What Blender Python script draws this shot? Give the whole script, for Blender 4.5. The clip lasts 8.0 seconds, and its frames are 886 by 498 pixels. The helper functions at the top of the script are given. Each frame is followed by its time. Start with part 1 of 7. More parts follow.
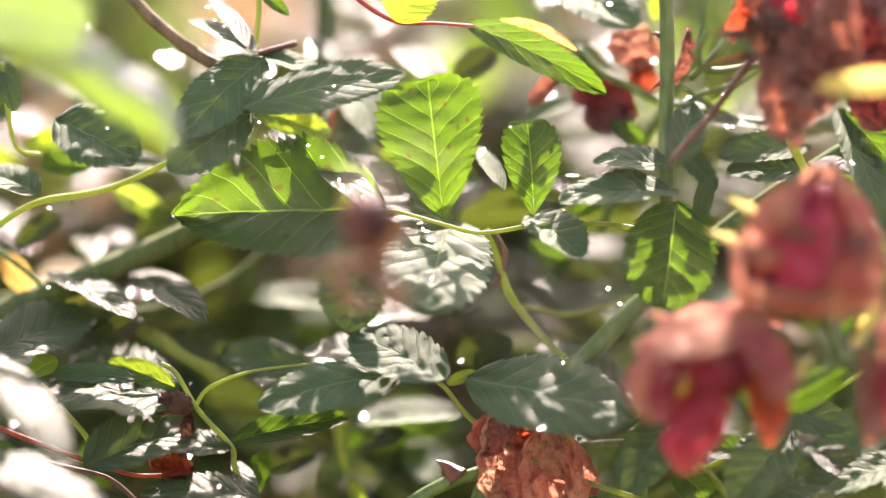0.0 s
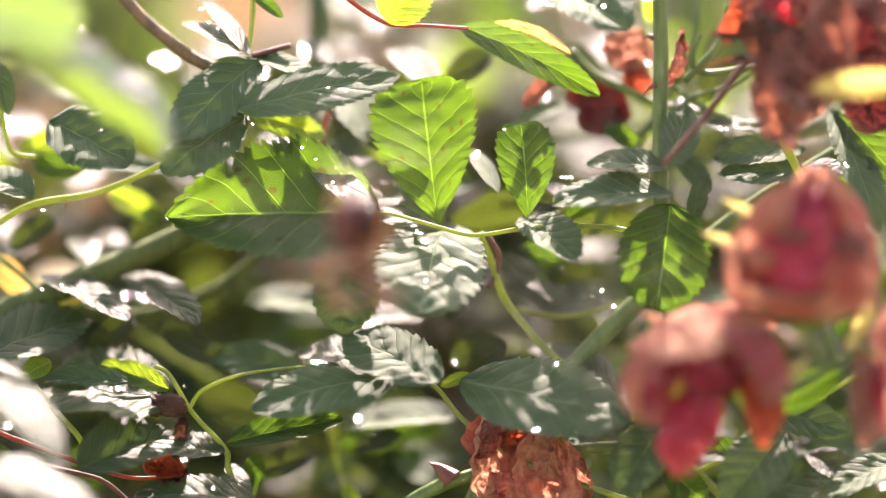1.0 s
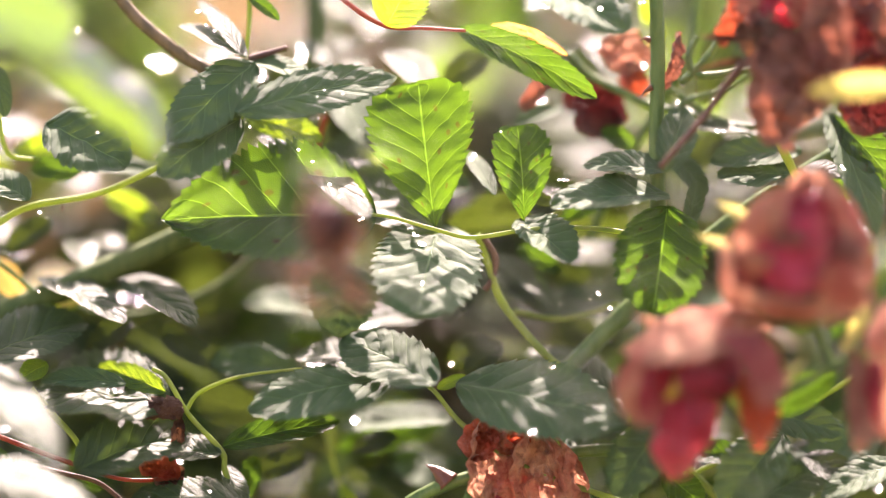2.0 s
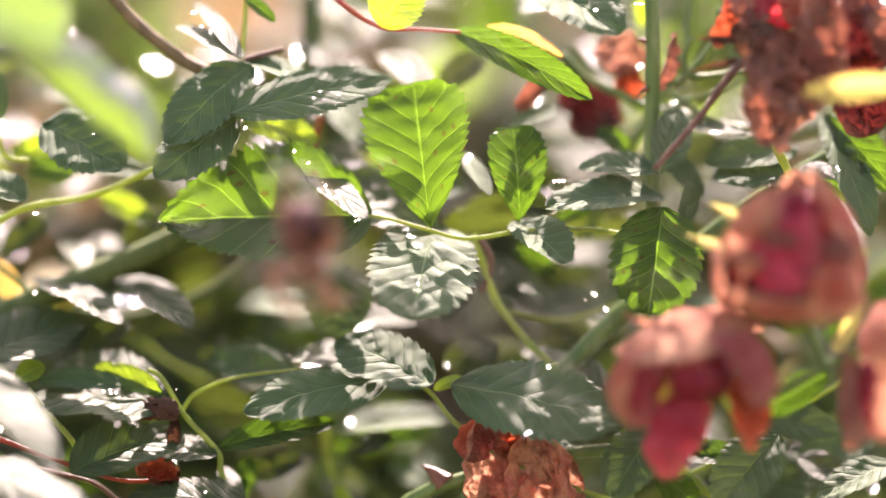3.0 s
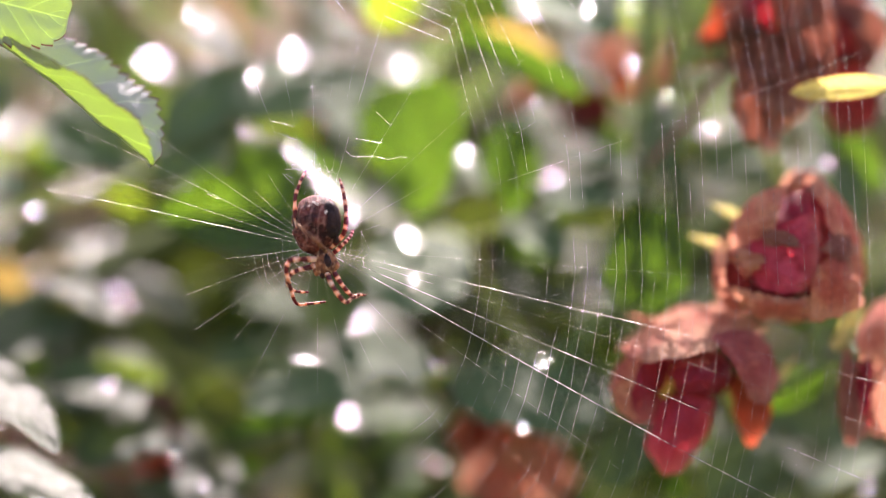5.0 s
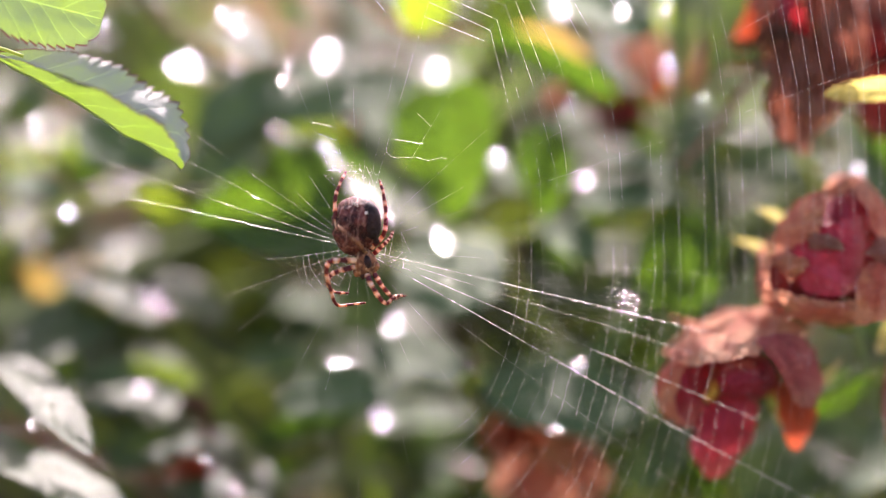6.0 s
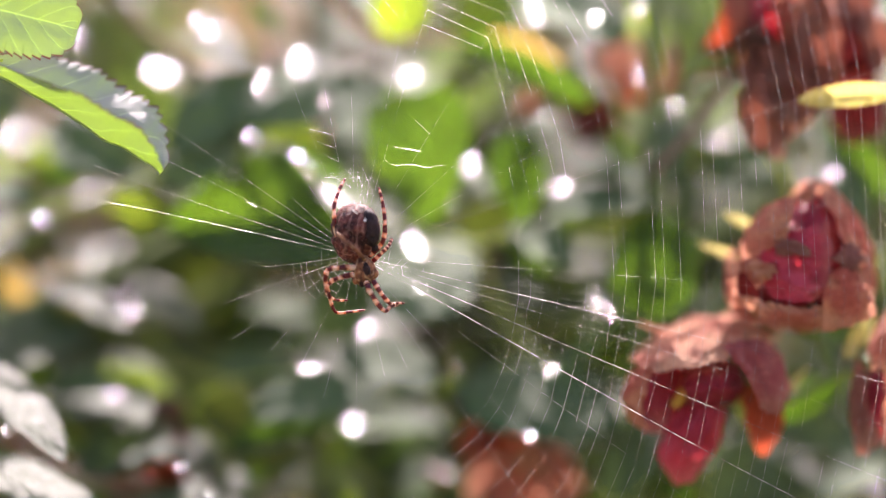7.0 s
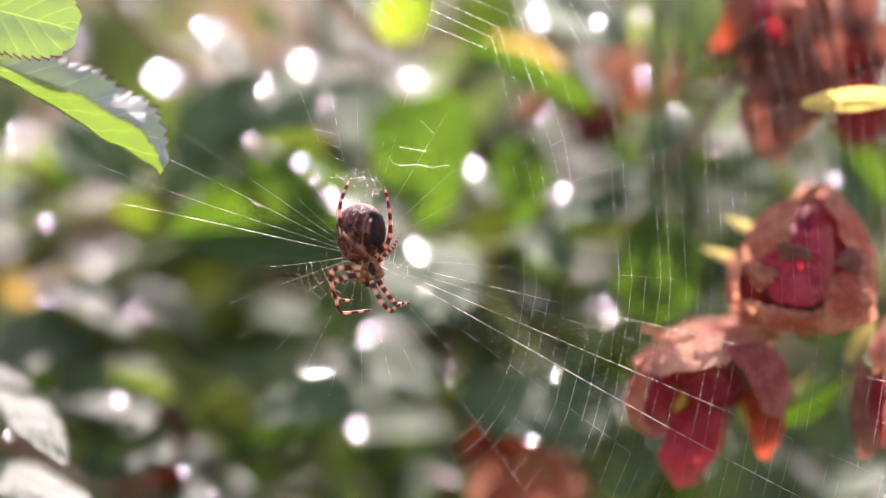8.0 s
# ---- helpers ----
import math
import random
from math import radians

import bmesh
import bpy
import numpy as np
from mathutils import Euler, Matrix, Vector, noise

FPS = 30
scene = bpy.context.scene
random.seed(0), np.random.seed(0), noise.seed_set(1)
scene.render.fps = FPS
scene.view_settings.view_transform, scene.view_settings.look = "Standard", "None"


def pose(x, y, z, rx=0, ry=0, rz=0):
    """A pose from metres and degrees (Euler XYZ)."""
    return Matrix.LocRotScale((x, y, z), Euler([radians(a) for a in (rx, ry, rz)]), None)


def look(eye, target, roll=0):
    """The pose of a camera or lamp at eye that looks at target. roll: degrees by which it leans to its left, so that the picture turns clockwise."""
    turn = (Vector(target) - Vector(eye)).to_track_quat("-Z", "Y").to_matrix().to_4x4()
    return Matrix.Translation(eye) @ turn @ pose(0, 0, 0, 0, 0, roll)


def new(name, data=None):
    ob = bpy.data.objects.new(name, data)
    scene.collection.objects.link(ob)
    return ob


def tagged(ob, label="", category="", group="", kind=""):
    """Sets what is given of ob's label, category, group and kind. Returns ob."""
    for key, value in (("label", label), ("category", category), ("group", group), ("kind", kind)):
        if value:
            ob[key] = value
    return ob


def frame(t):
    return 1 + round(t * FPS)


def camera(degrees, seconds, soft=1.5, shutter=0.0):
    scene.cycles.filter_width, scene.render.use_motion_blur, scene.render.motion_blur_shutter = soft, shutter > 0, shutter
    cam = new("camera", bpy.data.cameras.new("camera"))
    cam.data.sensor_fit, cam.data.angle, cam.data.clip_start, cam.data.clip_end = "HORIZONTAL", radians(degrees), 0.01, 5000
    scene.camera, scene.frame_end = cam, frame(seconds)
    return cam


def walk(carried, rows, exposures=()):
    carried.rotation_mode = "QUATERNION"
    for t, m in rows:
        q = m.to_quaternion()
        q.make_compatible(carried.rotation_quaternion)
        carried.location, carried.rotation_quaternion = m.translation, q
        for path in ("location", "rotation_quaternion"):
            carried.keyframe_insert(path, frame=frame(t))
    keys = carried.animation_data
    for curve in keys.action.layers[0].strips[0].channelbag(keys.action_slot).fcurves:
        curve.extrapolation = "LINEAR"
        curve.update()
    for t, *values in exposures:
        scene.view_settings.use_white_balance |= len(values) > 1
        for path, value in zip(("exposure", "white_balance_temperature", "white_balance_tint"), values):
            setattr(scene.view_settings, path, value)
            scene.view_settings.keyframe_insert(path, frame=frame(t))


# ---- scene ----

# ---------------------------------------------------------------- camera
cam = camera(4.009, 8.0, soft=0.85)
cam.data.dof.use_dof = True
cam.data.dof.focus_distance = 2.0
cam.data.dof.aperture_fstop = 2.55
cam.data.dof.aperture_blades = 0
# A long lens with its focus fixed at two metres; drawing back brings the sharp plane from the leaves to the spider.
walk(cam, [
    (0, look((0, -1.9600, 0.9), (-0.00098, 0.0400, 0.89964))),
    (0.25, look((0, -1.9600, 0.9), (-0.00105, 0.0400, 0.89973))),
    (0.5, look((0, -1.9600, 0.9), (-0.00112, 0.0400, 0.89982))),
    (0.75, look((0, -1.9600, 0.9), (-0.00056, 0.0400, 0.89991))),
    (1, look((0, -1.9600, 0.9), (-0.00000, 0.0400, 0.90000))),
    (1.25, look((0, -1.9600, 0.9), (0.00007, 0.0400, 0.90013))),
    (1.5, look((0, -1.9600, 0.9), (0.00013, 0.0400, 0.90027))),
    (2.2, look((0, -1.9600, 0.9), (0.00071, 0.0400, 0.90040))),
    (2.8, look((0, -1.9600, 0.9), (0.00116, 0.0400, 0.90054))),
    (3, look((0, -1.9630, 0.9), (0.00121, 0.0370, 0.90054))),
    (3.2, look((0, -1.9700, 0.9), (0.00107, 0.0300, 0.90054))),
    (3.4, look((0, -1.9790, 0.9), (0.00080, 0.0210, 0.90049))),
    (3.5, look((0, -1.9840, 0.9), (0.00071, 0.0160, 0.90045))),
    (3.6, look((0, -1.9890, 0.9), (0.00071, 0.0110, 0.90040))),
    (3.8, look((0, -1.9960, 0.9), (0.00089, 0.0040, 0.90036))),
    (4, look((0, -1.9995, 0.9), (0.00098, 0.0005, 0.90027))),
    (4.2, look((0, -2.0000, 0.9), (0.00125, 0.0000, 0.90018))),
    (4.7, look((0, -2.0000, 0.9), (0.00196, 0.0000, 0.90009))),
    (5.3, look((0, -2.0000, 0.9), (0.00179, 0.0000, 0.90000))),
    (5.5, look((0, -2.0000, 0.9), (0.00036, 0.0000, 0.90027))),
    (5.75, look((0, -2.0000, 0.9), (-0.00107, 0.0000, 0.90036))),
    (6, look((0, -2.0000, 0.9), (-0.00330, 0.0000, 0.90036))),
    (6.25, look((0, -2.0000, 0.9), (-0.00071, 0.0000, 0.90036))),
    (6.5, look((0, -2.0000, 0.9), (0.00286, 0.0000, 0.90054))),
    (6.75, look((0, -2.0000, 0.9), (0.00179, 0.0000, 0.90080))),
    (7, look((0, -2.0000, 0.9), (0.00089, 0.0000, 0.90125))),
    (7.25, look((0, -2.0000, 0.9), (0.00121, 0.0000, 0.90152))),
    (7.5, look((0, -2.0000, 0.9), (0.00152, 0.0000, 0.90179))),
    (7.75, look((0, -2.0000, 0.9), (0.00098, 0.0000, 0.90187))),
    (8, look((0, -2.0000, 0.9), (0.00045, 0.0000, 0.90196))),
], exposures=[(0, 2.36, 7200, 34), (3, 2.28, 7200, 34), (4, 1.97, 6800, 34), (8, 1.86, 6600, 34)])

# ---------------------------------------------------------------- light
TO_SUN = Vector((0.10, 0.60, 0.82)).normalized()
world = bpy.data.worlds.new("sky")
scene.world = world
world.use_nodes = True
sky = world.node_tree.nodes.new("ShaderNodeTexSky")
sky.sky_type, sky.sun_disc = "NISHITA", False
sky.dust_density, sky.air_density = 4.0, 1.0
sky.sun_elevation = math.asin(TO_SUN.z)
sky.sun_rotation = math.atan2(TO_SUN.x, TO_SUN.y)
world.node_tree.links.new(sky.outputs[0], world.node_tree.nodes["Background"].inputs[0])
world.node_tree.nodes["Background"].inputs[1].default_value = 0.125
sun = new("sun", bpy.data.lights.new("sun", "SUN"))
sun.data.energy, sun.data.angle, sun.data.color = 5.0, radians(0.53), (1.0, 0.96, 0.89)
sun.matrix_world = look(TO_SUN * 5, (0, 0, 0))


# ---------------------------------------------------------------- materials
def graph(name):
    m = bpy.data.materials.new(name)
    m.use_nodes = True
    m.node_tree.nodes.clear()
    return m, m.node_tree


def node(tree, kind, settings=None, **inputs):
    n = tree.nodes.new(kind)
    choice = settings or {}
    if "operation" in choice:
        n.operation = choice["operation"]
    if "interpolation_type" in choice:
        n.interpolation_type = choice["interpolation_type"]
    if "data_type" in choice:
        n.data_type = choice["data_type"]
    if "voronoi_dimensions" in choice:
        n.voronoi_dimensions = choice["voronoi_dimensions"]
    if "feature" in choice:
        n.feature = choice["feature"]
    for key, value in inputs.items():
        slot = n.inputs[int(key[1:])] if key[0] == "i" and key[1:].isdigit() else n.inputs[key.replace("_", " ")]
        if isinstance(value, bpy.types.NodeSocket):
            tree.links.new(value, slot)
        else:
            slot.default_value = value
    return n


def calc(tree, op, a, b=0.0, c=0.0):
    return node(tree, "ShaderNodeMath", {"operation": op}, i0=a, i1=b, i2=c).outputs[0]


def ramp(tree, value, lo, hi, a=0.0, b=1.0):
    return node(tree, "ShaderNodeMapRange", {"interpolation_type": "SMOOTHSTEP"}, Value=value, From_Min=lo, From_Max=hi, To_Min=a, To_Max=b).outputs[0]


def blend(tree, f, a, b):
    n = node(tree, "ShaderNodeMix", {"data_type": "RGBA"}, Factor=f)
    for slot, value in ((n.inputs[6], a), (n.inputs[7], b)):
        if isinstance(value, bpy.types.NodeSocket):
            tree.links.new(value, slot)
        else:
            slot.default_value = (*value, 1)
    return n.outputs[2]


def noise_of(tree, vector, scale, detail=3.0, rough=0.55):
    return node(tree, "ShaderNodeTexNoise", None, Vector=vector, Scale=scale, Detail=detail, Roughness=rough).outputs[0]


def finish(tree, surface):
    node(tree, "ShaderNodeOutputMaterial", None, Surface=surface)


def leaf_material(name, dark, light, through_dark, through_light, share=0.45, rough=0.4, edge=None, spots=0.0, ribs=7.0, gloss_level=0.9, relief=0.55, vein=0.4):
    """A leaf blade: glossy cuticle over green tissue, paler veins, light that passes through."""
    m, t = graph(name)
    uv = node(t, "ShaderNodeUVMap").outputs[0]
    xyz = node(t, "ShaderNodeSeparateXYZ", None, Vector=uv)
    u, v = xyz.outputs[0], calc(t, "ABSOLUTE", calc(t, "MULTIPLY_ADD", xyz.outputs[1], 2.0, -1.0))
    rnd = node(t, "ShaderNodeObjectInfo").outputs["Random"]
    wob = calc(t, "MULTIPLY", calc(t, "SUBTRACT", noise_of(t, uv, 5.0), 0.5), 0.06)
    q = calc(t, "ADD", calc(t, "MULTIPLY", calc(t, "SUBTRACT", u, calc(t, "MULTIPLY", calc(t, "POWER", v, 0.8), 0.26)), ribs), calc(t, "MULTIPLY", wob, 4.0))
    d = calc(t, "ABSOLUTE", calc(t, "SUBTRACT", calc(t, "FRACT", calc(t, "ADD", q, 0.5)), 0.5))
    side = ramp(t, d, 0.008, 0.034, 1.0, 0.0)
    mid = ramp(t, v, 0.01, 0.035, 1.0, 0.0)
    veins = calc(t, "MAXIMUM", calc(t, "MULTIPLY", side, ramp(t, v, 0.75, 1.0, 1.0, 0.3)), mid)
    scaled = node(t, "ShaderNodeMapping", None, Vector=uv, Scale=(110.0, 70.0, 1.0)).outputs[0]
    cell = node(t, "ShaderNodeTexVoronoi", {"feature": "DISTANCE_TO_EDGE", "voronoi_dimensions": "2D"}, Vector=scaled, Scale=1.0).outputs[0]
    net = ramp(t, cell, 0.0, 0.2, 1.0, 0.0)
    obj = node(t, "ShaderNodeTexCoord").outputs["Object"]
    patch = noise_of(t, obj, 140.0, 4.0)
    tone = calc(t, "MULTIPLY_ADD", rnd, 0.5, calc(t, "MULTIPLY_ADD", patch, 0.9, -0.25))
    top = blend(t, tone, dark, light)
    top = blend(t, calc(t, "MULTIPLY", veins, vein), top, tuple(min(1, c * 2.2 + 0.02) for c in light))
    thru = blend(t, tone, through_dark, through_light)
    lines = calc(t, "MAXIMUM", calc(t, "MULTIPLY", veins, 0.95), calc(t, "MULTIPLY", net, 0.6))
    thru = blend(t, lines, thru, tuple(min(1, c * 2.7 + 0.02) for c in through_light))
    if edge:
        rim = ramp(t, calc(t, "ADD", v, calc(t, "MULTIPLY", patch, 0.08)), 0.975, 1.02)
        top, thru = blend(t, rim, top, edge), blend(t, rim, thru, edge)
    if spots:
        dot = node(t, "ShaderNodeTexVoronoi", {"voronoi_dimensions": "2D"}, Vector=uv, Scale=3.2, Randomness=1.0).outputs["Distance"]
        spot = calc(t, "MULTIPLY", ramp(t, dot, 0.05, 0.085, 1.0, 0.0), spots)
        top, thru = blend(t, spot, top, (0.05, 0.012, 0.01)), blend(t, spot, thru, (0.12, 0.02, 0.015))
    grain = noise_of(t, obj, 2600.0, 2.0)
    height = calc(t, "ADD", calc(t, "MULTIPLY_ADD", ramp(t, d, 0.0, 0.3, 1.0, 0.0), calc(t, "MULTIPLY", ramp(t, v, 0.8, 1.0, 1.0, 0.0), -0.55), calc(t, "MULTIPLY", veins, -0.6)), calc(t, "ADD", calc(t, "MULTIPLY", net, -0.25), calc(t, "MULTIPLY", grain, 0.25)))
    bump = node(t, "ShaderNodeBump", None, Strength=relief, Distance=0.00042, Height=height).outputs[0]
    gloss = calc(t, "MULTIPLY_ADD", patch, 0.2, rough - 0.1)
    skin = node(t, "ShaderNodeBsdfPrincipled", None, Base_Color=top, Roughness=gloss, Normal=bump)
    skin.inputs["Specular IOR Level"].default_value = gloss_level
    back = node(t, "ShaderNodeBsdfTranslucent", None, Color=thru, Normal=bump)
    finish(t, node(t, "ShaderNodeMixShader", None, i0=share, i1=skin.outputs[0], i2=back.outputs[0]).outputs[0])
    return m


def petal_material(name, pale, deep, thru, share=0.4, rough=0.75, ridges=0.8):
    """Withered petal: papery, wrinkled along its length, faded and stained, with wrinkle shade in its colour."""
    m, t = graph(name)
    uv = node(t, "ShaderNodeUVMap").outputs[0]
    obj = node(t, "ShaderNodeTexCoord").outputs["Object"]
    rnd = node(t, "ShaderNodeObjectInfo").outputs["Random"]
    long = node(t, "ShaderNodeMapping", None, Vector=uv, Scale=(2.0, 26.0, 1.0)).outputs[0]
    fibre = noise_of(t, long, 2.2, 5.0, 0.65)
    blotch = noise_of(t, obj, 260.0, 4.0, 0.6)
    f = calc(t, "ADD", calc(t, "MULTIPLY", ramp(t, blotch, 0.42, 0.62), 0.75), calc(t, "MULTIPLY_ADD", rnd, 0.3, calc(t, "MULTIPLY_ADD", fibre, 0.5, -0.3)))
    col = blend(t, f, deep, pale)
    rim = ramp(t, calc(t, "ADD", node(t, "ShaderNodeSeparateXYZ", None, Vector=uv).outputs[0], calc(t, "MULTIPLY", calc(t, "SUBTRACT", blotch, 0.5), 0.5)), 0.62, 1.0)
    col = blend(t, calc(t, "MULTIPLY", rim, 0.6), col, tuple(0.35 * c + 0.65 * d for c, d in zip(pale, (0.62, 0.38, 0.24))))
    wr = noise_of(t, obj, 900.0, 5.0, 0.65)
    # Crease shade and ridge light are painted in from the wrinkle noise.
    col = blend(t, calc(t, "MULTIPLY", ramp(t, wr, 0.52, 0.7), 0.6), col, tuple(c * 0.4 for c in deep))
    col = blend(t, calc(t, "MULTIPLY", ramp(t, wr, 0.46, 0.34), 0.35), col, tuple(min(1, c * 1.25 + 0.05) for c in pale))
    bump = node(t, "ShaderNodeBump", None, Strength=1.0, Distance=0.0014, Height=calc(t, "ADD", calc(t, "MULTIPLY", wr, 0.7), calc(t, "MULTIPLY", fibre, ridges))).outputs[0]
    skin = node(t, "ShaderNodeBsdfPrincipled", None, Base_Color=col, Roughness=rough, Normal=bump)
    skin.inputs["Specular IOR Level"].default_value = 0.3
    back = node(t, "ShaderNodeBsdfTranslucent", None, Color=blend(t, fibre, tuple(c * 0.7 for c in thru), thru), Normal=bump)
    finish(t, node(t, "ShaderNodeMixShader", None, i0=share, i1=skin.outputs[0], i2=back.outputs[0]).outputs[0])
    return m


def stem_material(name, a, b, rough=0.45, glow=None):
    m, t = graph(name)
    obj = node(t, "ShaderNodeTexCoord").outputs["Object"]
    streak = node(t, "ShaderNodeMapping", None, Vector=obj, Scale=(1.0, 1.0, 0.25)).outputs[0]
    f = noise_of(t, streak, 500.0, 4.0)
    col = blend(t, ramp(t, f, 0.3, 0.7), a, b)
    bump = node(t, "ShaderNodeBump", None, Strength=0.5, Distance=0.0003, Height=noise_of(t, obj, 1500.0, 3.0)).outputs[0]
    skin = node(t, "ShaderNodeBsdfPrincipled", None, Base_Color=col, Roughness=rough, Normal=bump)
    skin.inputs["Specular IOR Level"].default_value = 0.3
    out = skin.outputs[0]
    if glow:
        back = node(t, "ShaderNodeBsdfTranslucent", None, Color=(*glow, 1))
        out = node(t, "ShaderNodeMixShader", None, i0=0.35, i1=out, i2=back.outputs[0]).outputs[0]
    finish(t, out)
    return m


# ---------------------------------------------------------------- shapes
def world_of(ob):
    """Where an object stands, by its own and its parents' poses."""
    return ob.matrix_basis.copy() if ob.parent is None else world_of(ob.parent) @ ob.matrix_basis


def linked(name, mesh, mat, parent, label="", m=None):
    """A mesh object at the pose m in the world, as a part of parent."""
    ob = new(name, mesh)
    if not mesh.materials:
        mesh.materials.append(mat)
    m = Matrix.Identity(4) if m is None else m
    if parent is not None:
        ob.parent = parent
        m = world_of(parent).inverted() @ m
    ob.matrix_basis = m
    if label:
        tagged(ob, label=label)
    return ob


def empty(name, at, label, category, group=""):
    ob = new(name)
    ob.empty_display_size = 0.01
    ob.location = at
    return tagged(ob, label, category, group)


def grid_mesh(name, pts, nu, nv):
    """A smooth sheet from (nu+1) x (nv+1) points, with a UV map of u along and v across."""
    cols = nv + 1
    faces = [(i * cols + j, (i + 1) * cols + j, (i + 1) * cols + j + 1, i * cols + j + 1) for i in range(nu) for j in range(nv)]
    me = bpy.data.meshes.new(name)
    me.from_pydata([tuple(p) for p in pts], [], faces)
    layer = me.uv_layers.new(name="UVMap")
    uvs = np.empty((len(faces) * 4, 2), dtype=np.float32)
    k = 0
    for i in range(nu):
        for j in range(nv):
            for a, b in ((i, j), (i + 1, j), (i + 1, j + 1), (i, j + 1)):
                uvs[k] = (a / nu, b / nv)
                k += 1
    layer.data.foreach_set("uv", uvs.ravel())
    me.polygons.foreach_set("use_smooth", np.ones(len(faces), dtype=bool))
    me.update()
    return me


def blade(name, length, width, kind="leaf", fold=(12.0, 12.0), curl=0.5, wave=0.03, seed=0, nu=60, nv=12, teeth=15, tip=0.6, foot=0.55, quilt=1.0):
    """A leaf (toothed, ribbed, folded along its midrib) or a petal (blunt, crumpled), from its base at the origin along +x, face +z."""
    lo, hi = (foot, tip) if kind == "leaf" else (0.6, tip * 0.7)
    if kind == "sepal":
        lo, hi = 0.35, 1.3
    peak = lo / (lo + hi)
    top = peak ** lo * (1 - peak) ** hi
    off = Vector((seed * 7.31, seed * 3.77, seed * 1.93))
    pts = []
    for i in range(nu + 1):
        u = i / nu
        prof = u ** lo * (1 - u) ** hi / top
        bend = curl * (u - 0.35)
        cx = length * (u if abs(curl) < 0.01 else (math.sin(bend) + math.sin(curl * 0.35)) / curl)
        cz = 0.0 if abs(curl) < 0.01 else length * (math.cos(bend) - math.cos(curl * 0.35)) / curl
        for j in range(nv + 1):
            v = 2 * j / nv - 1
            a = abs(v)
            half = width / 2 * prof
            x = 0.0
            if kind == "leaf":
                saw = (u * teeth + 0.15 * math.sin(9 * u + seed)) % 1.0
                half *= 1 + (0.145 * saw - 0.06) * a ** 5
                x += 0.02 * length * saw * a ** 5
                rib = abs(math.sin(math.pi * 7 * (u - 0.26 * a ** 0.8)))
                z = quilt * width * 0.015 * (rib ** 0.6) * (1 - a ** 4) * min(1, a * 6) * min(1, 4 * (1 - u))
            else:
                z = 0.16 * width * v * v
            y = v * half
            ang = radians(fold[0] if v < 0 else fold[1])
            y, z = y * math.cos(ang), z + abs(y) * math.sin(ang)
            p = Vector((u * 3.0, v * 1.4, 0)) + off
            z += wave * width * (noise.noise(p * 0.9) * 1.6 * a + noise.noise(p * 2.6) * 0.7)
            if kind == "petal":
                q = p * 2.6
                z += wave * width * (1.1 - abs(noise.noise(q)) * 2.6 + 0.5 * noise.noise(q * 2.7) - 1.1 * abs(noise.noise(Vector((u * 2.0, v * 5.0, seed)))) - 0.6 * abs(noise.noise(q * 4.5)))
                y += wave * width * noise.noise(q + Vector((9, 2, 5)))
                x += wave * length * 0.8 * noise.noise(Vector((3.0, v * 3.5, seed))) * u
            s, c = math.sin(bend), math.cos(bend)
            pts.append((cx + x * c + z * s, y, cz + z * c - x * s))
    return grid_mesh(name, pts, nu, nv)


def facing(base, tip, elev, azim):
    """The pose of a blade from base to tip whose face looks elev degrees up and azim degrees round from -y towards +x."""
    e, a = radians(elev), radians(azim)
    n = Vector((math.sin(a) * math.cos(e), -math.cos(a) * math.cos(e), math.sin(e)))
    x = (Vector(tip) - Vector(base)).normalized()
    z = (n - x * n.dot(x)).normalized()
    y = z.cross(x)
    m = Matrix((x, y, z)).transposed().to_4x4()
    m.translation = base
    return m


HOME = Vector((0.0, 0.0, 0.9))
SUNNY = []  # points that the sun reaches through openings in the bush


def mm(p):
    return HOME + Vector(p) * 0.001


def leaf(parent, mat, base, tip, width, elev=0, azim=0, fold=(12, 12), curl=0.4, wave=0.05, kind="leaf", name="leaf", label="", point=0.6, foot=0.55, quilt=1.0, seed=[0]):
    """A blade on its stem; base, tip and width in millimetres from the middle of the spray."""
    seed[0] += 1
    b, t = mm(base), mm(tip)
    size = (t - b).length
    if kind == "leaf" and 46 <= elev < 75:
        SUNNY.extend([b.lerp(t, 0.2), b.lerp(t, 0.5), b.lerp(t, 0.8)])
    fine = (84, 12) if kind == "leaf" else (44, 28) if kind == "petal" else (14, 6)
    me = blade(name, size, width * 0.001, kind, fold, curl, wave, seed[0], fine[0], fine[1], teeth=max(11, int(size / 0.0015)), tip=point, foot=foot, quilt=quilt)
    return linked(name, me, mat, parent, label, facing(b, t, elev, azim))


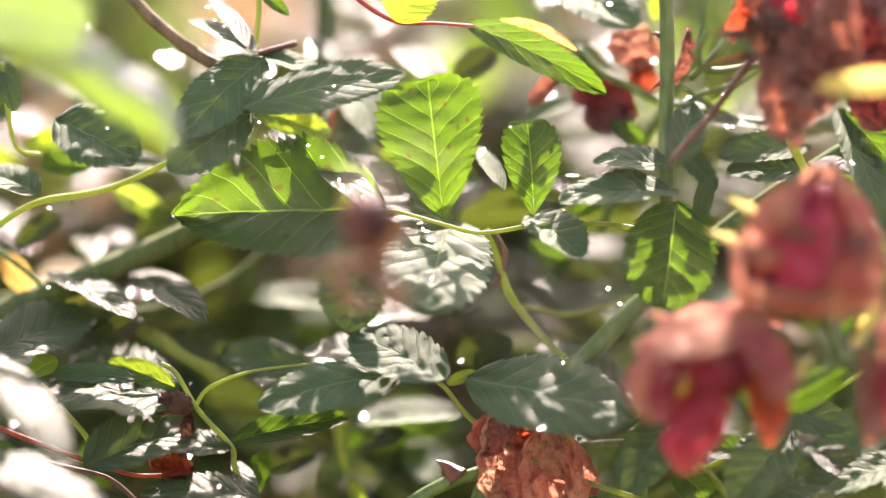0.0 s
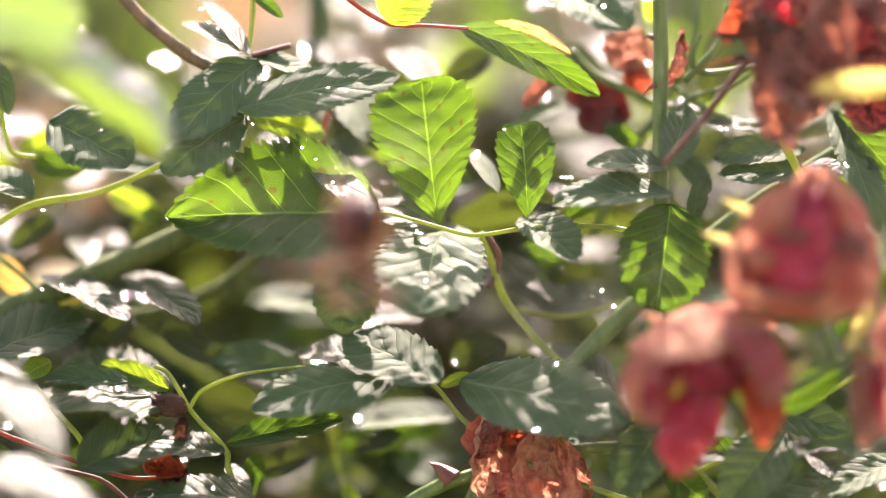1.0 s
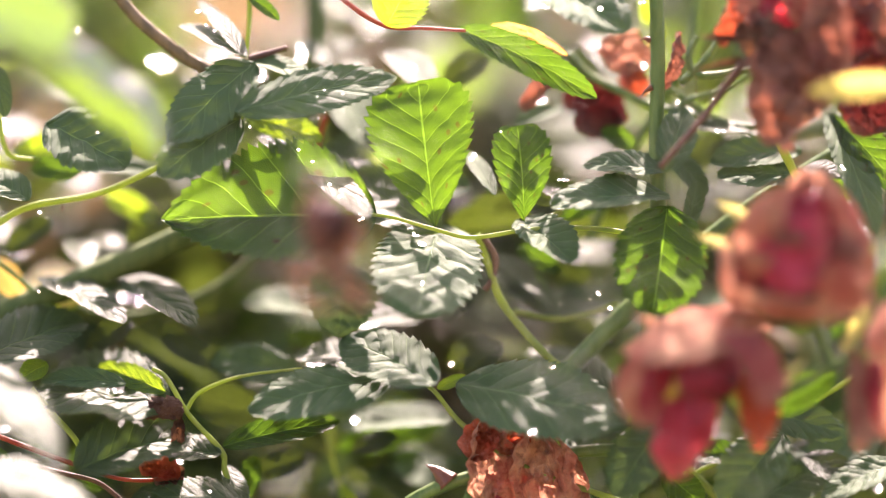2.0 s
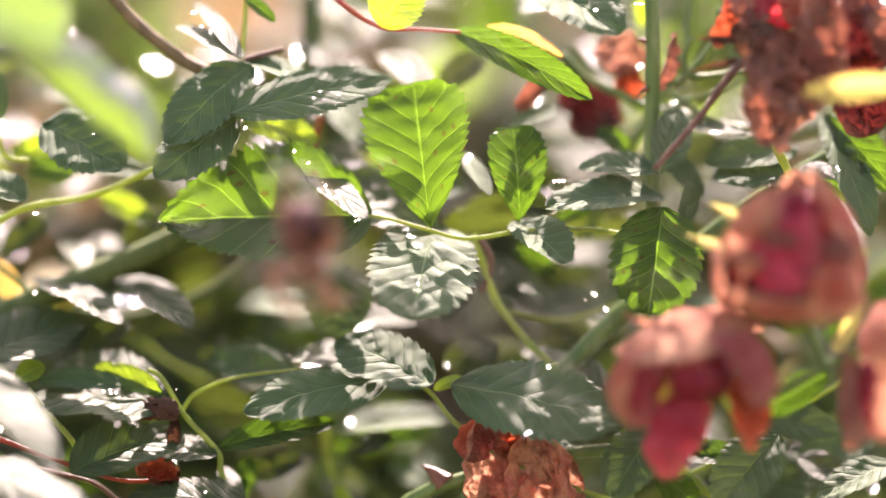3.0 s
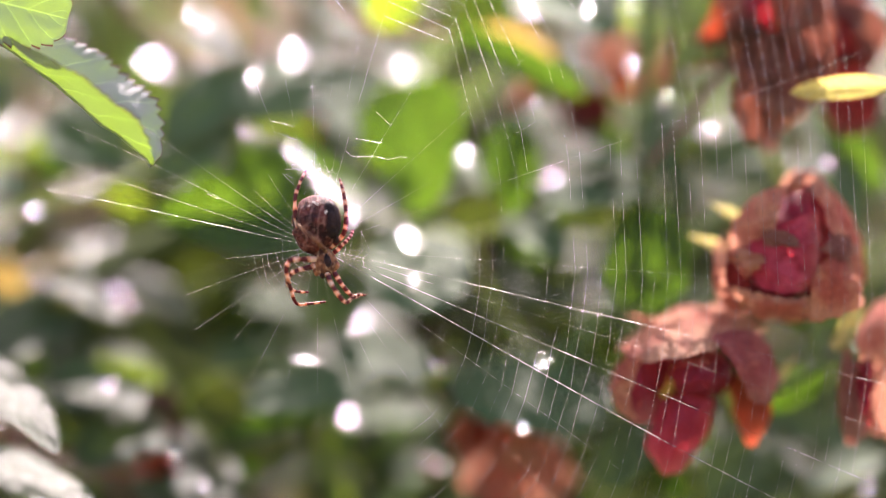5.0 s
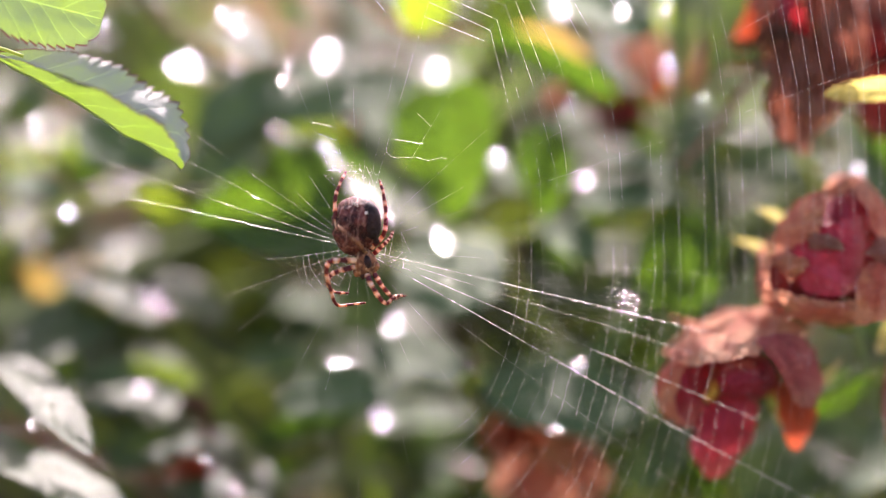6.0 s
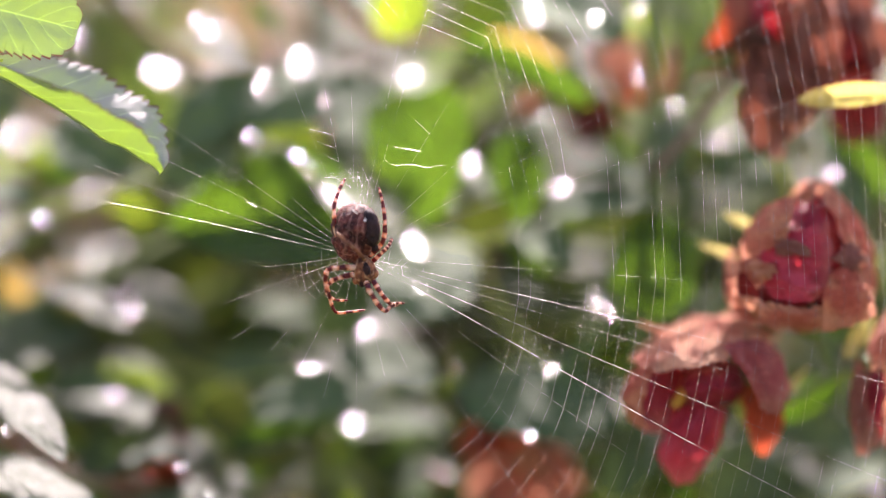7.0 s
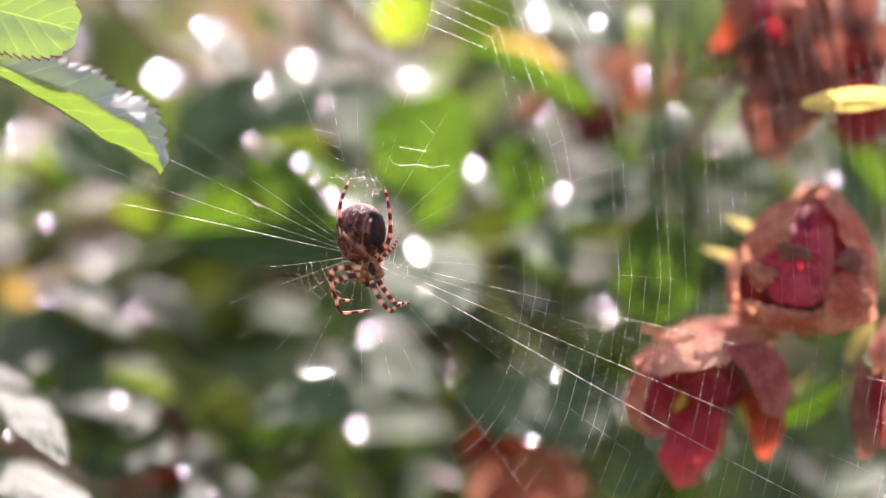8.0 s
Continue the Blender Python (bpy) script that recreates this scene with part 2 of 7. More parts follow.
def shell(parent, mat, centre, radii, az, el, crumple=0.08, name="petal", label="", nu=34, nv=46, open_out=0.0, seed=[40]):
    """A cupped petal: part of an ellipsoid's skin between two azimuths (0 towards -y, 90 towards +x) and two elevations, in millimetres."""
    seed[0] += 1
    off = Vector((seed[0] * 5.3, seed[0] * 2.1, seed[0] * 3.9))
    part_turn = min(1.0, abs(az[1] - az[0]) / 150)
    pts = []
    for i in range(nu + 1):
        u = i / nu
        for j in range(nv + 1):
            v = j / nv
            lip = 0.16 * noise.noise(Vector((v * 4.0, seed[0], 0.0)))
            e = radians(el[0] + (el[1] - el[0]) * (u + lip * u))
            a = radians(az[0] + (az[1] - az[0]) * (v + 0.1 * noise.noise(Vector((u * 3.0, 4.0, seed[0]))) * (2 * v - 1)))
            d = Vector((math.sin(a) * math.cos(e), -math.cos(a) * math.cos(e), math.sin(e)))
            q = d * 2.1 + off
            fold = 1.5 * abs(noise.noise(Vector((v * 8.0 * part_turn, u * 1.8, seed[0])))) + 0.35 * abs(noise.noise(Vector((v * 18.0 * part_turn, u * 4.0, seed[0]))))
            r = 1 + crumple * (1.0 - 2.4 * abs(noise.noise(q * 1.4)) + 0.7 * noise.noise(q * 3.5) - 1.3 * fold - 0.9 * abs(noise.noise(q * 6.5))) + open_out * u ** 4
            pts.append(Vector((d.x * radii[0], d.y * radii[1], d.z * radii[2])) * (r * 0.001))
    me = grid_mesh(name, pts, nu, nv)
    return linked(name, me, mat, parent, label, Matrix.Translation(mm(centre)))


def sheet(parent, mat, rows, crumple=0.62, creases=4.5, name="petal", label="", fine=(70, 74), seed=[300]):
    """A withered petal: a sheet through three rows of three points (foot, middle, rim) in millimetres, creased along its length, its rim frayed and curled."""
    seed[0] += 1
    grid = [[mm(p) for p in row] for row in rows]
    def weights(t):
        return 2 * (t - 0.5) * (t - 1), 4 * t * (1 - t), 2 * t * (t - 0.5)
    def at(u, v):
        return sum((grid[i][j] * (a * b) for i, a in enumerate(weights(u)) for j, b in enumerate(weights(v))), Vector())
    nu, nv = fine
    pts = []
    for i in range(nu + 1):
        for j in range(nv + 1):
            u, v = i / nu, j / nv
            ragged = 0.035 * noise.noise(Vector((v * 5.0, seed[0], 1.0))) + 0.012 * noise.noise(Vector((v * 15.0, seed[0], 3.0)))
            uu = u + ragged * u ** 3
            vv = v + 0.05 * noise.noise(Vector((u * 5.0, seed[0], 6.0))) * (2 * v - 1)
            p, e = at(uu, vv), 0.01
            n = (at(uu + e, vv) - p).cross(at(uu, vv + e) - p).normalized()
            long = 1 - 2.6 * abs(noise.noise(Vector((v * creases + 0.6 * u, u * 1.3, seed[0] * 1.7))))
            cross = 1 - 2.6 * abs(noise.noise(Vector((v * creases * 0.7, u * creases * 0.9 + v, seed[0] * 2.3))))
            small = 0.6 - 1.9 * abs(noise.noise(Vector((v * creases * 3.0 + 2 * u, u * creases * 2.2, seed[0] * 3.1))))
            curl = max(0.0, u - 0.82) / 0.18
            edge = max(0.0, abs(2 * v - 1) - 0.86) / 0.14
            h = crumple * (0.75 * long + 0.5 * cross + 0.4 * small) + 0.5 * crumple * (curl ** 2 + edge ** 2) * (0.4 + noise.noise(Vector((v * 4, u * 4, seed[0]))))
            pts.append(p + n * (h * 0.001))
    return linked(name, grid_mesh(name, pts, nu, nv), mat, parent, label)


def smooth_path(pts, steps=8):
    p = [Vector(a) for a in pts]
    p = [2 * p[0] - p[1]] + p + [2 * p[-1] - p[-2]]
    out = []
    for i in range(1, len(p) - 2):
        for k in range(steps):
            t = k / steps
            out.append(0.5 * (2 * p[i] + (p[i + 1] - p[i - 1]) * t + (2 * p[i - 1] - 5 * p[i] + 4 * p[i + 1] - p[i + 2]) * t * t
                              + (3 * p[i] - p[i - 1] - 3 * p[i + 1] + p[i + 2]) * t ** 3))
    return out + [p[-2]]


def tube_mesh(name, path, radius, sides=10, lumps=0.0, cap=True):
    """A tube along a path; radius is a function of the way along it from 0 to 1."""
    pts, faces, n = [], [], len(path)
    side = Vector((0.3, 1.0, 0.2))
    for i, p in enumerate(path):
        d = (path[min(i + 1, n - 1)] - path[max(i - 1, 0)]).normalized()
        side = (side - d * side.dot(d)).normalized()
        up = d.cross(side)
        r = radius(i / (n - 1))
        for j in range(sides):
            a = 2 * math.pi * j / sides
            k = r * (1 + lumps * noise.noise(p * 400 + Vector((math.cos(a), math.sin(a), 0)) * 2))
            pts.append(p + (side * math.cos(a) + up * math.sin(a)) * k)
    for i in range(n - 1):
        for j in range(sides):
            k = (j + 1) % sides
            faces.append((i * sides + j, i * sides + k, (i + 1) * sides + k, (i + 1) * sides + j))
    if cap:
        faces += [tuple(range(sides))[::-1], tuple((n - 1) * sides + j for j in range(sides))]
    me = bpy.data.meshes.new(name)
    me.from_pydata([tuple(p) for p in pts], [], faces)
    layer = me.uv_layers.new(name="UVMap")
    for poly in me.polygons:
        for li, vi in zip(poly.loop_indices, poly.vertices):
            layer.data[li].uv = ((vi // sides) / (n - 1), (vi % sides) / sides)
    me.polygons.foreach_set("use_smooth", np.ones(len(faces), dtype=bool))
    me.update()
    return me


def stem(parent, mat, pts, r0, r1, name="cane", label="", joints=True):
    """A cane, twig or stalk through points in millimetres, from radius r0 to r1."""
    path = smooth_path([mm(p) for p in pts])
    knot = len(path) * 0.37
    def radius(t):
        return 0.001 * (r0 + (r1 - r0) * t) * (1 + (0.1 * math.exp(-((t * len(path) - knot) / 1.5) ** 2) if joints else 0))
    return linked(name, tube_mesh(name, path, radius, 12, 0.06), mat, parent, label)


def prickle(parent, mat, at, tip, r=1.2):
    """A hooked thorn: broad flat foot, bent point."""
    a, b = mm(at), mm(tip)
    mid = a.lerp(b, 0.5) + Vector((0, 0, 0.0004))
    me = tube_mesh("prickle", smooth_path([a, mid, b], 5), lambda t: 0.001 * r * ((1 - t) ** 1.3 + 0.03), 8)
    return linked("prickle", me, mat, parent)


def leaf_mass(name, places, mats, label, category, parent=None):
    """Many small folded leaves in one mesh: places are (point, length, normal, heading), with a material index each."""
    verts, faces, index, uvs = [], [], [], []
    shape = ((0.0, 0.0), (0.2, 0.33), (0.45, 0.42), (0.72, 0.3), (0.9, 0.13), (1.0, 0.0))
    for p, size, n, way, mi in places:
        x = (way - n * way.dot(n)).normalized()
        y = n.cross(x)
        k = len(verts)
        rise = random.uniform(0.08, 0.4)
        droop = random.uniform(0.0, 0.3)
        for u, w in shape:
            c = p + x * (size * u) - n * (size * droop * u * u)
            verts.append(c)
            uvs.append((u, 0.5))
            for s in (-1, 1):
                verts.append(c + y * (s * w * size) + n * (w * rise * size))
                uvs.append((u, 0.5 + 0.5 * s))
        for i in range(len(shape) - 1):
            a, b = k + 3 * i, k + 3 * (i + 1)
            faces += [(a, b, b + 1, a + 1), (a, a + 2, b + 2, b)]
            index += [mi, mi]
    me = bpy.data.meshes.new(name)
    me.from_pydata([tuple(v) for v in verts], [], faces)
    for m in mats:
        me.materials.append(m)
    me.polygons.foreach_set("material_index", np.array(index, dtype=np.int32))
    layer = me.uv_layers.new(name="UVMap")
    loops = np.empty(len(me.loops), dtype=np.int32)
    me.loops.foreach_get("vertex_index", loops)
    layer.data.foreach_set("uv", np.array(uvs, dtype=np.float32)[loops].ravel())
    me.polygons.foreach_set("use_smooth", np.ones(len(faces), dtype=bool))
    me.update()
    ob = new(name, me)
    ob.parent = parent
    return tagged(ob, label, category, kind="stuff")


# ---------------------------------------------------------------- the materials of the place
GREEN = leaf_material("rose_leaf", (0.018, 0.046, 0.014), (0.036, 0.08, 0.022), (0.03, 0.088, 0.002), (0.085, 0.175, 0.004), 0.5, 0.45, spots=0.5, gloss_level=0.3)
# Two copies of the rose leaf, toned for blades in shade and in sun.
SHADY = leaf_material("shaded_rose_leaf", (0.038, 0.086, 0.026), (0.066, 0.125, 0.038), (0.07, 0.12, 0.02), (0.12, 0.18, 0.03), 0.1, 0.66, gloss_level=0.4, relief=0.65, vein=0.32)
SHEEN = leaf_material("sunlit_rose_leaf", (0.034, 0.07, 0.022), (0.06, 0.108, 0.034), (0.07, 0.13, 0.015), (0.14, 0.22, 0.025), 0.2, 0.5, gloss_level=0.5, relief=1.0, vein=0.3)
BRIGHT = leaf_material("young_leaf", (0.06, 0.14, 0.02), (0.1, 0.2, 0.03), (0.17, 0.32, 0.006), (0.27, 0.42, 0.012), 0.55, 0.42)
# Pale grey upper face puts the blade's sheen into its colour; the margin is red.
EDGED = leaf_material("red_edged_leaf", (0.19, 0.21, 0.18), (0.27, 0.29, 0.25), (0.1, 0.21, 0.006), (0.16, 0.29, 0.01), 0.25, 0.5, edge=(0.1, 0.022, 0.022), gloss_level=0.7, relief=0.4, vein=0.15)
GLOSSY = leaf_material("glossy_leaf", (0.045, 0.06, 0.03), (0.08, 0.1, 0.05), (0.12, 0.2, 0.02), (0.22, 0.38, 0.04), 0.35, 0.28)
# For tiny added slips that make sun glints, not a growth on the leaves.
FLECK = leaf_material("glint_fleck", (0.045, 0.07, 0.03), (0.08, 0.11, 0.05), (0.12, 0.2, 0.02), (0.22, 0.38, 0.04), 0.3, 0.16, relief=0.0)
DEAD = leaf_material("dead_leaf", (0.08, 0.05, 0.03), (0.2, 0.13, 0.08), (0.2, 0.12, 0.05), (0.36, 0.24, 0.11), 0.3, 0.5, gloss_level=0.25)
# Darker copy of the rose leaf: the bush's inner shade is in its colour.
DEEP = leaf_material("shaded_inner_leaf", (0.016, 0.03, 0.01), (0.032, 0.052, 0.018), (0.045, 0.075, 0.005), (0.095, 0.13, 0.01), 0.2, 0.5, gloss_level=0.3)
YELLOW = leaf_material("yellow_leaf", (0.4, 0.3, 0.06), (0.55, 0.45, 0.1), (0.75, 0.62, 0.1), (0.85, 0.75, 0.15), 0.5, 0.45, edge=(0.5, 0.08, 0.05))
PALE = leaf_material("pale_sepal", (0.28, 0.24, 0.08), (0.4, 0.33, 0.12), (0.5, 0.44, 0.1), (0.65, 0.55, 0.16), 0.45, 0.5)
ORANGE = leaf_material("orange_leaf", (0.3, 0.13, 0.03), (0.4, 0.2, 0.05), (0.75, 0.35, 0.05), (0.85, 0.5, 0.1), 0.5, 0.5)
DRY = petal_material("dried_petal", (0.8, 0.4, 0.21), (0.57, 0.115, 0.075), (0.95, 0.45, 0.28), 0.34)
CRIMSON = petal_material("crimson_petal", (0.58, 0.085, 0.13), (0.36, 0.03, 0.05), (0.9, 0.06, 0.075), 0.42, 0.4, 0.2)
WINE = petal_material("wine_petal", (0.26, 0.045, 0.045), (0.12, 0.015, 0.02), (0.35, 0.04, 0.03), 0.12)
TAN = petal_material("tan_petal", (0.5, 0.25, 0.17), (0.36, 0.13, 0.09), (0.55, 0.18, 0.1), 0.26)
MAUVE = petal_material("mauve_petal", (0.62, 0.21, 0.17), (0.42, 0.08, 0.075), (0.7, 0.15, 0.12), 0.3)
# Crimson petal darkened in colour for the shade inside the nodding flowers.
DIMCRIMSON = petal_material("shaded_crimson_petal", (0.42, 0.05, 0.085), (0.22, 0.015, 0.03), (0.75, 0.045, 0.06), 0.32, 0.45, 0.2)
RUST = petal_material("rust_petal", (0.56, 0.13, 0.06), (0.42, 0.06, 0.035), (0.9, 0.15, 0.05), 0.42)
HUSK = petal_material("brown_husk", (0.2, 0.1, 0.055), (0.1, 0.045, 0.025), (0.25, 0.1, 0.04), 0.2)
CANE = stem_material("green_cane", (0.07, 0.13, 0.03), (0.13, 0.2, 0.05), 0.42)
TWIG = stem_material("leaf_stalk", (0.16, 0.24, 0.04), (0.28, 0.34, 0.08), 0.45, (0.5, 0.6, 0.1))
REDTWIG = stem_material("red_stalk", (0.22, 0.05, 0.03), (0.3, 0.1, 0.05), 0.45, (0.5, 0.12, 0.06))
WOOD = stem_material("brown_twig", (0.09, 0.045, 0.03), (0.16, 0.09, 0.05), 0.6)
THORN = stem_material("thorn", (0.12, 0.04, 0.025), (0.2, 0.08, 0.045), 0.4)
PITH = stem_material("stamens", (0.5, 0.3, 0.04), (0.7, 0.5, 0.1), 0.6, (0.8, 0.5, 0.1))

BROWNCANE = stem_material("weathered_cane", (0.1, 0.075, 0.035), (0.19, 0.13, 0.06), 0.5)
OLDCANE = stem_material("old_cane", (0.05, 0.085, 0.022), (0.1, 0.13, 0.04), 0.85)
# ---------------------------------------------------------------- the rose bush behind the web: canes, stalks and leaves
bush = empty("rose_bush", (0, 0.16, 0), "thorny rose bush with glossy toothed leaves in backlight", "shrub")
cane_tall = stem(bush, CANE, [(34.1, 43.0, 44.8), (34.5, 43.0, 30.5), (34.3, 43.0, 17.1), (34.5, 43.0, 3.7), (32.7, 43.0, -16.0), (30.0, 43.0, -41.0), (28.3, 43.0, -67.9)], 1.16, 1.34)
prickle(cane_tall, THORN, (33.4, 43.0, 33.4), (31.5, 43.0, 33.2), 0.63)
prickle(cane_tall, THORN, (33.6, 42.0, 26.0), (31.5, 42.0, 24.0), 0.54)
cane_slant = stem(bush, BROWNCANE, [(-54.1, 46.0, 44.9), (-48.3, 46.0, 37.3), (-41.1, 46.0, 31.3), (-37.1, 46.0, 28.9), (-30.8, 48.0, 25.2), (-20.2, 58.0, 16.3), (-7.7, 90.0, 1.9), (-2.2, 130.0, -24.2), (1.5, 150.0, -62.1)], 0.98, 1.16)
prickle(cane_slant, THORN, (-41.4, 46.0, 31.4), (-42.8, 46.0, 30.3), 0.63)
spur = stem(cane_slant, WOOD, [(-30.3, 45.0, 30.5), (-27.2, 45.0, 31.4), (-24.1, 45.0, 32.3)], 0.54, 0.40, name="twig")
shoot = stem(cane_slant, TWIG, [(-30.1, 45.0, 42.2), (-30.2, 45.0, 35.9), (-30.8, 45.0, 30.7)], 0.40, 0.36, name="twig")
cane_left = stem(bush, TWIG, [(-77.3, 44.0, -0.8), (-71.0, 44.0, 3.7), (-64.8, 44.0, 7.1), (-54.0, 44.0, 9.2), (-43.3, 44.0, 14.0), (-32.6, 44.0, 20.2), (-29.9, 44.0, 24.2)], 0.58, 0.40)
prickle(cane_left, THORN, (-59.6, 44.0, 7.1), (-59.8, 44.0, 6.0), 0.40)
cane_thick = stem(bush, OLDCANE, [(-88.3, 51.2, -17.9), (-61.4, 51.2, -6.6), (-37.2, 51.2, 4.1), (-25.0, 55.0, 12.0), (-20.5, 62.0, 26.0), (-20.0, 64.0, 50.0)], 2.23, 1.2)
cane_low = stem(bush, OLDCANE, [(-84.1, 57.6, -10.7), (-65.2, 57.6, -8.0), (-49.9, 57.6, -10.7), (-34.6, 57.6, -5.3), (-23.8, 57.6, 5.5)], 1.16, 0.89)
cane_fork = stem(bush, CANE, [(64.1, 46.0, 16.2), (46.2, 46.0, 4.6), (31.9, 46.0, -7.5), (19.8, 46.0, -19.6), (6.8, 46.0, -36.6), (-2.1, 46.0, -59.0)], 1.43, 1.61)
cane_pale = stem(bush, TWIG, [(5.9, 45.0, 2.8), (7.9, 45.0, -2.6), (10.4, 45.0, -8.9), (19.3, 45.0, -18.7), (31.9, 45.0, -27.7), (46.2, 45.0, -41.1)], 0.54, 0.71)
stalk_mid = stem(cane_tall, TWIG, [(34.0, 41.0, 1.9), (26.4, 41.0, 3.4), (19.3, 41.0, 3.7), (13.0, 41.0, 3.3), (5.0, 41.0, 2.2), (-0.8, 41.0, 3.5), (-7.5, 41.0, 5.4), (-11.1, 41.0, 5.8)], 0.45, 0.27, name="stalk")
stalk_low = stem(cane_tall, TWIG, [(33.6, 41.0, -41.0), (14.8, 41.0, -34.7), (4.1, 41.0, -27.8), (-0.8, 41.0, -22.2), (-3.9, 41.0, -20.5), (-8.4, 41.0, -19.7)], 0.49, 0.31, name="stalk")
stalk_left = stem(cane_low, TWIG, [(-31.6, 41.5, -41.0), (-33.9, 41.5, -34.8), (-34.5, 41.5, -31.6), (-39.7, 41.5, -25.8), (-43.2, 41.5, -20.0), (-45.5, 41.5, -18.5)], 0.49, 0.36, name="stalk")
stalk_arc = stem(stalk_left, TWIG, [(-40.1, 42.5, -25.1), (-37.9, 42.5, -22.3), (-31.6, 42.5, -19.8), (-21.8, 42.5, -18.5)], 0.36, 0.22, name="stalk")
stalk_red = stem(cane_low, REDTWIG, [(-75.4, 40.0, -26.7), (-68.2, 40.0, -29.8), (-57.5, 40.0, -33.7), (-49.5, 40.0, -36.1), (-40.5, 40.0, -35.8)], 0.45, 0.31, name="stalk")
stalk_dark = stem(cane_low, WOOD, [(-71.9, 42.0, -32.1), (-61.1, 42.0, -34.8), (-54.0, 42.0, -36.6), (-48.6, 42.0, -41.0)], 0.40, 0.40, name="stalk")
stalk_thin = stem(cane_low, TWIG, [(-18.0, 56.0, -26.9), (-17.3, 56.0, -32.3), (-15.2, 56.0, -39.5), (-13.0, 56.0, -46.7)], 0.31, 0.31, name="stalk")
cane_thorny = stem(bush, CANE, [(-16.5, 43.0, -48.2), (-4.8, 43.0, -39.7), (4.1, 43.0, -35.9), (19.3, 43.0, -32.1), (30.9, 43.0, -31.2)], 1.07, 0.98)
prickle(cane_thorny, THORN, (1.4, 43.0, -36.6), (-2.3, 43.0, -33.7), 2.05)
stalk_top = stem(cane_slant, REDTWIG, [(-20.0, 42.0, 44.8), (-14.7, 42.0, 39.4), (-8.6, 42.0, 35.7), (-2.1, 42.0, 35.3), (4.1, 42.0, 34.9)], 0.45, 0.27, name="stalk")
cane_right = stem(bush, CANE, [(41.5, 54.4, 45.1), (39.7, 54.4, 32.5), (34.7, 54.4, 22.6), (28.4, 54.4, 12.7), (23.9, 54.4, 1.9)], 0.71, 0.80)
stalk_bud = stem(cane_tall, CANE, [(20.3, 51.2, 31.5), (23.9, 51.2, 27.9), (29.3, 51.2, 25.2), (34.2, 51.2, 23.0), (42.7, 51.2, 21.2)], 0.67, 0.71, name="stalk")
stalk_pale = stem(cane_right, CANE, [(53.4, 46.0, 29.6), (41.7, 46.0, 27.9), (39.5, 46.0, 30.5), (40.8, 46.0, 34.1)], 0.63, 0.45, name="stalk")
cane_across = stem(bush, OLDCANE, [(10.5, 68.0, 18.7), (23.2, 68.0, 18.2), (34.0, 68.0, 19.6), (49.4, 68.0, 18.2), (73.9, 68.0, 22.7)], 0.80, 0.89)
stalk_far = stem(cane_right, TWIG, [(73.0, 45.0, -16.0), (56.9, 45.0, -25.0), (46.2, 45.0, -32.1), (35.4, 45.0, -37.5)], 0.40, 0.36, name="stalk")
# leaves by their stalks, the sharpest first
leaf(stalk_mid, GREEN, (-0.7, 38.6, 3.7), (-3.6, 41.4, 26.7), 17.1, 6, -8, fold=(14, 6), curl=0.35, point=0.36, foot=0.95)
leaf(stalk_mid, GREEN, (-10.0, 41.7, 5.8), (-43.4, 39.3, 5.2), 23.7, 10, 4, fold=(0, 44), curl=0.3, wave=0.06, point=0.8)
leaf(stalk_mid, SHADY, (-0.2, 48.5, 4.4), (-3.5, 29.5, -9.2), 17.2, 42, 4, fold=(7, 6), curl=0.35, point=0.42, quilt=0.35)
leaf(stalk_mid, GREEN, (13.3, 40.9, 4.7), (12.5, 41.1, 19.9), 10.1, 2, 18, fold=(30, 12), point=0.35, foot=0.9)
leaf(stalk_mid, SHADY, (12.6, 44.3, 5.0), (21.0, 33.7, -1.2), 8.7, 55, -10, fold=(20, 20))
leaf(cane_tall, GREEN, (35.9, 39.2, 7.1), (33.7, 34.8, -9.5), 14.8, 10, 5, fold=(10, 16), point=0.5)
leaf(cane_tall, SHADY, (36.4, 39.7, 8.6), (17.6, 36.3, 8.1), 9.8, 62, 8)
leaf(cane_tall, SHADY, (35.9, 40.3, 12.6), (22.7, 41.7, 14.2), 7.1, 58, 5)
leaf(cane_tall, SHADY, (35.4, 34.9, 12.6), (39.1, 42.1, 23.1), 6.5, 28, 20)
leaf(cane_tall, SHADY, (39.1, 40.6, 3.8), (40.9, 41.4, 11.3), 3.5, 0, 25)
leaf(stalk_low, SHADY, (-0.5, 33.7, -21.1), (-15.4, 42.3, -13.1), 11.4, 50, 4, fold=(8, -2), curl=0.35, quilt=0.6)
leaf(stalk_low, SHADY, (-7.3, 39.8, -19.9), (-30.1, 34.2, -24.5), 10.5, 50, 0, fold=(10, -4), curl=0.3)
leaf(stalk_low, SHADY, (2.5, 38.4, -21.0), (29.2, 31.6, -26.1), 14.7, 43, -4, fold=(-3, 3), curl=0.3, quilt=0.3)
leaf(stalk_low, BRIGHT, (-0.4, 39.8, -21.7), (4.1, 40.2, -19.6), 2.0, 10, 0)
leaf(stalk_left, GREEN, (-34.3, 40.8, -30.8), (-16.0, 41.2, -26.5), 5.9, 25, -5, fold=(25, 8))
leaf(stalk_red, SHEEN, (-57.5, 34.4, -34.8), (-40.0, 41.6, -28.1), 12.0, 52, -5, fold=(8, 28))
leaf(stalk_left, SHEEN, (-42.8, 40.2, -24.5), (-63.9, 43.8, -21.4), 19.1, 60, 5, fold=(20, 10))
leaf(stalk_left, BRIGHT, (-43.3, 41.7, -22.3), (-54.2, 44.3, -17.8), 4.4, 30, 0)
leaf(cane_low, SHEEN, (-73.5, 38.8, -17.8), (-56.3, 47.2, -10.2), 11.2, 48, 0)
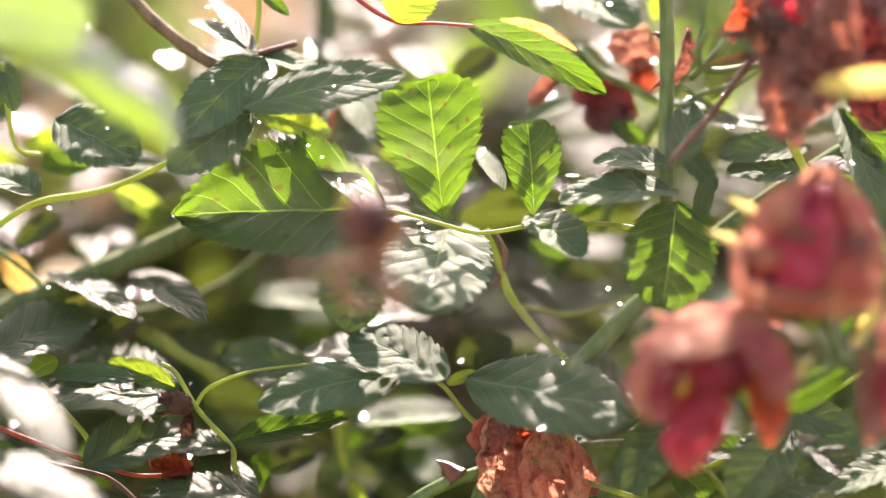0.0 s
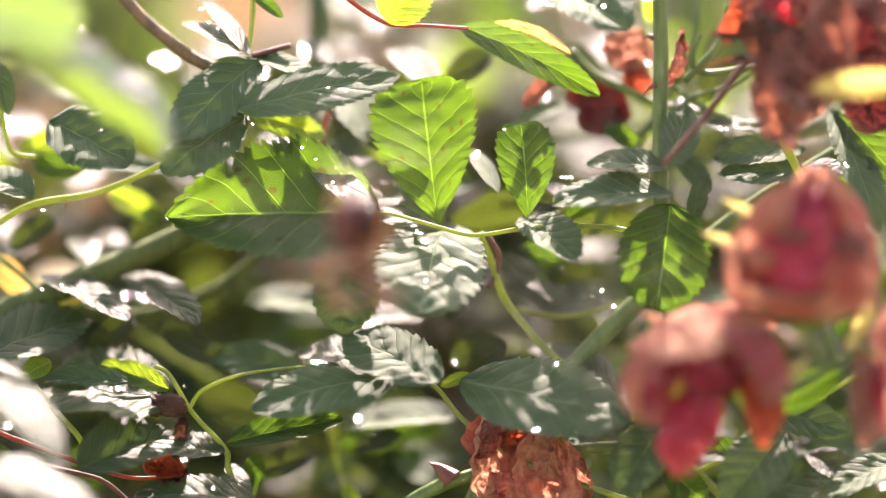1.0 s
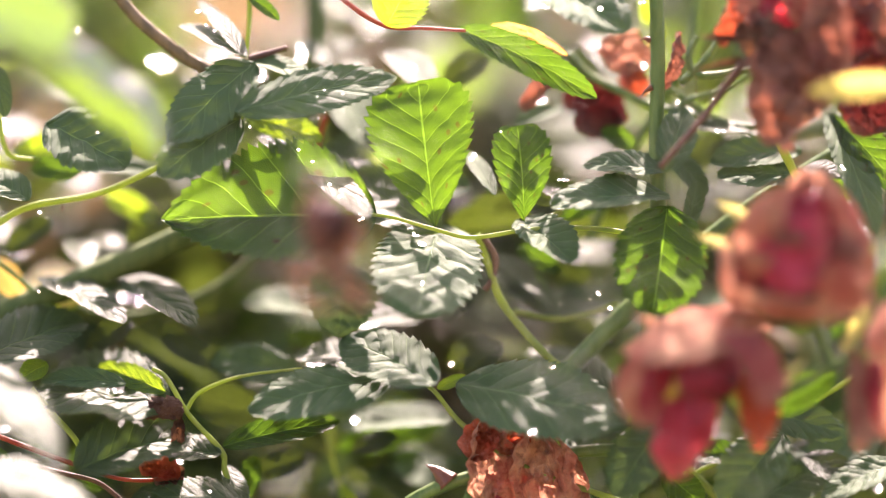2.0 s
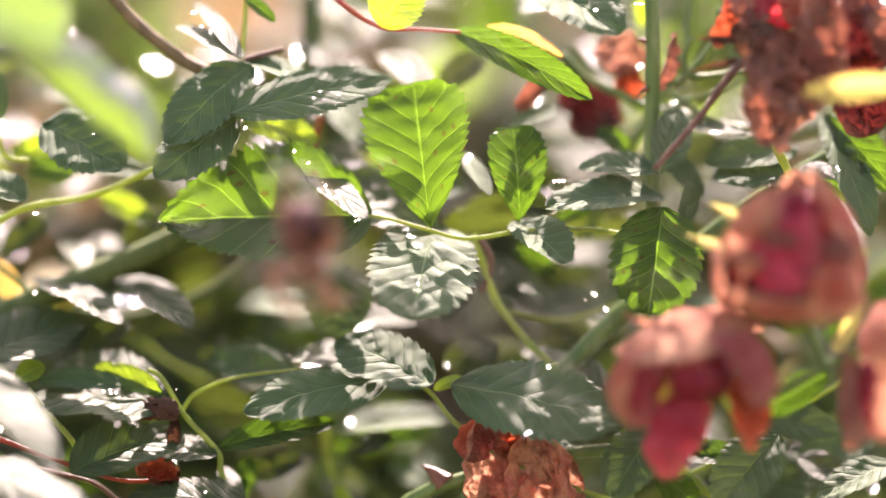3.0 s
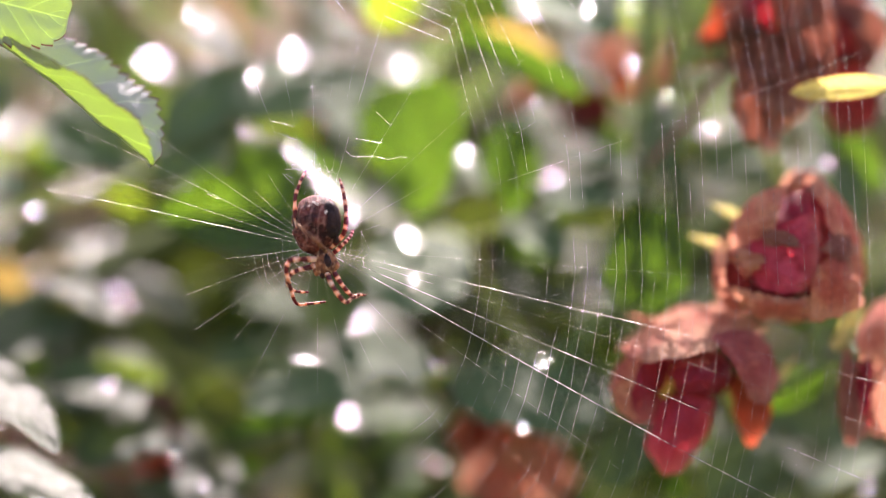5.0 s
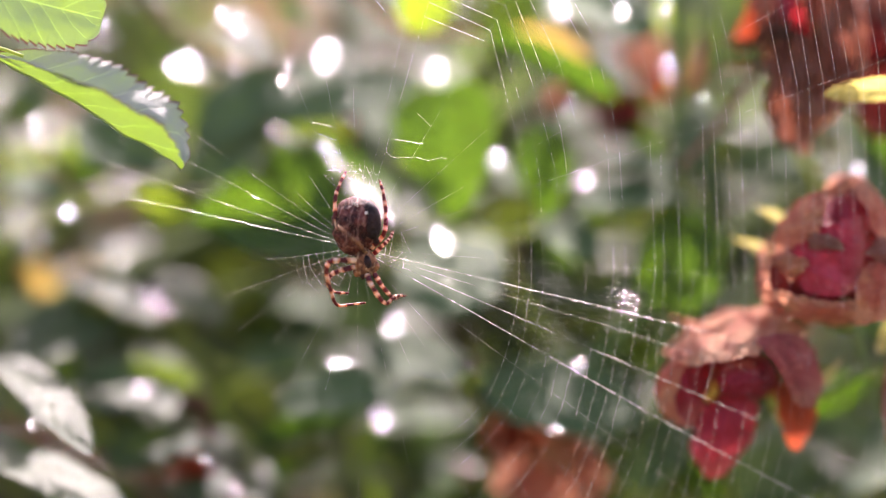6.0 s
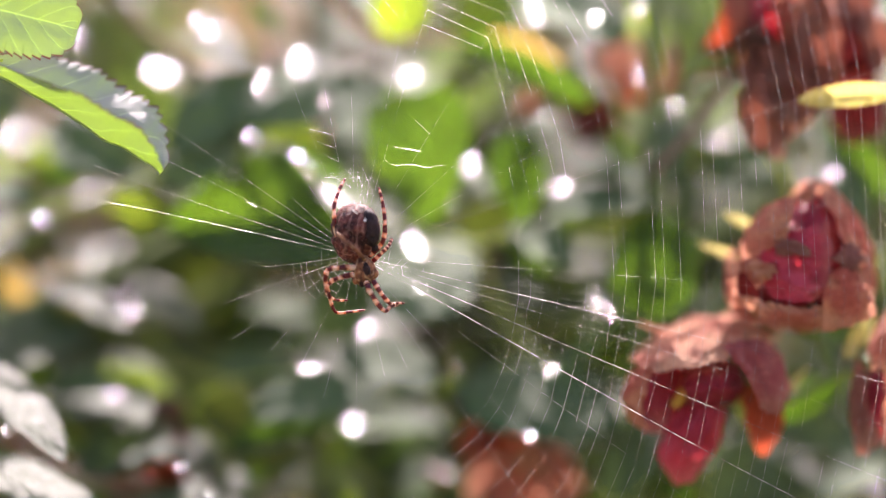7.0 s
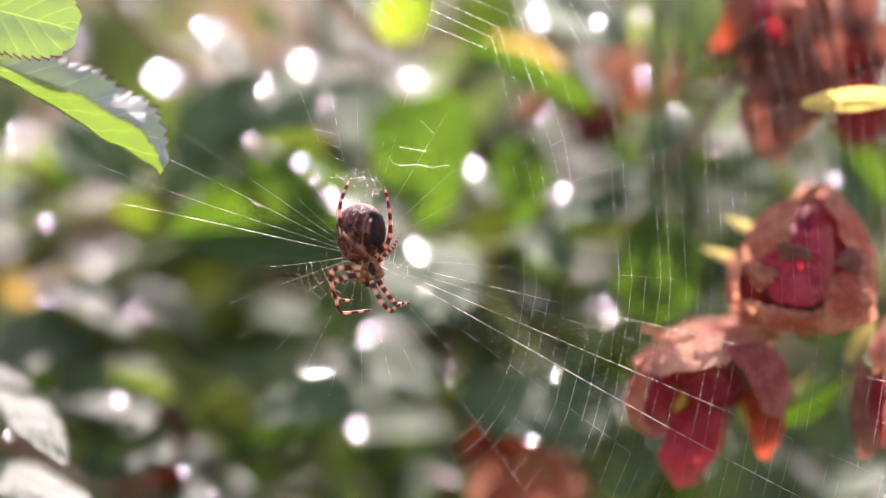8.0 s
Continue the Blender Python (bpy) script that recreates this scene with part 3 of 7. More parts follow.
leaf(stalk_red, SHEEN, (-75.0, 31.5, -16.4), (-59.2, 8.5, -30.7), 8.8, 61.5, 11, fold=(4, 4), quilt=0.3)
leaf(stalk_red, SHEEN, (-76.7, 27.3, -32.7), (-54.1, 12.7, -40.0), 11.1, 61.5, 11, fold=(4, 4), quilt=0.3)
leaf(stalk_left, SHEEN, (-30.7, 36.7, -39.6), (-48.5, 37.3, -38.4), 9.9, 62, 5)
leaf(stalk_left, SHEEN, (-34.5, 40.4, -32.1), (-45.0, 41.6, -31.4), 7.7, 58, 0)
leaf(stalk_left, SHEEN, (-33.9, 44.5, -33.9), (-30.6, 35.5, -41.3), 3.8, 61.5, 11)
leaf(cane_left, SHADY, (-62.4, 43.0, 20.2), (-49.3, 39.0, 13.9), 12.7, 40, 6, fold=(8, 10), wave=0.06)
leaf(cane_slant, SHADY, (-29.1, 42.7, 29.8), (-42.7, 35.3, 17.9), 10.4, 38, -8, fold=(3, -3), wave=0.06, quilt=0.7)
leaf(cane_left, SHADY, (-31.4, 40.6, 21.1), (-44.2, 35.4, 12.4), 10.1, 37, -6, fold=(3, -3), quilt=0.6)
leaf(cane_slant, SHADY, (-32.4, 34.7, 21.8), (-7.0, 43.3, 28.4), 8.5, 38, 8, fold=(-3, 3), curl=0.3, quilt=0.6)
leaf(cane_slant, BRIGHT, (-30.8, 46.8, 21.6), (-18.7, 45.2, 18.0), 5.5, 25, 0)
leaf(cane_slant, SHEEN, (-30.5, 37.0, 30.6), (-41.1, 49.0, 36.9), 5.1, 61.5, 11, fold=(4, 4), quilt=0.5)
leaf(cane_slant, SHEEN, (-30.7, 37.4, 30.6), (-38.1, 50.6, 40.5), 3.5, 61.5, 11, fold=(4, 4), quilt=0.5)
leaf(cane_slant, SHADY, (-30.3, 45.4, 30.2), (-19.8, 40.6, 27.6), 5.2, 62, 0)
leaf(shoot, GREEN, (-30.2, 45.0, 40.4), (-25.4, 43.0, 36.8), 2.3, 30, 0)
leaf(cane_slant, SHEEN, (-17.3, 53.7, 29.0), (-22.4, 61.5, 34.2), 3.8, 61.5, 11)
leaf(cane_slant, SHADY, (-12.0, 50.0, 16.7), (-15.0, 62.0, 27.4), 8.7, 60, 0, fold=(20, 20))
leaf(cane_slant, SHEEN, (-1.3, 48.9, 25.2), (-8.1, 59.9, 32.6), 6.8, 61.5, 11)
leaf(cane_slant, SHADY, (-20.2, 58.5, 16.3), (-11.2, 59.9, 18.6), 6.1, 30, 0)
leaf(stalk_top, BRIGHT, (-8.4, 40.6, 35.6), (-3.8, 41.4, 43.9), 9.4, 5, 0, fold=(20, 20))
leaf(stalk_top, GREEN, (2.8, 43.7, 35.2), (24.8, 37.3, 25.2), 5.9, 24, -5, fold=(12, 32), curl=0.7)
leaf(stalk_bud, ORANGE, (20.2, 43.5, 30.9), (8.2, 46.5, 36.3), 3.4, 30, 0, fold=(45, 20), curl=0.7, wave=0.15)
leaf(stalk_bud, TAN, (19.4, 49.8, 29.4), (12.6, 48.6, 22.5), 3.6, 10, 0, fold=(40, 35), curl=1.6, wave=0.16, kind="petal", label="dry curled orange leaf")
leaf(cane_tall, SHADY, (13.1, 44.1, 43.9), (29.4, 31.9, 35.5), 12.1, 52, -6, fold=(14, 14))
leaf(cane_tall, TAN, (37.4, 45.8, 34.6), (35.4, 44.2, 25.9), 3.2, 0, 40, fold=(35, 30), curl=1.0, wave=0.15, kind="petal", label="dry brown leaf")
leaf(cane_right, BRIGHT, (32.9, 56.0, 42.4), (32.9, 56.0, 36.1), 3.1, 0, 30)
leaf(cane_across, SHADY, (61.5, 46.6, 21.9), (69.1, 33.4, 3.6), 7.1, 40, 25)
leaf(cane_across, GREEN, (62.3, 46.3, 21.9), (72.8, 37.7, 9.9), 7.2, 25, -15)
leaf(cane_across, SHADY, (57.4, 44.5, 16.0), (42.8, 43.5, 14.8), 6.5, 40, 0)
leaf(cane_across, SHADY, (57.7, 41.6, 11.7), (43.9, 42.4, 12.6), 6.7, 42, 0)
leaf(cane_across, BRIGHT, (49.8, 45.6, 11.7), (44.9, 46.4, 14.0), 2.8, 20, 0)
leaf(cane_across, SHADY, (36.6, 57.9, 22.6), (41.4, 54.1, 20.3), 5.8, 60, 0)
leaf(cane_across, SHEEN, (40.1, 53.0, 20.3), (45.4, 51.0, 19.4), 4.9, 61.5, 11)
leaf(cane_fork, SHADY, (34.9, 37.7, -27.6), (27.7, 32.3, -38.2), 9.5, 30, -6)
leaf(cane_fork, SHADY, (54.1, 38.7, -28.9), (44.5, 31.3, -39.9), 10.2, 30, 6)
leaf(stalk_far, SHADY, (72.9, 41.4, -33.4), (60.4, 34.6, -38.4), 7.1, 53, 0)
leaf(stalk_far, SHADY, (48.9, 45.0, -25.0), (64.0, 43.0, -28.5), 7.2, 30, 0)
leaf(stalk_far, GREEN, (48.7, 39.3, -32.9), (37.2, 40.7, -31.2), 5.3, 40, 0)
leaf(stalk_far, SHADY, (57.1, 51.0, -34.9), (69.8, 54.6, -28.7), 8.0, 30, 0)
leaf(stalk_far, GREEN, (35.4, 41.2, -34.8), (41.6, 40.8, -40.1), 5.4, 5, 0)
leaf(stalk_mid, SHADY, (-14.5, 49.1, -2.2), (-16.1, 42.9, -13.0), 11.1, 30, 0)
leaf(stalk_low, SHEEN, (-11.1, 42.8, -17.8), (-22.6, 47.2, -15.9), 9.4, 61.5, 11)
leaf(stalk_low, SHADY, (2.3, 55.0, -26.7), (-16.0, 53.8, -27.4), 7.5, 57, 0)
leaf(stalk_low, GREEN, (1.4, 61.9, -27.0), (-16.6, 59.7, -31.5), 5.9, 25, 0)
leaf(stalk_mid, SHEEN, (-16.9, 54.1, -11.8), (-3.1, 57.9, -10.1), 7.2, 61.5, 11)
leaf(cane_low, SHEEN, (-63.7, 52.2, -4.2), (-49.8, 39.8, -10.3), 7.5, 61.5, 11)
leaf(cane_low, SHEEN, (-50.5, 52.8, -4.2), (-38.7, 39.2, -10.8), 8.2, 61.5, 11)
leaf(cane_low, SHADY, (-31.5, 60.8, -8.5), (-17.0, 60.8, -8.5), 7.0, 56, 0)
leaf(cane_low, BRIGHT, (-61.6, 55.8, -8.9), (-57.1, 56.2, -7.1), 3.3, 10, 0)
leaf(cane_pale, SHEEN, (6.4, 63.1, -2.2), (17.1, 48.9, -9.3), 4.6, 61.5, 11)
leaf(cane_pale, SHEEN, (16.3, 56.2, -10.0), (30.3, 59.0, -8.7), 11.2, 61.5, 11)
leaf(cane_pale, SHEEN, (22.2, 60.7, -18.0), (31.0, 48.1, -25.0), 3.8, 61.5, 11)
leaf(cane_left, SHADY, (-64.8, 40.3, 8.1), (-73.8, 45.7, 12.6), 6.8, 50, 0)
leaf(cane_left, SHADY, (-61.3, 42.6, 32.1), (-72.9, 45.4, 33.9), 4.9, 58, 0)
leaf(cane_left, BRIGHT, (-67.8, 55.6, 15.4), (-59.8, 56.4, 18.1), 4.1, 15, 0)
leaf(cane_left, GREEN, (-57.0, 52.6, 12.7), (-65.1, 53.0, 13.6), 4.7, 20, 0)
leaf(cane_left, BRIGHT, (-53.5, 56.7, 9.1), (-44.9, 55.3, 5.0), 4.5, 20, 0)
leaf(cane_slant, SHADY, (-9.4, 54.4, 12.7), (-20.1, 54.4, 12.7), 6.5, 35, 0)
leaf(cane_slant, SHADY, (5.0, 52.4, 10.0), (-8.4, 53.2, 10.9), 7.6, 45, 0)
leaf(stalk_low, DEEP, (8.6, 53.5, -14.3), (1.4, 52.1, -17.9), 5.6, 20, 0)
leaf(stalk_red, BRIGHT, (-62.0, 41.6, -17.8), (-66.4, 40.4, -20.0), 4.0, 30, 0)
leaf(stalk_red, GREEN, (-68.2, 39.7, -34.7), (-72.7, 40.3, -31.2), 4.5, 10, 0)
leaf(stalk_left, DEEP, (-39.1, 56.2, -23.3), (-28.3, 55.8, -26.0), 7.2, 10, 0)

# narrow blade added as the highlight along the big leaf's folded rim
leaf(stalk_mid, SHEEN, (-24.2, 50.9, 17.3), (-11.0, 32.1, 5.6), 6.5, 62.2, 13.4, fold=(4, 4), curl=0.1, quilt=0.2, wave=0.02)
leaf(stalk_mid, SHADY, (8.7, 40.0, 8.8), (3.9, 50.0, 16.7), 3.3, 63, 4)
leaf(stalk_far, SHADY, (48.8, 42.9, -40.6), (61.5, 47.1, -33.2), 9.4, 30, 0)
leaf(cane_right, DEEP, (45.6, 56.4, 36.1), (42.0, 52.4, 23.4), 6.1, 12, 20)
leaf(cane_right, DEEP, (25.8, 58.1, 21.7), (20.1, 63.5, 33.5), 6.3, 20, -10)
leaf(cane_across, DEEP, (45.7, 61.7, 18.6), (38.4, 59.9, 13.6), 5.2, 20, 0)
leaf(cane_right, SHADY, (49.2, 57.2, 28.0), (45.7, 61.2, 38.0), 4.7, 25, 10)
leaf(cane_pale, DEEP, (15.9, 64.5, -2.6), (24.0, 63.5, -5.3), 5.7, 20, 0)
# smaller leaves and stalks between the large ones
leaf(stalk_left, SHADY, (-49.6, 40.5, -21.0), (-63.0, 41.5, -19.9), 4.5, 45, 0)
stem(stalk_left, TWIG, [(-64.6, 40.0, -21.7), (-61.2, 40.0, -25.7), (-57.6, 40.0, -29.7), (-56.0, 40.0, -33.5)], 0.55, 0.40, name="stalk")
leaf(cane_left, SHADY, (-71.1, 46.3, 30.1), (-68.6, 41.7, 21.6), 3.8, 30, 10)
stem(cane_left, TWIG, [(-71.0, 45.0, 29.3), (-69.9, 45.0, 22.1), (-68.5, 45.0, 15.7), (-64.4, 45.0, 14.5)], 0.50, 0.35, name="stalk")
leaf(cane_left, SHADY, (-41.8, 52.9, 12.3), (-64.3, 55.1, 14.6), 4.3, 45, 0)
stem(cane_slant, REDTWIG, [(-18.2, 52.0, 21.7), (-18.9, 52.0, 19.0), (-19.5, 52.0, 16.6)], 0.50, 0.40, name="stalk")
leaf(cane_slant, BRIGHT, (-14.4, 60.6, 15.5), (-9.0, 59.4, 11.3), 4.2, 15, 0)
leaf(stalk_mid, SHEEN, (0.2, 43.1, 3.1), (-18.4, 51.9, 13.6), 11.1, 40, 0, fold=(8, 8), curl=0.3)
leaf(stalk_mid, DEEP, (18.6, 44.6, 6.7), (11.6, 45.4, 8.2), 4.1, 30, 0)
stem(cane_pale, WOOD, [(6.9, 45.0, 2.2), (8.8, 45.0, -1.0), (8.2, 45.0, -4.6), (7.1, 45.0, -6.2)], 0.55, 0.50, name="stalk")
leaf(cane_pale, SHEEN, (8.4, 55.9, -0.3), (18.7, 46.1, -8.5), 3.9, 50, 0)
leaf(cane_pale, SHEEN, (9.9, 54.0, -6.1), (17.1, 52.0, -7.5), 4.0, 55, 0)
stem(cane_pale, TWIG, [(11.7, 50.0, -9.5), (18.4, 50.0, -10.7), (23.8, 50.0, -9.8), (28.4, 50.0, -8.2)], 0.45, 0.30, name="stalk")
leaf(cane_pale, DEEP, (9.9, 47.9, -14.6), (4.0, 46.1, -19.5), 4.3, 20, 0)
leaf(cane_fork, SHEEN, (28.4, 40.2, -23.1), (14.3, 53.8, -14.6), 7.8, 58, 0)
leaf(cane_thorny, SHADY, (23.9, 43.2, -31.8), (18.2, 46.8, -27.6), 4.9, 40, 0)
leaf(cane_tall, SHADY, (36.1, 47.3, 16.0), (42.3, 42.7, 9.4), 4.1, 35, 0)
leaf(cane_right, SHEEN, (49.3, 45.3, 18.7), (40.1, 48.7, 20.7), 2.9, 60, 0)
stem(cane_right, CANE, [(38.2, 46.0, 26.6), (41.8, 46.0, 30.0), (44.2, 46.0, 33.8), (45.2, 46.0, 38.7)], 0.65, 0.50, name="stalk")
stem(cane_right, CANE, [(36.8, 49.0, 25.7), (42.6, 49.0, 21.7), (48.9, 49.0, 19.9), (56.1, 49.0, 20.8)], 0.55, 0.40, name="stalk")
stem(cane_right, CANE, [(35.4, 48.0, 19.9), (39.4, 48.0, 23.9), (45.3, 48.0, 25.7), (49.8, 48.0, 28.4)], 0.50, 0.40, name="stalk")
stem(cane_across, TWIG, [(53.3, 38.0, 18.0), (55.3, 38.0, 13.8), (57.5, 38.0, 9.5)], 0.75, 0.60, name="stalk")
leaf(cane_across, SHEEN, (57.4, 40.9, 13.1), (63.7, 39.1, 12.1), 5.4, 60, 0)
leaf(cane_low, SHADY, (-22.4, 48.9, -19.6), (-36.8, 51.1, -16.4), 7.2, 35, 0, fold=(10, 10))
leaf(stalk_low, SHADY, (-6.3, 65.2, -32.3), (0.0, 58.8, -37.7), 8.3, 50, 0)
stem(stalk_thin, TWIG, [(-17.9, 56.0, -27.5), (-17.5, 56.0, -29.8), (-17.3, 56.0, -32.0)], 1.00, 0.60, name="stalk")
leaf(stalk_thin, BRIGHT, (-15.7, 50.4, -37.1), (-13.5, 49.6, -41.5), 2.7, 10, 0)
leaf(cane_low, ORANGE, (-71.4, 53.8, -1.2), (-66.5, 52.2, -7.3), 4.5, 15, 0)
leaf(cane_low, YELLOW, (-61.1, 51.8, -8.4), (-56.6, 52.2, -7.0), 2.7, 20, 0)
stem(cane_low, CANE, [(-73.1, 50.0, 0.6), (-66.8, 50.0, -4.3), (-61.0, 50.0, -9.7)], 0.50, 0.40, name="stalk")
leaf(cane_low, DEEP, (-44.5, 53.3, -13.7), (-33.7, 50.7, -18.2), 5.2, 30, 0)
leaf(cane_low, DEEP, (-48.9, 51.3, -11.0), (-56.1, 48.7, -15.5), 4.5, 30, 0)
leaf(stalk_low, DEEP, (-21.1, 50.6, -32.6), (-29.2, 49.4, -35.3), 4.9, 25, 0)
leaf(stalk_low, GREEN, (-29.1, 48.3, -32.5), (-31.8, 47.7, -39.7), 3.9, 5, 0)
leaf(cane_thorny, DEEP, (-13.9, 49.2, -31.7), (-6.7, 50.8, -29.0), 3.7, 30, 0)
leaf(cane_tall, GREEN, (27.4, 51.3, 9.6), (19.3, 48.7, 5.1), 4.1, 30, 0)
leaf(cane_tall, GREEN, (31.0, 49.8, 16.8), (25.6, 50.2, 19.5), 3.3, 10, 0)
leaf(stalk_mid, GREEN, (12.1, 52.7, 0.6), (19.3, 51.3, -3.0), 3.8, 20, 0)
leaf(stalk_mid, DEEP, (5.8, 51.0, -5.7), (0.5, 49.0, -11.0), 3.8, 20, 0)
leaf(cane_slant, DEEP, (-13.9, 56.8, 23.1), (-21.1, 55.2, 16.8), 4.1, 15, 0)
leaf(cane_slant, DEEP, (7.7, 56.8, 31.2), (0.5, 55.2, 26.7), 4.8, 20, 0)
leaf(cane_slant, SHADY, (19.3, 55.3, 23.1), (12.1, 52.7, 20.4), 3.8, 45, 0)
leaf(cane_left, DEEP, (-41.8, 57.1, 7.8), (-49.9, 54.9, 1.5), 4.8, 20, 0)
leaf(cane_left, DEEP, (-61.6, 54.8, 5.1), (-68.8, 53.2, 0.6), 4.2, 20, 0)
leaf(cane_across, GREEN, (60.5, 48.6, 12.3), (68.6, 47.4, 7.8), 4.1, 15, 0)
leaf(stalk_far, DEEP, (57.7, 46.2, -32.5), (66.7, 41.8, -37.0), 5.8, 45, 0)
leaf(stalk_far, DEEP, (44.3, 47.3, -32.5), (54.2, 44.7, -37.0), 5.2, 30, 0)
# two broad leaves added towards the sun only to shade the low leaf
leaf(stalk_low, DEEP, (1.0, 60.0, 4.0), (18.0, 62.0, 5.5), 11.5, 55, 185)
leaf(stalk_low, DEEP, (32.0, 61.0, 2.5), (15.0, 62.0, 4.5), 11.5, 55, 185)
# tiny slips added farther in, tilted to mirror the sun as bright discs
leaf(cane_slant, FLECK, (23.107, 45.997, -7.561), (23.429, 46.003, -7.598), 0.48, 61.9, 13.5, fold=(0, 0), curl=0.03, wave=0, quilt=0)
leaf(cane_slant, FLECK, (26.812, 45.978, -9.031), (27.134, 46.022, -9.048), 0.48, 62.3, 13.6, fold=(0, 0), curl=0.03, wave=0, quilt=0)
leaf(cane_slant, FLECK, (24.960, 45.988, -6.625), (25.282, 46.012, -6.655), 0.48, 61.7, 13.9, fold=(0, 0), curl=0.03, wave=0, quilt=0)
leaf(cane_slant, FLECK, (25.191, 46.001, -9.957), (25.513, 45.999, -10.000), 0.48, 61.9, 14.2, fold=(0, 0), curl=0.03, wave=0, quilt=0)
leaf(cane_thick, FLECK, (17.839, 38.017, -18.255), (18.195, 37.983, -18.315), 0.53, 62.5, 13.4, fold=(0, 0), curl=0.03, wave=0, quilt=0)
leaf(cane_fork, FLECK, (14.208, 30.018, -28.593), (14.420, 29.982, -28.638), 0.32, 61.9, 13.6, fold=(0, 0), curl=0.03, wave=0, quilt=0)
leaf(cane_fork, FLECK, (15.492, 30.010, -28.998), (15.703, 29.990, -29.035), 0.32, 62.2, 13.8, fold=(0, 0), curl=0.03, wave=0, quilt=0)
leaf(cane_fork, FLECK, (14.850, 30.006, -28.341), (15.062, 29.994, -28.374), 0.32, 61.8, 13.8, fold=(0, 0), curl=0.03, wave=0, quilt=0)
leaf(cane_fork, FLECK, (14.930, 30.020, -29.252), (15.142, 29.980, -29.297), 0.32, 62.0, 12.6, fold=(0, 0), curl=0.03, wave=0, quilt=0)
leaf(cane_low, FLECK, (-13.819, 54.044, -26.902), (-13.317, 53.956, -27.010), 0.75, 62.2, 13.8, fold=(0, 0), curl=0.03, wave=0, quilt=0)
leaf(cane_slant, FLECK, (-20.403, 61.997, -17.951), (-19.973, 62.003, -18.002), 0.65, 62.4, 14.1, fold=(0, 0), curl=0.03, wave=0, quilt=0)
leaf(cane_slant, FLECK, (-19.236, 62.046, -18.054), (-18.805, 61.954, -18.152), 0.65, 62.5, 13.3, fold=(0, 0), curl=0.03, wave=0, quilt=0)
leaf(cane_slant, FLECK, (-19.819, 61.980, -17.881), (-19.389, 62.020, -17.910), 0.65, 62.6, 12.8, fold=(0, 0), curl=0.03, wave=0, quilt=0)
leaf(cane_slant, FLECK, (-19.746, 61.999, -18.157), (-19.316, 62.001, -18.212), 0.65, 61.9, 14.1, fold=(0, 0), curl=0.03, wave=0, quilt=0)
leaf(cane_thick, FLECK, (-12.662, 52.006, -11.887), (-12.381, 51.994, -11.926), 0.42, 62.3, 13.1, fold=(0, 0), curl=0.03, wave=0, quilt=0)
leaf(cane_thick, FLECK, (-10.515, 52.010, -11.884), (-10.234, 51.990, -11.929), 0.42, 62.1, 13.2, fold=(0, 0), curl=0.03, wave=0, quilt=0)
leaf(cane_thick, FLECK, (-11.588, 52.013, -11.882), (-11.307, 51.987, -11.931), 0.42, 62.3, 14.0, fold=(0, 0), curl=0.03, wave=0, quilt=0)
leaf(cane_thick, FLECK, (-11.454, 52.032, -11.873), (-11.173, 51.968, -11.940), 0.42, 62.6, 14.0, fold=(0, 0), curl=0.03, wave=0, quilt=0)
leaf(cane_fork, FLECK, (-13.440, 36.024, 5.570), (-13.187, 35.976, 5.517), 0.38, 62.4, 12.9, fold=(0, 0), curl=0.03, wave=0, quilt=0)
leaf(cane_fork, FLECK, (-12.257, 36.007, 5.206), (-12.004, 35.993, 5.167), 0.38, 62.7, 14.0, fold=(0, 0), curl=0.03, wave=0, quilt=0)
leaf(cane_fork, FLECK, (-12.848, 36.022, 5.799), (-12.595, 35.978, 5.747), 0.38, 62.4, 12.9, fold=(0, 0), curl=0.03, wave=0, quilt=0)
leaf(cane_fork, FLECK, (-12.775, 35.984, 4.963), (-12.521, 36.016, 4.950), 0.38, 62.3, 13.1, fold=(0, 0), curl=0.03, wave=0, quilt=0)
leaf(cane_low, FLECK, (18.672, 41.984, 11.313), (18.900, 42.016, 11.299), 0.34, 62.6, 14.2, fold=(0, 0), curl=0.03, wave=0, quilt=0)
leaf(cane_low, FLECK, (20.122, 41.989, 11.314), (20.350, 42.011, 11.298), 0.34, 62.5, 13.3, fold=(0, 0), curl=0.03, wave=0, quilt=0)
leaf(cane_low, FLECK, (19.397, 42.019, 11.330), (19.625, 41.981, 11.281), 0.34, 62.0, 13.8, fold=(0, 0), curl=0.03, wave=0, quilt=0)
leaf(cane_low, FLECK, (19.488, 41.983, 11.312), (19.716, 42.017, 11.300), 0.34, 61.7, 13.6, fold=(0, 0), curl=0.03, wave=0, quilt=0)
leaf(cane_slant, FLECK, (15.345, 46.031, 38.957), (15.667, 45.969, 38.887), 0.48, 62.4, 13.1, fold=(0, 0), curl=0.03, wave=0, quilt=0)
leaf(cane_slant, FLECK, (17.220, 46.038, 38.941), (17.542, 45.962, 38.864), 0.48, 62.7, 13.4, fold=(0, 0), curl=0.03, wave=0, quilt=0)
leaf(cane_slant, FLECK, (16.283, 46.013, 38.960), (16.605, 45.987, 38.909), 0.48, 62.0, 12.7, fold=(0, 0), curl=0.03, wave=0, quilt=0)
leaf(cane_slant, FLECK, (16.400, 46.000, 38.909), (16.722, 46.000, 38.870), 0.48, 61.7, 12.9, fold=(0, 0), curl=0.03, wave=0, quilt=0)
leaf(cane_thick, FLECK, (23.102, 35.977, 38.548), (23.440, 36.023, 38.532), 0.51, 62.3, 12.8, fold=(0, 0), curl=0.03, wave=0, quilt=0)
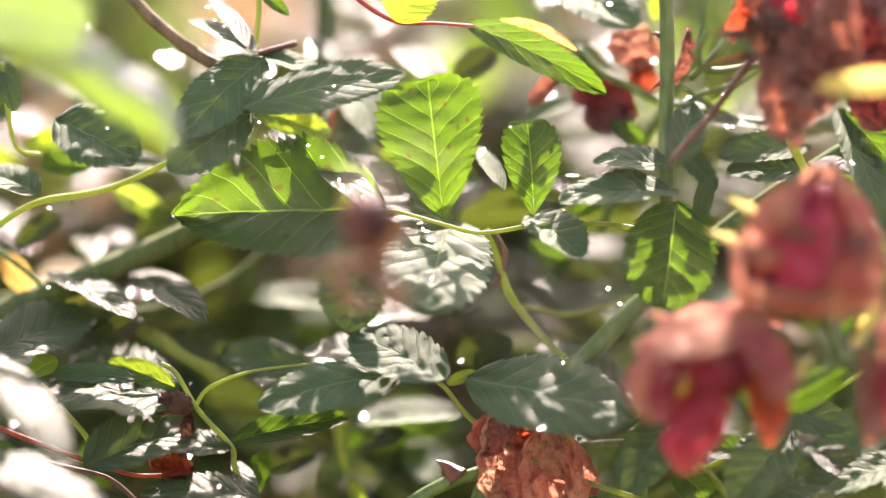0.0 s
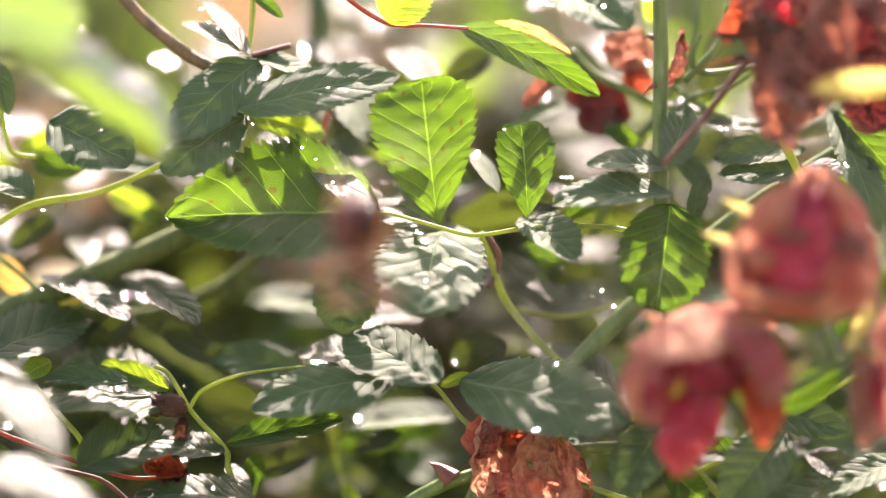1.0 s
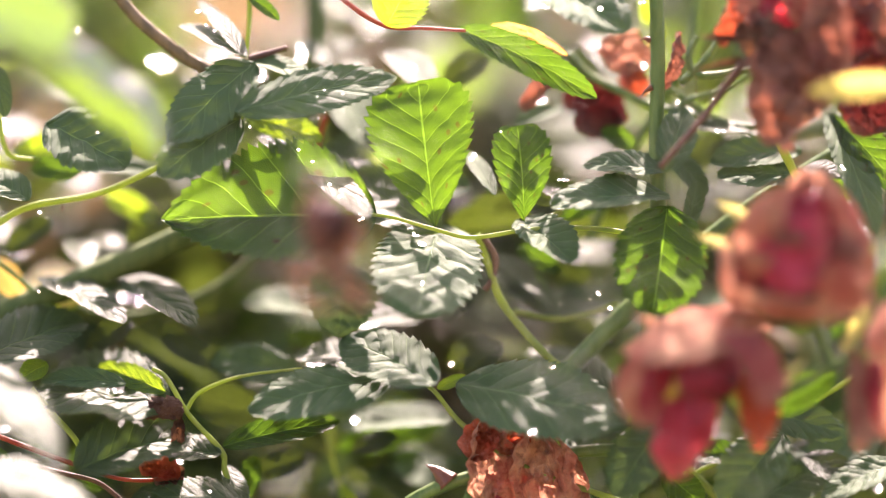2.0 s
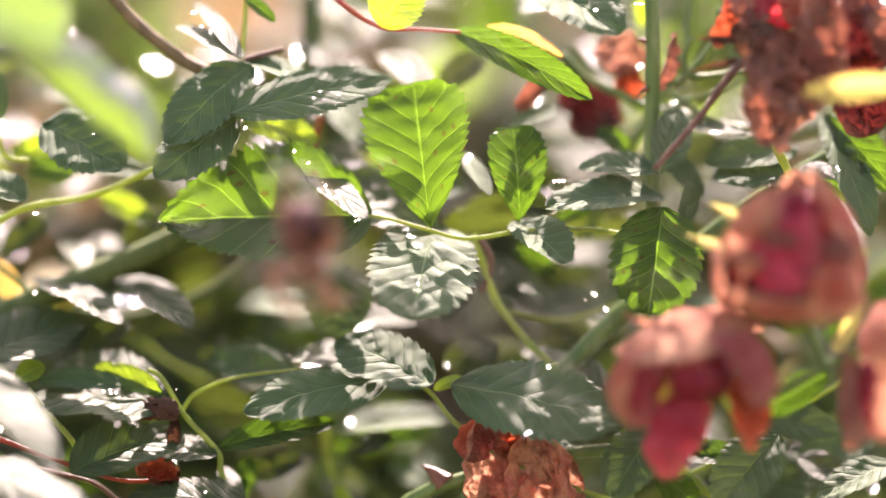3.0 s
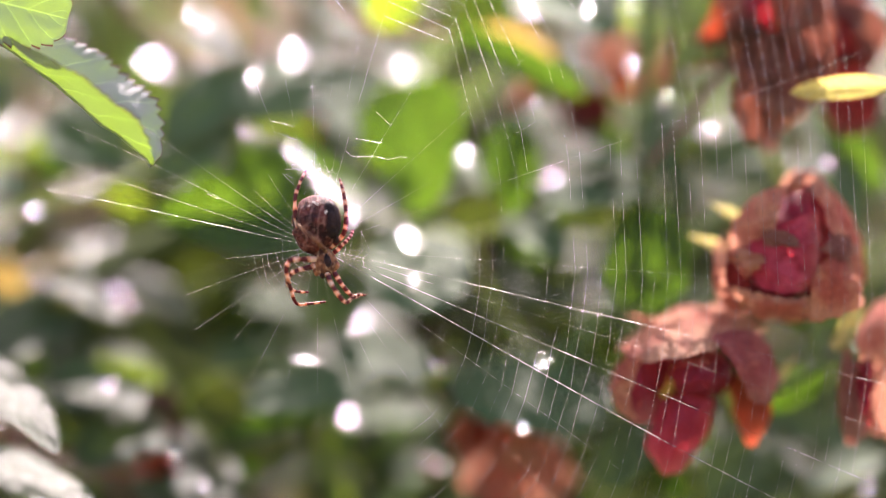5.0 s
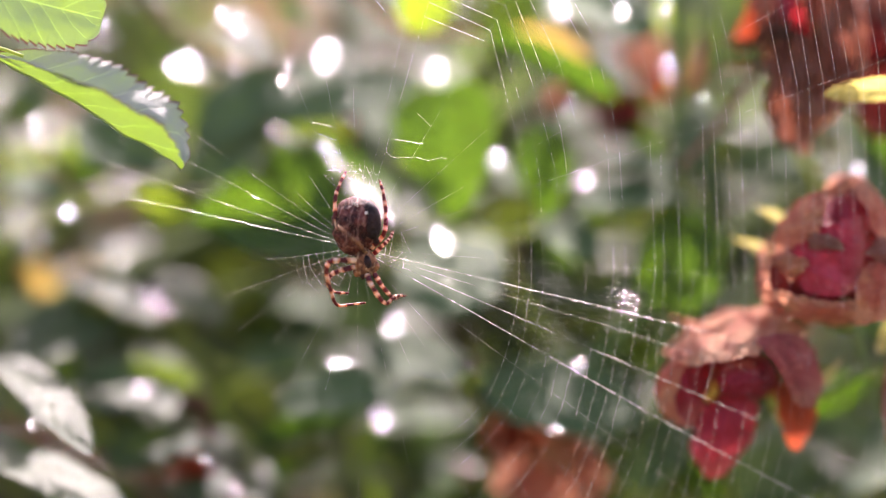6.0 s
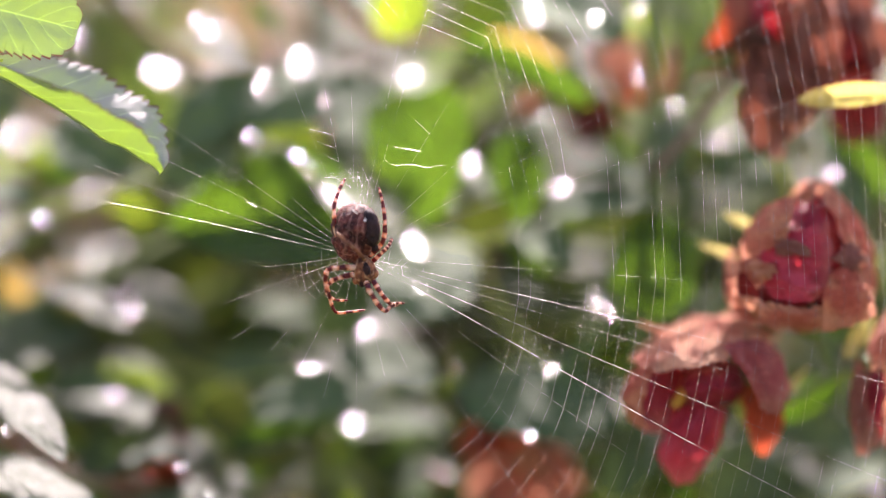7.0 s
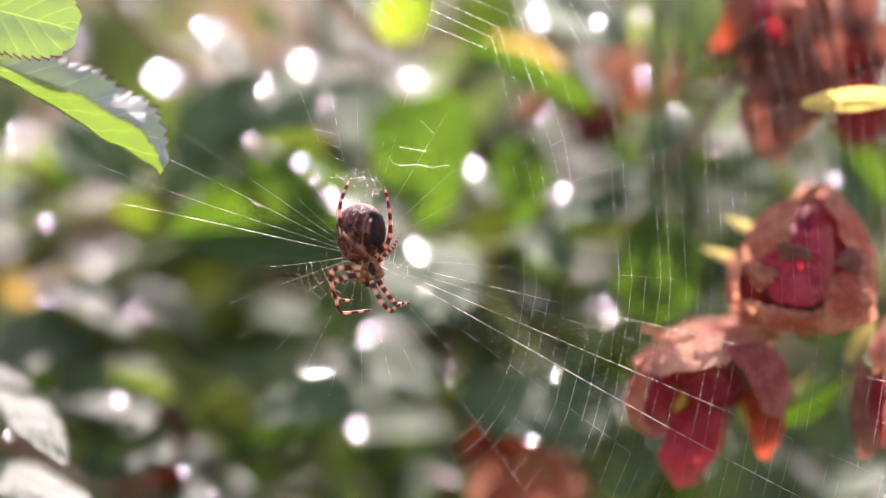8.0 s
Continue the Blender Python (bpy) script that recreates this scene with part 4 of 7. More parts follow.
leaf(cane_fork, FLECK, (15.942, 62.038, 24.343), (16.282, 61.962, 24.265), 0.51, 62.6, 13.1, fold=(0, 0), curl=0.03, wave=0, quilt=0)
leaf(cane_low, FLECK, (32.244, 52.005, 29.524), (32.619, 51.995, 29.474), 0.56, 62.6, 13.2, fold=(0, 0), curl=0.03, wave=0, quilt=0)
leaf(cane_slant, FLECK, (37.940, 56.011, 23.523), (38.247, 55.989, 23.474), 0.46, 62.2, 13.6, fold=(0, 0), curl=0.03, wave=0, quilt=0)
leaf(cane_thick, FLECK, (9.552, 40.024, 33.745), (9.787, 39.976, 33.691), 0.35, 62.3, 13.6, fold=(0, 0), curl=0.03, wave=0, quilt=0)
leaf(cane_thick, FLECK, (12.987, 40.014, 33.518), (13.222, 39.986, 33.474), 0.35, 62.2, 13.3, fold=(0, 0), curl=0.03, wave=0, quilt=0)
leaf(cane_thick, FLECK, (11.269, 40.026, 33.888), (11.504, 39.974, 33.833), 0.35, 61.9, 13.1, fold=(0, 0), curl=0.03, wave=0, quilt=0)
leaf(cane_thick, FLECK, (11.484, 39.982, 33.358), (11.719, 40.018, 33.348), 0.35, 62.2, 13.5, fold=(0, 0), curl=0.03, wave=0, quilt=0)
leaf(cane_fork, FLECK, (-4.649, 53.961, 29.172), (-4.147, 54.039, 29.150), 0.75, 62.1, 13.5, fold=(0, 0), curl=0.03, wave=0, quilt=0)
leaf(cane_low, FLECK, (-22.523, 61.970, 32.063), (-22.092, 62.030, 32.040), 0.65, 62.3, 13.6, fold=(0, 0), curl=0.03, wave=0, quilt=0)
leaf(cane_low, FLECK, (-22.087, 62.023, 31.322), (-21.656, 61.977, 31.247), 0.65, 62.3, 13.3, fold=(0, 0), curl=0.03, wave=0, quilt=0)
leaf(cane_low, FLECK, (-22.305, 62.026, 32.585), (-21.874, 61.974, 32.504), 0.65, 62.1, 13.7, fold=(0, 0), curl=0.03, wave=0, quilt=0)
leaf(cane_low, FLECK, (-22.278, 62.023, 30.829), (-21.847, 61.977, 30.754), 0.65, 61.7, 12.7, fold=(0, 0), curl=0.03, wave=0, quilt=0)
leaf(cane_slant, FLECK, (-28.790, 62.008, 28.020), (-28.276, 61.992, 27.952), 0.77, 62.7, 13.0, fold=(0, 0), curl=0.03, wave=0, quilt=0)
leaf(cane_thick, FLECK, (-37.154, 41.998, 35.822), (-36.860, 42.002, 35.788), 0.44, 62.3, 13.1, fold=(0, 0), curl=0.03, wave=0, quilt=0)
leaf(cane_thick, FLECK, (-33.874, 42.011, 34.233), (-33.579, 41.989, 34.186), 0.44, 62.0, 13.2, fold=(0, 0), curl=0.03, wave=0, quilt=0)
leaf(cane_thick, FLECK, (-35.514, 42.021, 36.859), (-35.220, 41.979, 36.802), 0.44, 62.0, 13.2, fold=(0, 0), curl=0.03, wave=0, quilt=0)
leaf(cane_thick, FLECK, (-35.309, 42.017, 33.212), (-35.015, 41.983, 33.156), 0.44, 61.7, 13.5, fold=(0, 0), curl=0.03, wave=0, quilt=0)
leaf(cane_fork, FLECK, (-46.282, 62.034, 30.358), (-45.851, 61.966, 30.271), 0.65, 62.0, 13.0, fold=(0, 0), curl=0.03, wave=0, quilt=0)
leaf(cane_fork, FLECK, (-43.065, 62.003, 29.735), (-42.634, 61.997, 29.680), 0.65, 61.9, 12.9, fold=(0, 0), curl=0.03, wave=0, quilt=0)
leaf(cane_fork, FLECK, (-44.673, 61.995, 30.727), (-44.243, 62.005, 30.682), 0.65, 62.4, 12.8, fold=(0, 0), curl=0.03, wave=0, quilt=0)
leaf(cane_fork, FLECK, (-44.472, 62.000, 29.345), (-44.042, 62.000, 29.290), 0.65, 62.0, 13.9, fold=(0, 0), curl=0.03, wave=0, quilt=0)
leaf(cane_low, FLECK, (-58.039, 55.996, 35.087), (-57.604, 56.004, 35.040), 0.65, 62.6, 12.9, fold=(0, 0), curl=0.03, wave=0, quilt=0)
leaf(cane_slant, FLECK, (4.869, 46.001, 14.658), (5.174, 45.999, 14.619), 0.46, 62.4, 14.0, fold=(0, 0), curl=0.03, wave=0, quilt=0)
leaf(cane_slant, FLECK, (5.792, 46.008, 13.520), (6.097, 45.992, 13.476), 0.46, 61.9, 12.8, fold=(0, 0), curl=0.03, wave=0, quilt=0)
leaf(cane_slant, FLECK, (5.330, 46.023, 15.403), (5.636, 45.977, 15.340), 0.46, 61.9, 13.9, fold=(0, 0), curl=0.03, wave=0, quilt=0)
leaf(cane_slant, FLECK, (5.388, 46.024, 12.796), (5.694, 45.976, 12.734), 0.46, 61.9, 13.0, fold=(0, 0), curl=0.03, wave=0, quilt=0)
leaf(cane_thick, FLECK, (-5.338, 41.995, 2.217), (-5.043, 42.005, 2.185), 0.44, 62.3, 13.9, fold=(0, 0), curl=0.03, wave=0, quilt=0)
leaf(cane_thick, FLECK, (-3.155, 42.022, 1.115), (-2.861, 41.978, 1.056), 0.44, 61.8, 13.1, fold=(0, 0), curl=0.03, wave=0, quilt=0)
leaf(cane_thick, FLECK, (-4.247, 42.001, 2.936), (-3.952, 41.999, 2.899), 0.44, 62.0, 13.2, fold=(0, 0), curl=0.03, wave=0, quilt=0)
leaf(cane_thick, FLECK, (-4.110, 42.029, 0.402), (-3.816, 41.971, 0.336), 0.44, 62.1, 13.3, fold=(0, 0), curl=0.03, wave=0, quilt=0)
leaf(cane_fork, FLECK, (-36.477, 34.034, -37.735), (-36.158, 33.966, -37.808), 0.48, 61.9, 12.6, fold=(0, 0), curl=0.03, wave=0, quilt=0)
leaf(cane_low, FLECK, (-67.962, 46.000, -35.961), (-67.578, 46.000, -36.009), 0.58, 62.6, 14.2, fold=(0, 0), curl=0.03, wave=0, quilt=0)
leaf(cane_slant, FLECK, (-63.534, 43.991, -6.400), (-63.327, 44.009, -6.418), 0.31, 62.7, 14.1, fold=(0, 0), curl=0.03, wave=0, quilt=0)
leaf(cane_slant, FLECK, (-57.480, 44.010, -7.439), (-57.273, 43.990, -7.474), 0.31, 62.4, 13.9, fold=(0, 0), curl=0.03, wave=0, quilt=0)
leaf(cane_slant, FLECK, (-60.507, 43.998, -5.724), (-60.300, 44.002, -5.747), 0.31, 62.2, 13.1, fold=(0, 0), curl=0.03, wave=0, quilt=0)
leaf(cane_slant, FLECK, (-60.129, 44.008, -8.114), (-59.922, 43.992, -8.146), 0.31, 61.9, 12.7, fold=(0, 0), curl=0.03, wave=0, quilt=0)
leaf(cane_thick, FLECK, (-50.716, 61.978, -7.304), (-50.427, 62.022, -7.318), 0.43, 62.0, 13.9, fold=(0, 0), curl=0.03, wave=0, quilt=0)
leaf(cane_thick, FLECK, (-45.669, 62.029, -7.565), (-45.380, 61.971, -7.630), 0.43, 62.6, 13.7, fold=(0, 0), curl=0.03, wave=0, quilt=0)
leaf(cane_thick, FLECK, (-48.193, 62.009, -7.104), (-47.904, 61.991, -7.149), 0.43, 62.6, 14.0, fold=(0, 0), curl=0.03, wave=0, quilt=0)
leaf(cane_thick, FLECK, (-47.877, 61.985, -7.771), (-47.588, 62.015, -7.792), 0.43, 61.7, 13.8, fold=(0, 0), curl=0.03, wave=0, quilt=0)
leaf(cane_fork, FLECK, (63.358, 38.006, 13.489), (63.656, 37.994, 13.446), 0.45, 62.0, 13.7, fold=(0, 0), curl=0.03, wave=0, quilt=0)
leaf(cane_low, FLECK, (69.526, 56.015, -37.683), (69.991, 55.985, -37.759), 0.70, 62.1, 14.1, fold=(0, 0), curl=0.03, wave=0, quilt=0)
leaf(cane_slant, FLECK, (-69.346, 56.025, 20.455), (-69.071, 55.975, 20.397), 0.41, 62.0, 13.0, fold=(0, 0), curl=0.03, wave=0, quilt=0)
leaf(cane_slant, FLECK, (-69.334, 55.996, 19.795), (-69.058, 56.004, 19.765), 0.41, 62.2, 13.9, fold=(0, 0), curl=0.03, wave=0, quilt=0)
leaf(cane_slant, FLECK, (-69.340, 56.021, 20.869), (-69.064, 55.979, 20.813), 0.41, 61.9, 13.5, fold=(0, 0), curl=0.03, wave=0, quilt=0)
leaf(cane_slant, FLECK, (-69.339, 56.026, 19.396), (-69.064, 55.974, 19.334), 0.41, 61.9, 13.9, fold=(0, 0), curl=0.03, wave=0, quilt=0)
leaf(cane_thick, FLECK, (42.690, 43.984, 19.121), (42.885, 44.016, 19.113), 0.29, 62.5, 13.9, fold=(0, 0), curl=0.03, wave=0, quilt=0)
leaf(cane_thick, FLECK, (44.719, 43.985, 19.035), (44.914, 44.015, 19.025), 0.29, 62.3, 14.0, fold=(0, 0), curl=0.03, wave=0, quilt=0)
leaf(cane_thick, FLECK, (43.705, 44.005, 19.187), (43.900, 43.995, 19.158), 0.29, 62.0, 13.0, fold=(0, 0), curl=0.03, wave=0, quilt=0)
leaf(cane_thick, FLECK, (43.831, 44.014, 18.993), (44.026, 43.986, 18.955), 0.29, 62.1, 13.4, fold=(0, 0), curl=0.03, wave=0, quilt=0)
leaf(cane_fork, FLECK, (-2.851, 33.987, -4.983), (-2.591, 34.013, -5.000), 0.39, 61.7, 12.7, fold=(0, 0), curl=0.03, wave=0, quilt=0)
leaf(cane_low, FLECK, (-30.210, 42.029, 19.723), (-29.950, 41.971, 19.662), 0.39, 61.8, 12.7, fold=(0, 0), curl=0.03, wave=0, quilt=0)
leaf(cane_slant, FLECK, (31.507, 38.005, 39.319), (31.702, 37.995, 39.292), 0.29, 62.6, 12.7, fold=(0, 0), curl=0.03, wave=0, quilt=0)
leaf(cane_slant, FLECK, (32.900, 37.998, 39.317), (33.095, 38.002, 39.295), 0.29, 62.0, 13.1, fold=(0, 0), curl=0.03, wave=0, quilt=0)
leaf(cane_slant, FLECK, (32.204, 37.998, 39.317), (32.399, 38.002, 39.295), 0.29, 62.3, 13.5, fold=(0, 0), curl=0.03, wave=0, quilt=0)
leaf(cane_slant, FLECK, (32.291, 37.989, 39.312), (32.486, 38.011, 39.299), 0.29, 61.9, 13.1, fold=(0, 0), curl=0.03, wave=0, quilt=0)
leaf(cane_thick, FLECK, (-19.354, 37.998, 24.454), (-19.159, 38.002, 24.431), 0.29, 62.3, 13.7, fold=(0, 0), curl=0.03, wave=0, quilt=0)
leaf(cane_thick, FLECK, (-17.228, 37.999, 22.883), (-17.033, 38.001, 22.861), 0.29, 61.8, 12.9, fold=(0, 0), curl=0.03, wave=0, quilt=0)
leaf(cane_thick, FLECK, (-18.291, 37.998, 25.463), (-18.096, 38.002, 25.441), 0.29, 62.3, 13.9, fold=(0, 0), curl=0.03, wave=0, quilt=0)
leaf(cane_thick, FLECK, (-18.158, 38.001, 21.875), (-17.963, 37.999, 21.850), 0.29, 62.5, 13.6, fold=(0, 0), curl=0.03, wave=0, quilt=0)
leaf(cane_fork, FLECK, (-52.536, 40.011, -21.908), (-52.338, 39.989, -21.944), 0.30, 62.1, 13.4, fold=(0, 0), curl=0.03, wave=0, quilt=0)
leaf(cane_fork, FLECK, (-50.565, 40.001, -22.135), (-50.367, 39.999, -22.161), 0.30, 62.1, 13.7, fold=(0, 0), curl=0.03, wave=0, quilt=0)
leaf(cane_fork, FLECK, (-51.551, 40.011, -21.765), (-51.352, 39.989, -21.801), 0.30, 61.9, 13.5, fold=(0, 0), curl=0.03, wave=0, quilt=0)
leaf(cane_fork, FLECK, (-51.428, 40.000, -22.278), (-51.229, 40.000, -22.303), 0.30, 61.8, 13.3, fold=(0, 0), curl=0.03, wave=0, quilt=0)
leaf(cane_low, FLECK, (-41.454, 55.996, -33.206), (-41.146, 56.004, -33.241), 0.46, 62.6, 14.1, fold=(0, 0), curl=0.03, wave=0, quilt=0)
leaf(cane_slant, FLECK, (7.761, 37.994, -19.336), (7.956, 38.006, -19.354), 0.29, 62.6, 13.9, fold=(0, 0), curl=0.03, wave=0, quilt=0)
leaf(cane_slant, FLECK, (9.154, 38.016, -19.935), (9.349, 37.984, -19.974), 0.29, 62.2, 12.8, fold=(0, 0), curl=0.03, wave=0, quilt=0)
leaf(cane_slant, FLECK, (8.458, 38.014, -18.933), (8.653, 37.986, -18.972), 0.29, 62.4, 14.0, fold=(0, 0), curl=0.03, wave=0, quilt=0)
leaf(cane_slant, FLECK, (8.545, 38.005, -20.332), (8.740, 37.995, -20.361), 0.29, 62.4, 13.8, fold=(0, 0), curl=0.03, wave=0, quilt=0)
leaf(cane_fork, FLECK, (1.703, 49.979, -17.930), (1.963, 50.021, -17.940), 0.39, 61.8, 13.5, fold=(0, 0), curl=0.03, wave=0, quilt=0)
# row of glint slips that continues the big leaf's rim highlight
leaf(cane_low, FLECK, (-22.509, 39.970, 16.040), (-22.109, 40.030, 16.021), 0.60, 61.8, 13.8, fold=(0, 0), curl=0.03, wave=0, quilt=0)
leaf(cane_slant, FLECK, (-20.324, 40.037, 14.252), (-19.924, 39.963, 14.166), 0.60, 61.8, 12.8, fold=(0, 0), curl=0.03, wave=0, quilt=0)
leaf(cane_thick, FLECK, (-18.702, 42.035, 12.442), (-18.302, 41.965, 12.358), 0.60, 61.9, 12.6, fold=(0, 0), curl=0.03, wave=0, quilt=0)
leaf(cane_fork, FLECK, (-17.574, 38.018, 10.591), (-17.174, 37.982, 10.521), 0.60, 61.8, 14.0, fold=(0, 0), curl=0.03, wave=0, quilt=0)
leaf(cane_low, FLECK, (-15.921, 36.011, 8.759), (-15.521, 35.989, 8.697), 0.60, 62.5, 14.1, fold=(0, 0), curl=0.03, wave=0, quilt=0)
leaf(cane_slant, FLECK, (-14.271, 34.031, 6.942), (-13.871, 33.969, 6.864), 0.60, 62.5, 12.7, fold=(0, 0), curl=0.03, wave=0, quilt=0)
# more added glint slips near leaf tips that mirror the sun
leaf(cane_slant, FLECK, (15.59, 33.95, 40.20), (16.31, 34.05, 40.20), 0.61, 62.2, 13.4, fold=(0, 0), curl=0.03, wave=0, quilt=0)
leaf(cane_thick, FLECK, (-69.12, 26.05, -27.74), (-68.18, 25.95, -27.85), 0.94, 62.2, 13.4, fold=(0, 0), curl=0.03, wave=0, quilt=0)
leaf(cane_fork, FLECK, (-66.82, 26.16, -33.99), (-65.88, 25.84, -34.21), 1.04, 62.2, 13.4, fold=(0, 0), curl=0.03, wave=0, quilt=0)
leaf(cane_low, FLECK, (-63.85, 30.11, -30.57), (-63.25, 29.89, -30.73), 0.77, 62.2, 13.4, fold=(0, 0), curl=0.03, wave=0, quilt=0)
leaf(cane_slant, FLECK, (-53.62, 32.05, -35.02), (-53.18, 31.95, -35.08), 0.39, 62.2, 13.4, fold=(0, 0), curl=0.03, wave=0, quilt=0)
leaf(cane_thick, FLECK, (-61.00, 34.16, -20.47), (-60.50, 33.84, -20.63), 0.44, 62.2, 13.4, fold=(0, 0), curl=0.03, wave=0, quilt=0)
leaf(cane_fork, FLECK, (-41.02, 34.11, -21.55), (-40.58, 33.89, -21.66), 0.50, 62.2, 13.4, fold=(0, 0), curl=0.03, wave=0, quilt=0)
leaf(cane_low, FLECK, (25.03, 34.16, 38.41), (25.57, 33.84, 38.19), 0.61, 62.2, 13.4, fold=(0, 0), curl=0.03, wave=0, quilt=0)
leaf(cane_slant, FLECK, (-4.45, 43.08, 2.78), (-3.05, 42.92, 2.61), 1.22, 62.2, 13.4, fold=(0, 0), curl=0.03, wave=0, quilt=0)
leaf(cane_thick, FLECK, (-3.46, 42.00, 1.20), (-2.24, 42.00, 1.10), 1.22, 62.2, 13.4, fold=(0, 0), curl=0.03, wave=0, quilt=0)
leaf(cane_fork, FLECK, (-19.45, 33.11, -17.37), (-18.85, 32.89, -17.53), 0.66, 62.2, 13.4, fold=(0, 0), curl=0.03, wave=0, quilt=0)
leaf(cane_low, FLECK, (-11.02, 34.27, -20.51), (-10.58, 33.73, -20.79), 0.44, 62.2, 13.4, fold=(0, 0), curl=0.03, wave=0, quilt=0)
leaf(cane_slant, FLECK, (17.50, 27.95, -18.00), (18.00, 28.05, -18.00), 0.44, 62.2, 13.4, fold=(0, 0), curl=0.03, wave=0, quilt=0)
leaf(cane_thick, FLECK, (14.88, 37.11, -28.74), (15.32, 36.89, -28.85), 0.39, 62.2, 13.4, fold=(0, 0), curl=0.03, wave=0, quilt=0)
leaf(cane_fork, FLECK, (-36.84, 31.22, -36.37), (-36.46, 30.78, -36.53), 0.33, 62.2, 13.4, fold=(0, 0), curl=0.03, wave=0, quilt=0)
leaf(cane_low, FLECK, (-54.22, 36.16, 18.83), (-53.78, 35.84, 18.67), 0.44, 62.2, 13.4, fold=(0, 0), curl=0.03, wave=0, quilt=0)
leaf(cane_slant, FLECK, (63.46, 35.05, 13.08), (63.84, 34.95, 13.02), 0.33, 62.2, 13.4, fold=(0, 0), curl=0.03, wave=0, quilt=0)
leaf(cane_thick, FLECK, (-15.54, 36.16, 24.93), (-15.16, 35.84, 24.77), 0.28, 62.2, 13.4, fold=(0, 0), curl=0.03, wave=0, quilt=0)
leaf(cane_fork, FLECK, (23.47, 44.05, -7.54), (24.13, 43.95, -7.66), 0.77, 62.2, 13.4, fold=(0, 0), curl=0.03, wave=0, quilt=0)
leaf(cane_low, FLECK, (-57.50, 40.22, -6.09), (-57.00, 39.78, -6.31), 0.50, 62.2, 13.4, fold=(0, 0), curl=0.03, wave=0, quilt=0)
leaf(cane_slant, FLECK, (-47.32, 40.11, -6.84), (-46.88, 39.89, -6.96), 0.33, 62.2, 13.4, fold=(0, 0), curl=0.03, wave=0, quilt=0)
leaf(cane_thick, FLECK, (-63.50, 42.00, 6.18), (-63.00, 42.00, 6.12), 0.50, 62.2, 13.4, fold=(0, 0), curl=0.03, wave=0, quilt=0)
leaf(cane_fork, FLECK, (49.16, 44.16, 14.93), (49.54, 43.84, 14.77), 0.33, 62.2, 13.4, fold=(0, 0), curl=0.03, wave=0, quilt=0)
leaf(cane_low, FLECK, (37.26, 40.22, 24.99), (37.64, 39.78, 24.71), 0.33, 62.2, 13.4, fold=(0, 0), curl=0.03, wave=0, quilt=0)
leaf(cane_slant, FLECK, (-28.76, 29.95, 27.10), (-27.94, 30.05, 27.10), 0.66, 62.2, 13.4, fold=(0, 0), curl=0.03, wave=0, quilt=0)
leaf(cane_thick, FLECK, (-43.36, 34.05, 29.05), (-42.54, 33.95, 28.95), 0.83, 62.2, 13.4, fold=(0, 0), curl=0.03, wave=0, quilt=0)
leaf(cane_fork, FLECK, (-35.72, 42.16, 35.01), (-34.78, 41.84, 34.79), 1.04, 62.2, 13.4, fold=(0, 0), curl=0.03, wave=0, quilt=0)
leaf(cane_low, FLECK, (-38.59, 42.11, 38.03), (-37.81, 41.89, 37.87), 1.04, 62.2, 13.4, fold=(0, 0), curl=0.03, wave=0, quilt=0)
leaf(cane_slant, FLECK, (9.44, 38.05, 18.98), (9.77, 37.95, 18.92), 0.28, 62.2, 13.4, fold=(0, 0), curl=0.03, wave=0, quilt=0)
leaf(cane_thick, FLECK, (43.26, 44.16, 24.13), (43.64, 43.84, 23.97), 0.28, 62.2, 13.4, fold=(0, 0), curl=0.03, wave=0, quilt=0)
# ---------------------------------------------------------------- withered flowers on the bush
rose_dark = empty("wilted_rose", mm((24.9, 58.0, 28.0)), "withered dark red rose hanging among leaves", "flower", "withered roses")
leaf(rose_dark, WINE, (23.9, 54.6, 27.1), (25.7, 54.2, 18.3), 8.6, 5, 10, wave=0.1, kind="petal", name="petal")
leaf(rose_dark, WINE, (26.2, 58.4, 27.1), (28.5, 56.8, 19.4), 5.6, 5, -20, wave=0.1, kind="petal", name="petal")
leaf(rose_dark, WINE, (23.0, 56.7, 27.1), (20.3, 55.3, 22.6), 4.6, 5, 20, wave=0.1, kind="petal", name="petal")
rose_faded = empty("wilted_rose", mm((29.4, 58.0, 29.8)), "faded brownish pink rose remnant on its stalk", "flower", "withered roses")
leaf(rose_faded, DRY, (29.7, 52.1, 27.9), (28.0, 53.5, 34.2), 8.3, 15, 10, wave=0.1, kind="petal", name="petal")
leaf(rose_faded, DRY, (30.2, 56.1, 28.4), (32.9, 55.9, 32.5), 5.8, 10, -20, wave=0.1, kind="petal", name="petal")
leaf(rose_faded, RUST, (29.3, 54.8, 28.9), (32.0, 54.0, 24.8), 4.5, 10, 0, wave=0.1, kind="petal", name="petal")
rose_low = empty("wilted_rose", mm((13.1, 44.0, -28.5)), "crumpled rust red rose drooping below the leaves", "flower", "withered roses")
leaf(rose_low, DRY, (7.2, 41.6, -26.3), (7.9, 40.4, -41.0), 9.0, 5, 20, wave=0.1, kind="petal", name="petal")
leaf(rose_low, RUST, (8.6, 40.9, -26.7), (5.4, 39.1, -32.9), 6.5, 20, -10, wave=0.1, kind="petal", name="petal")
leaf(rose_low, DRY, (16.2, 41.8, -28.1), (17.9, 40.2, -42.8), 10.9, 5, -10, wave=0.1, kind="petal", name="petal")
leaf(rose_low, CRIMSON, (11.7, 44.5, -29.4), (12.6, 43.5, -41.9), 8.0, 5, 0, wave=0.1, kind="petal", name="petal")
leaf(rose_low, RUST, (10.4, 43.3, -26.3), (10.8, 40.7, -32.1), 7.3, 25, 10, wave=0.1, kind="petal", name="petal")
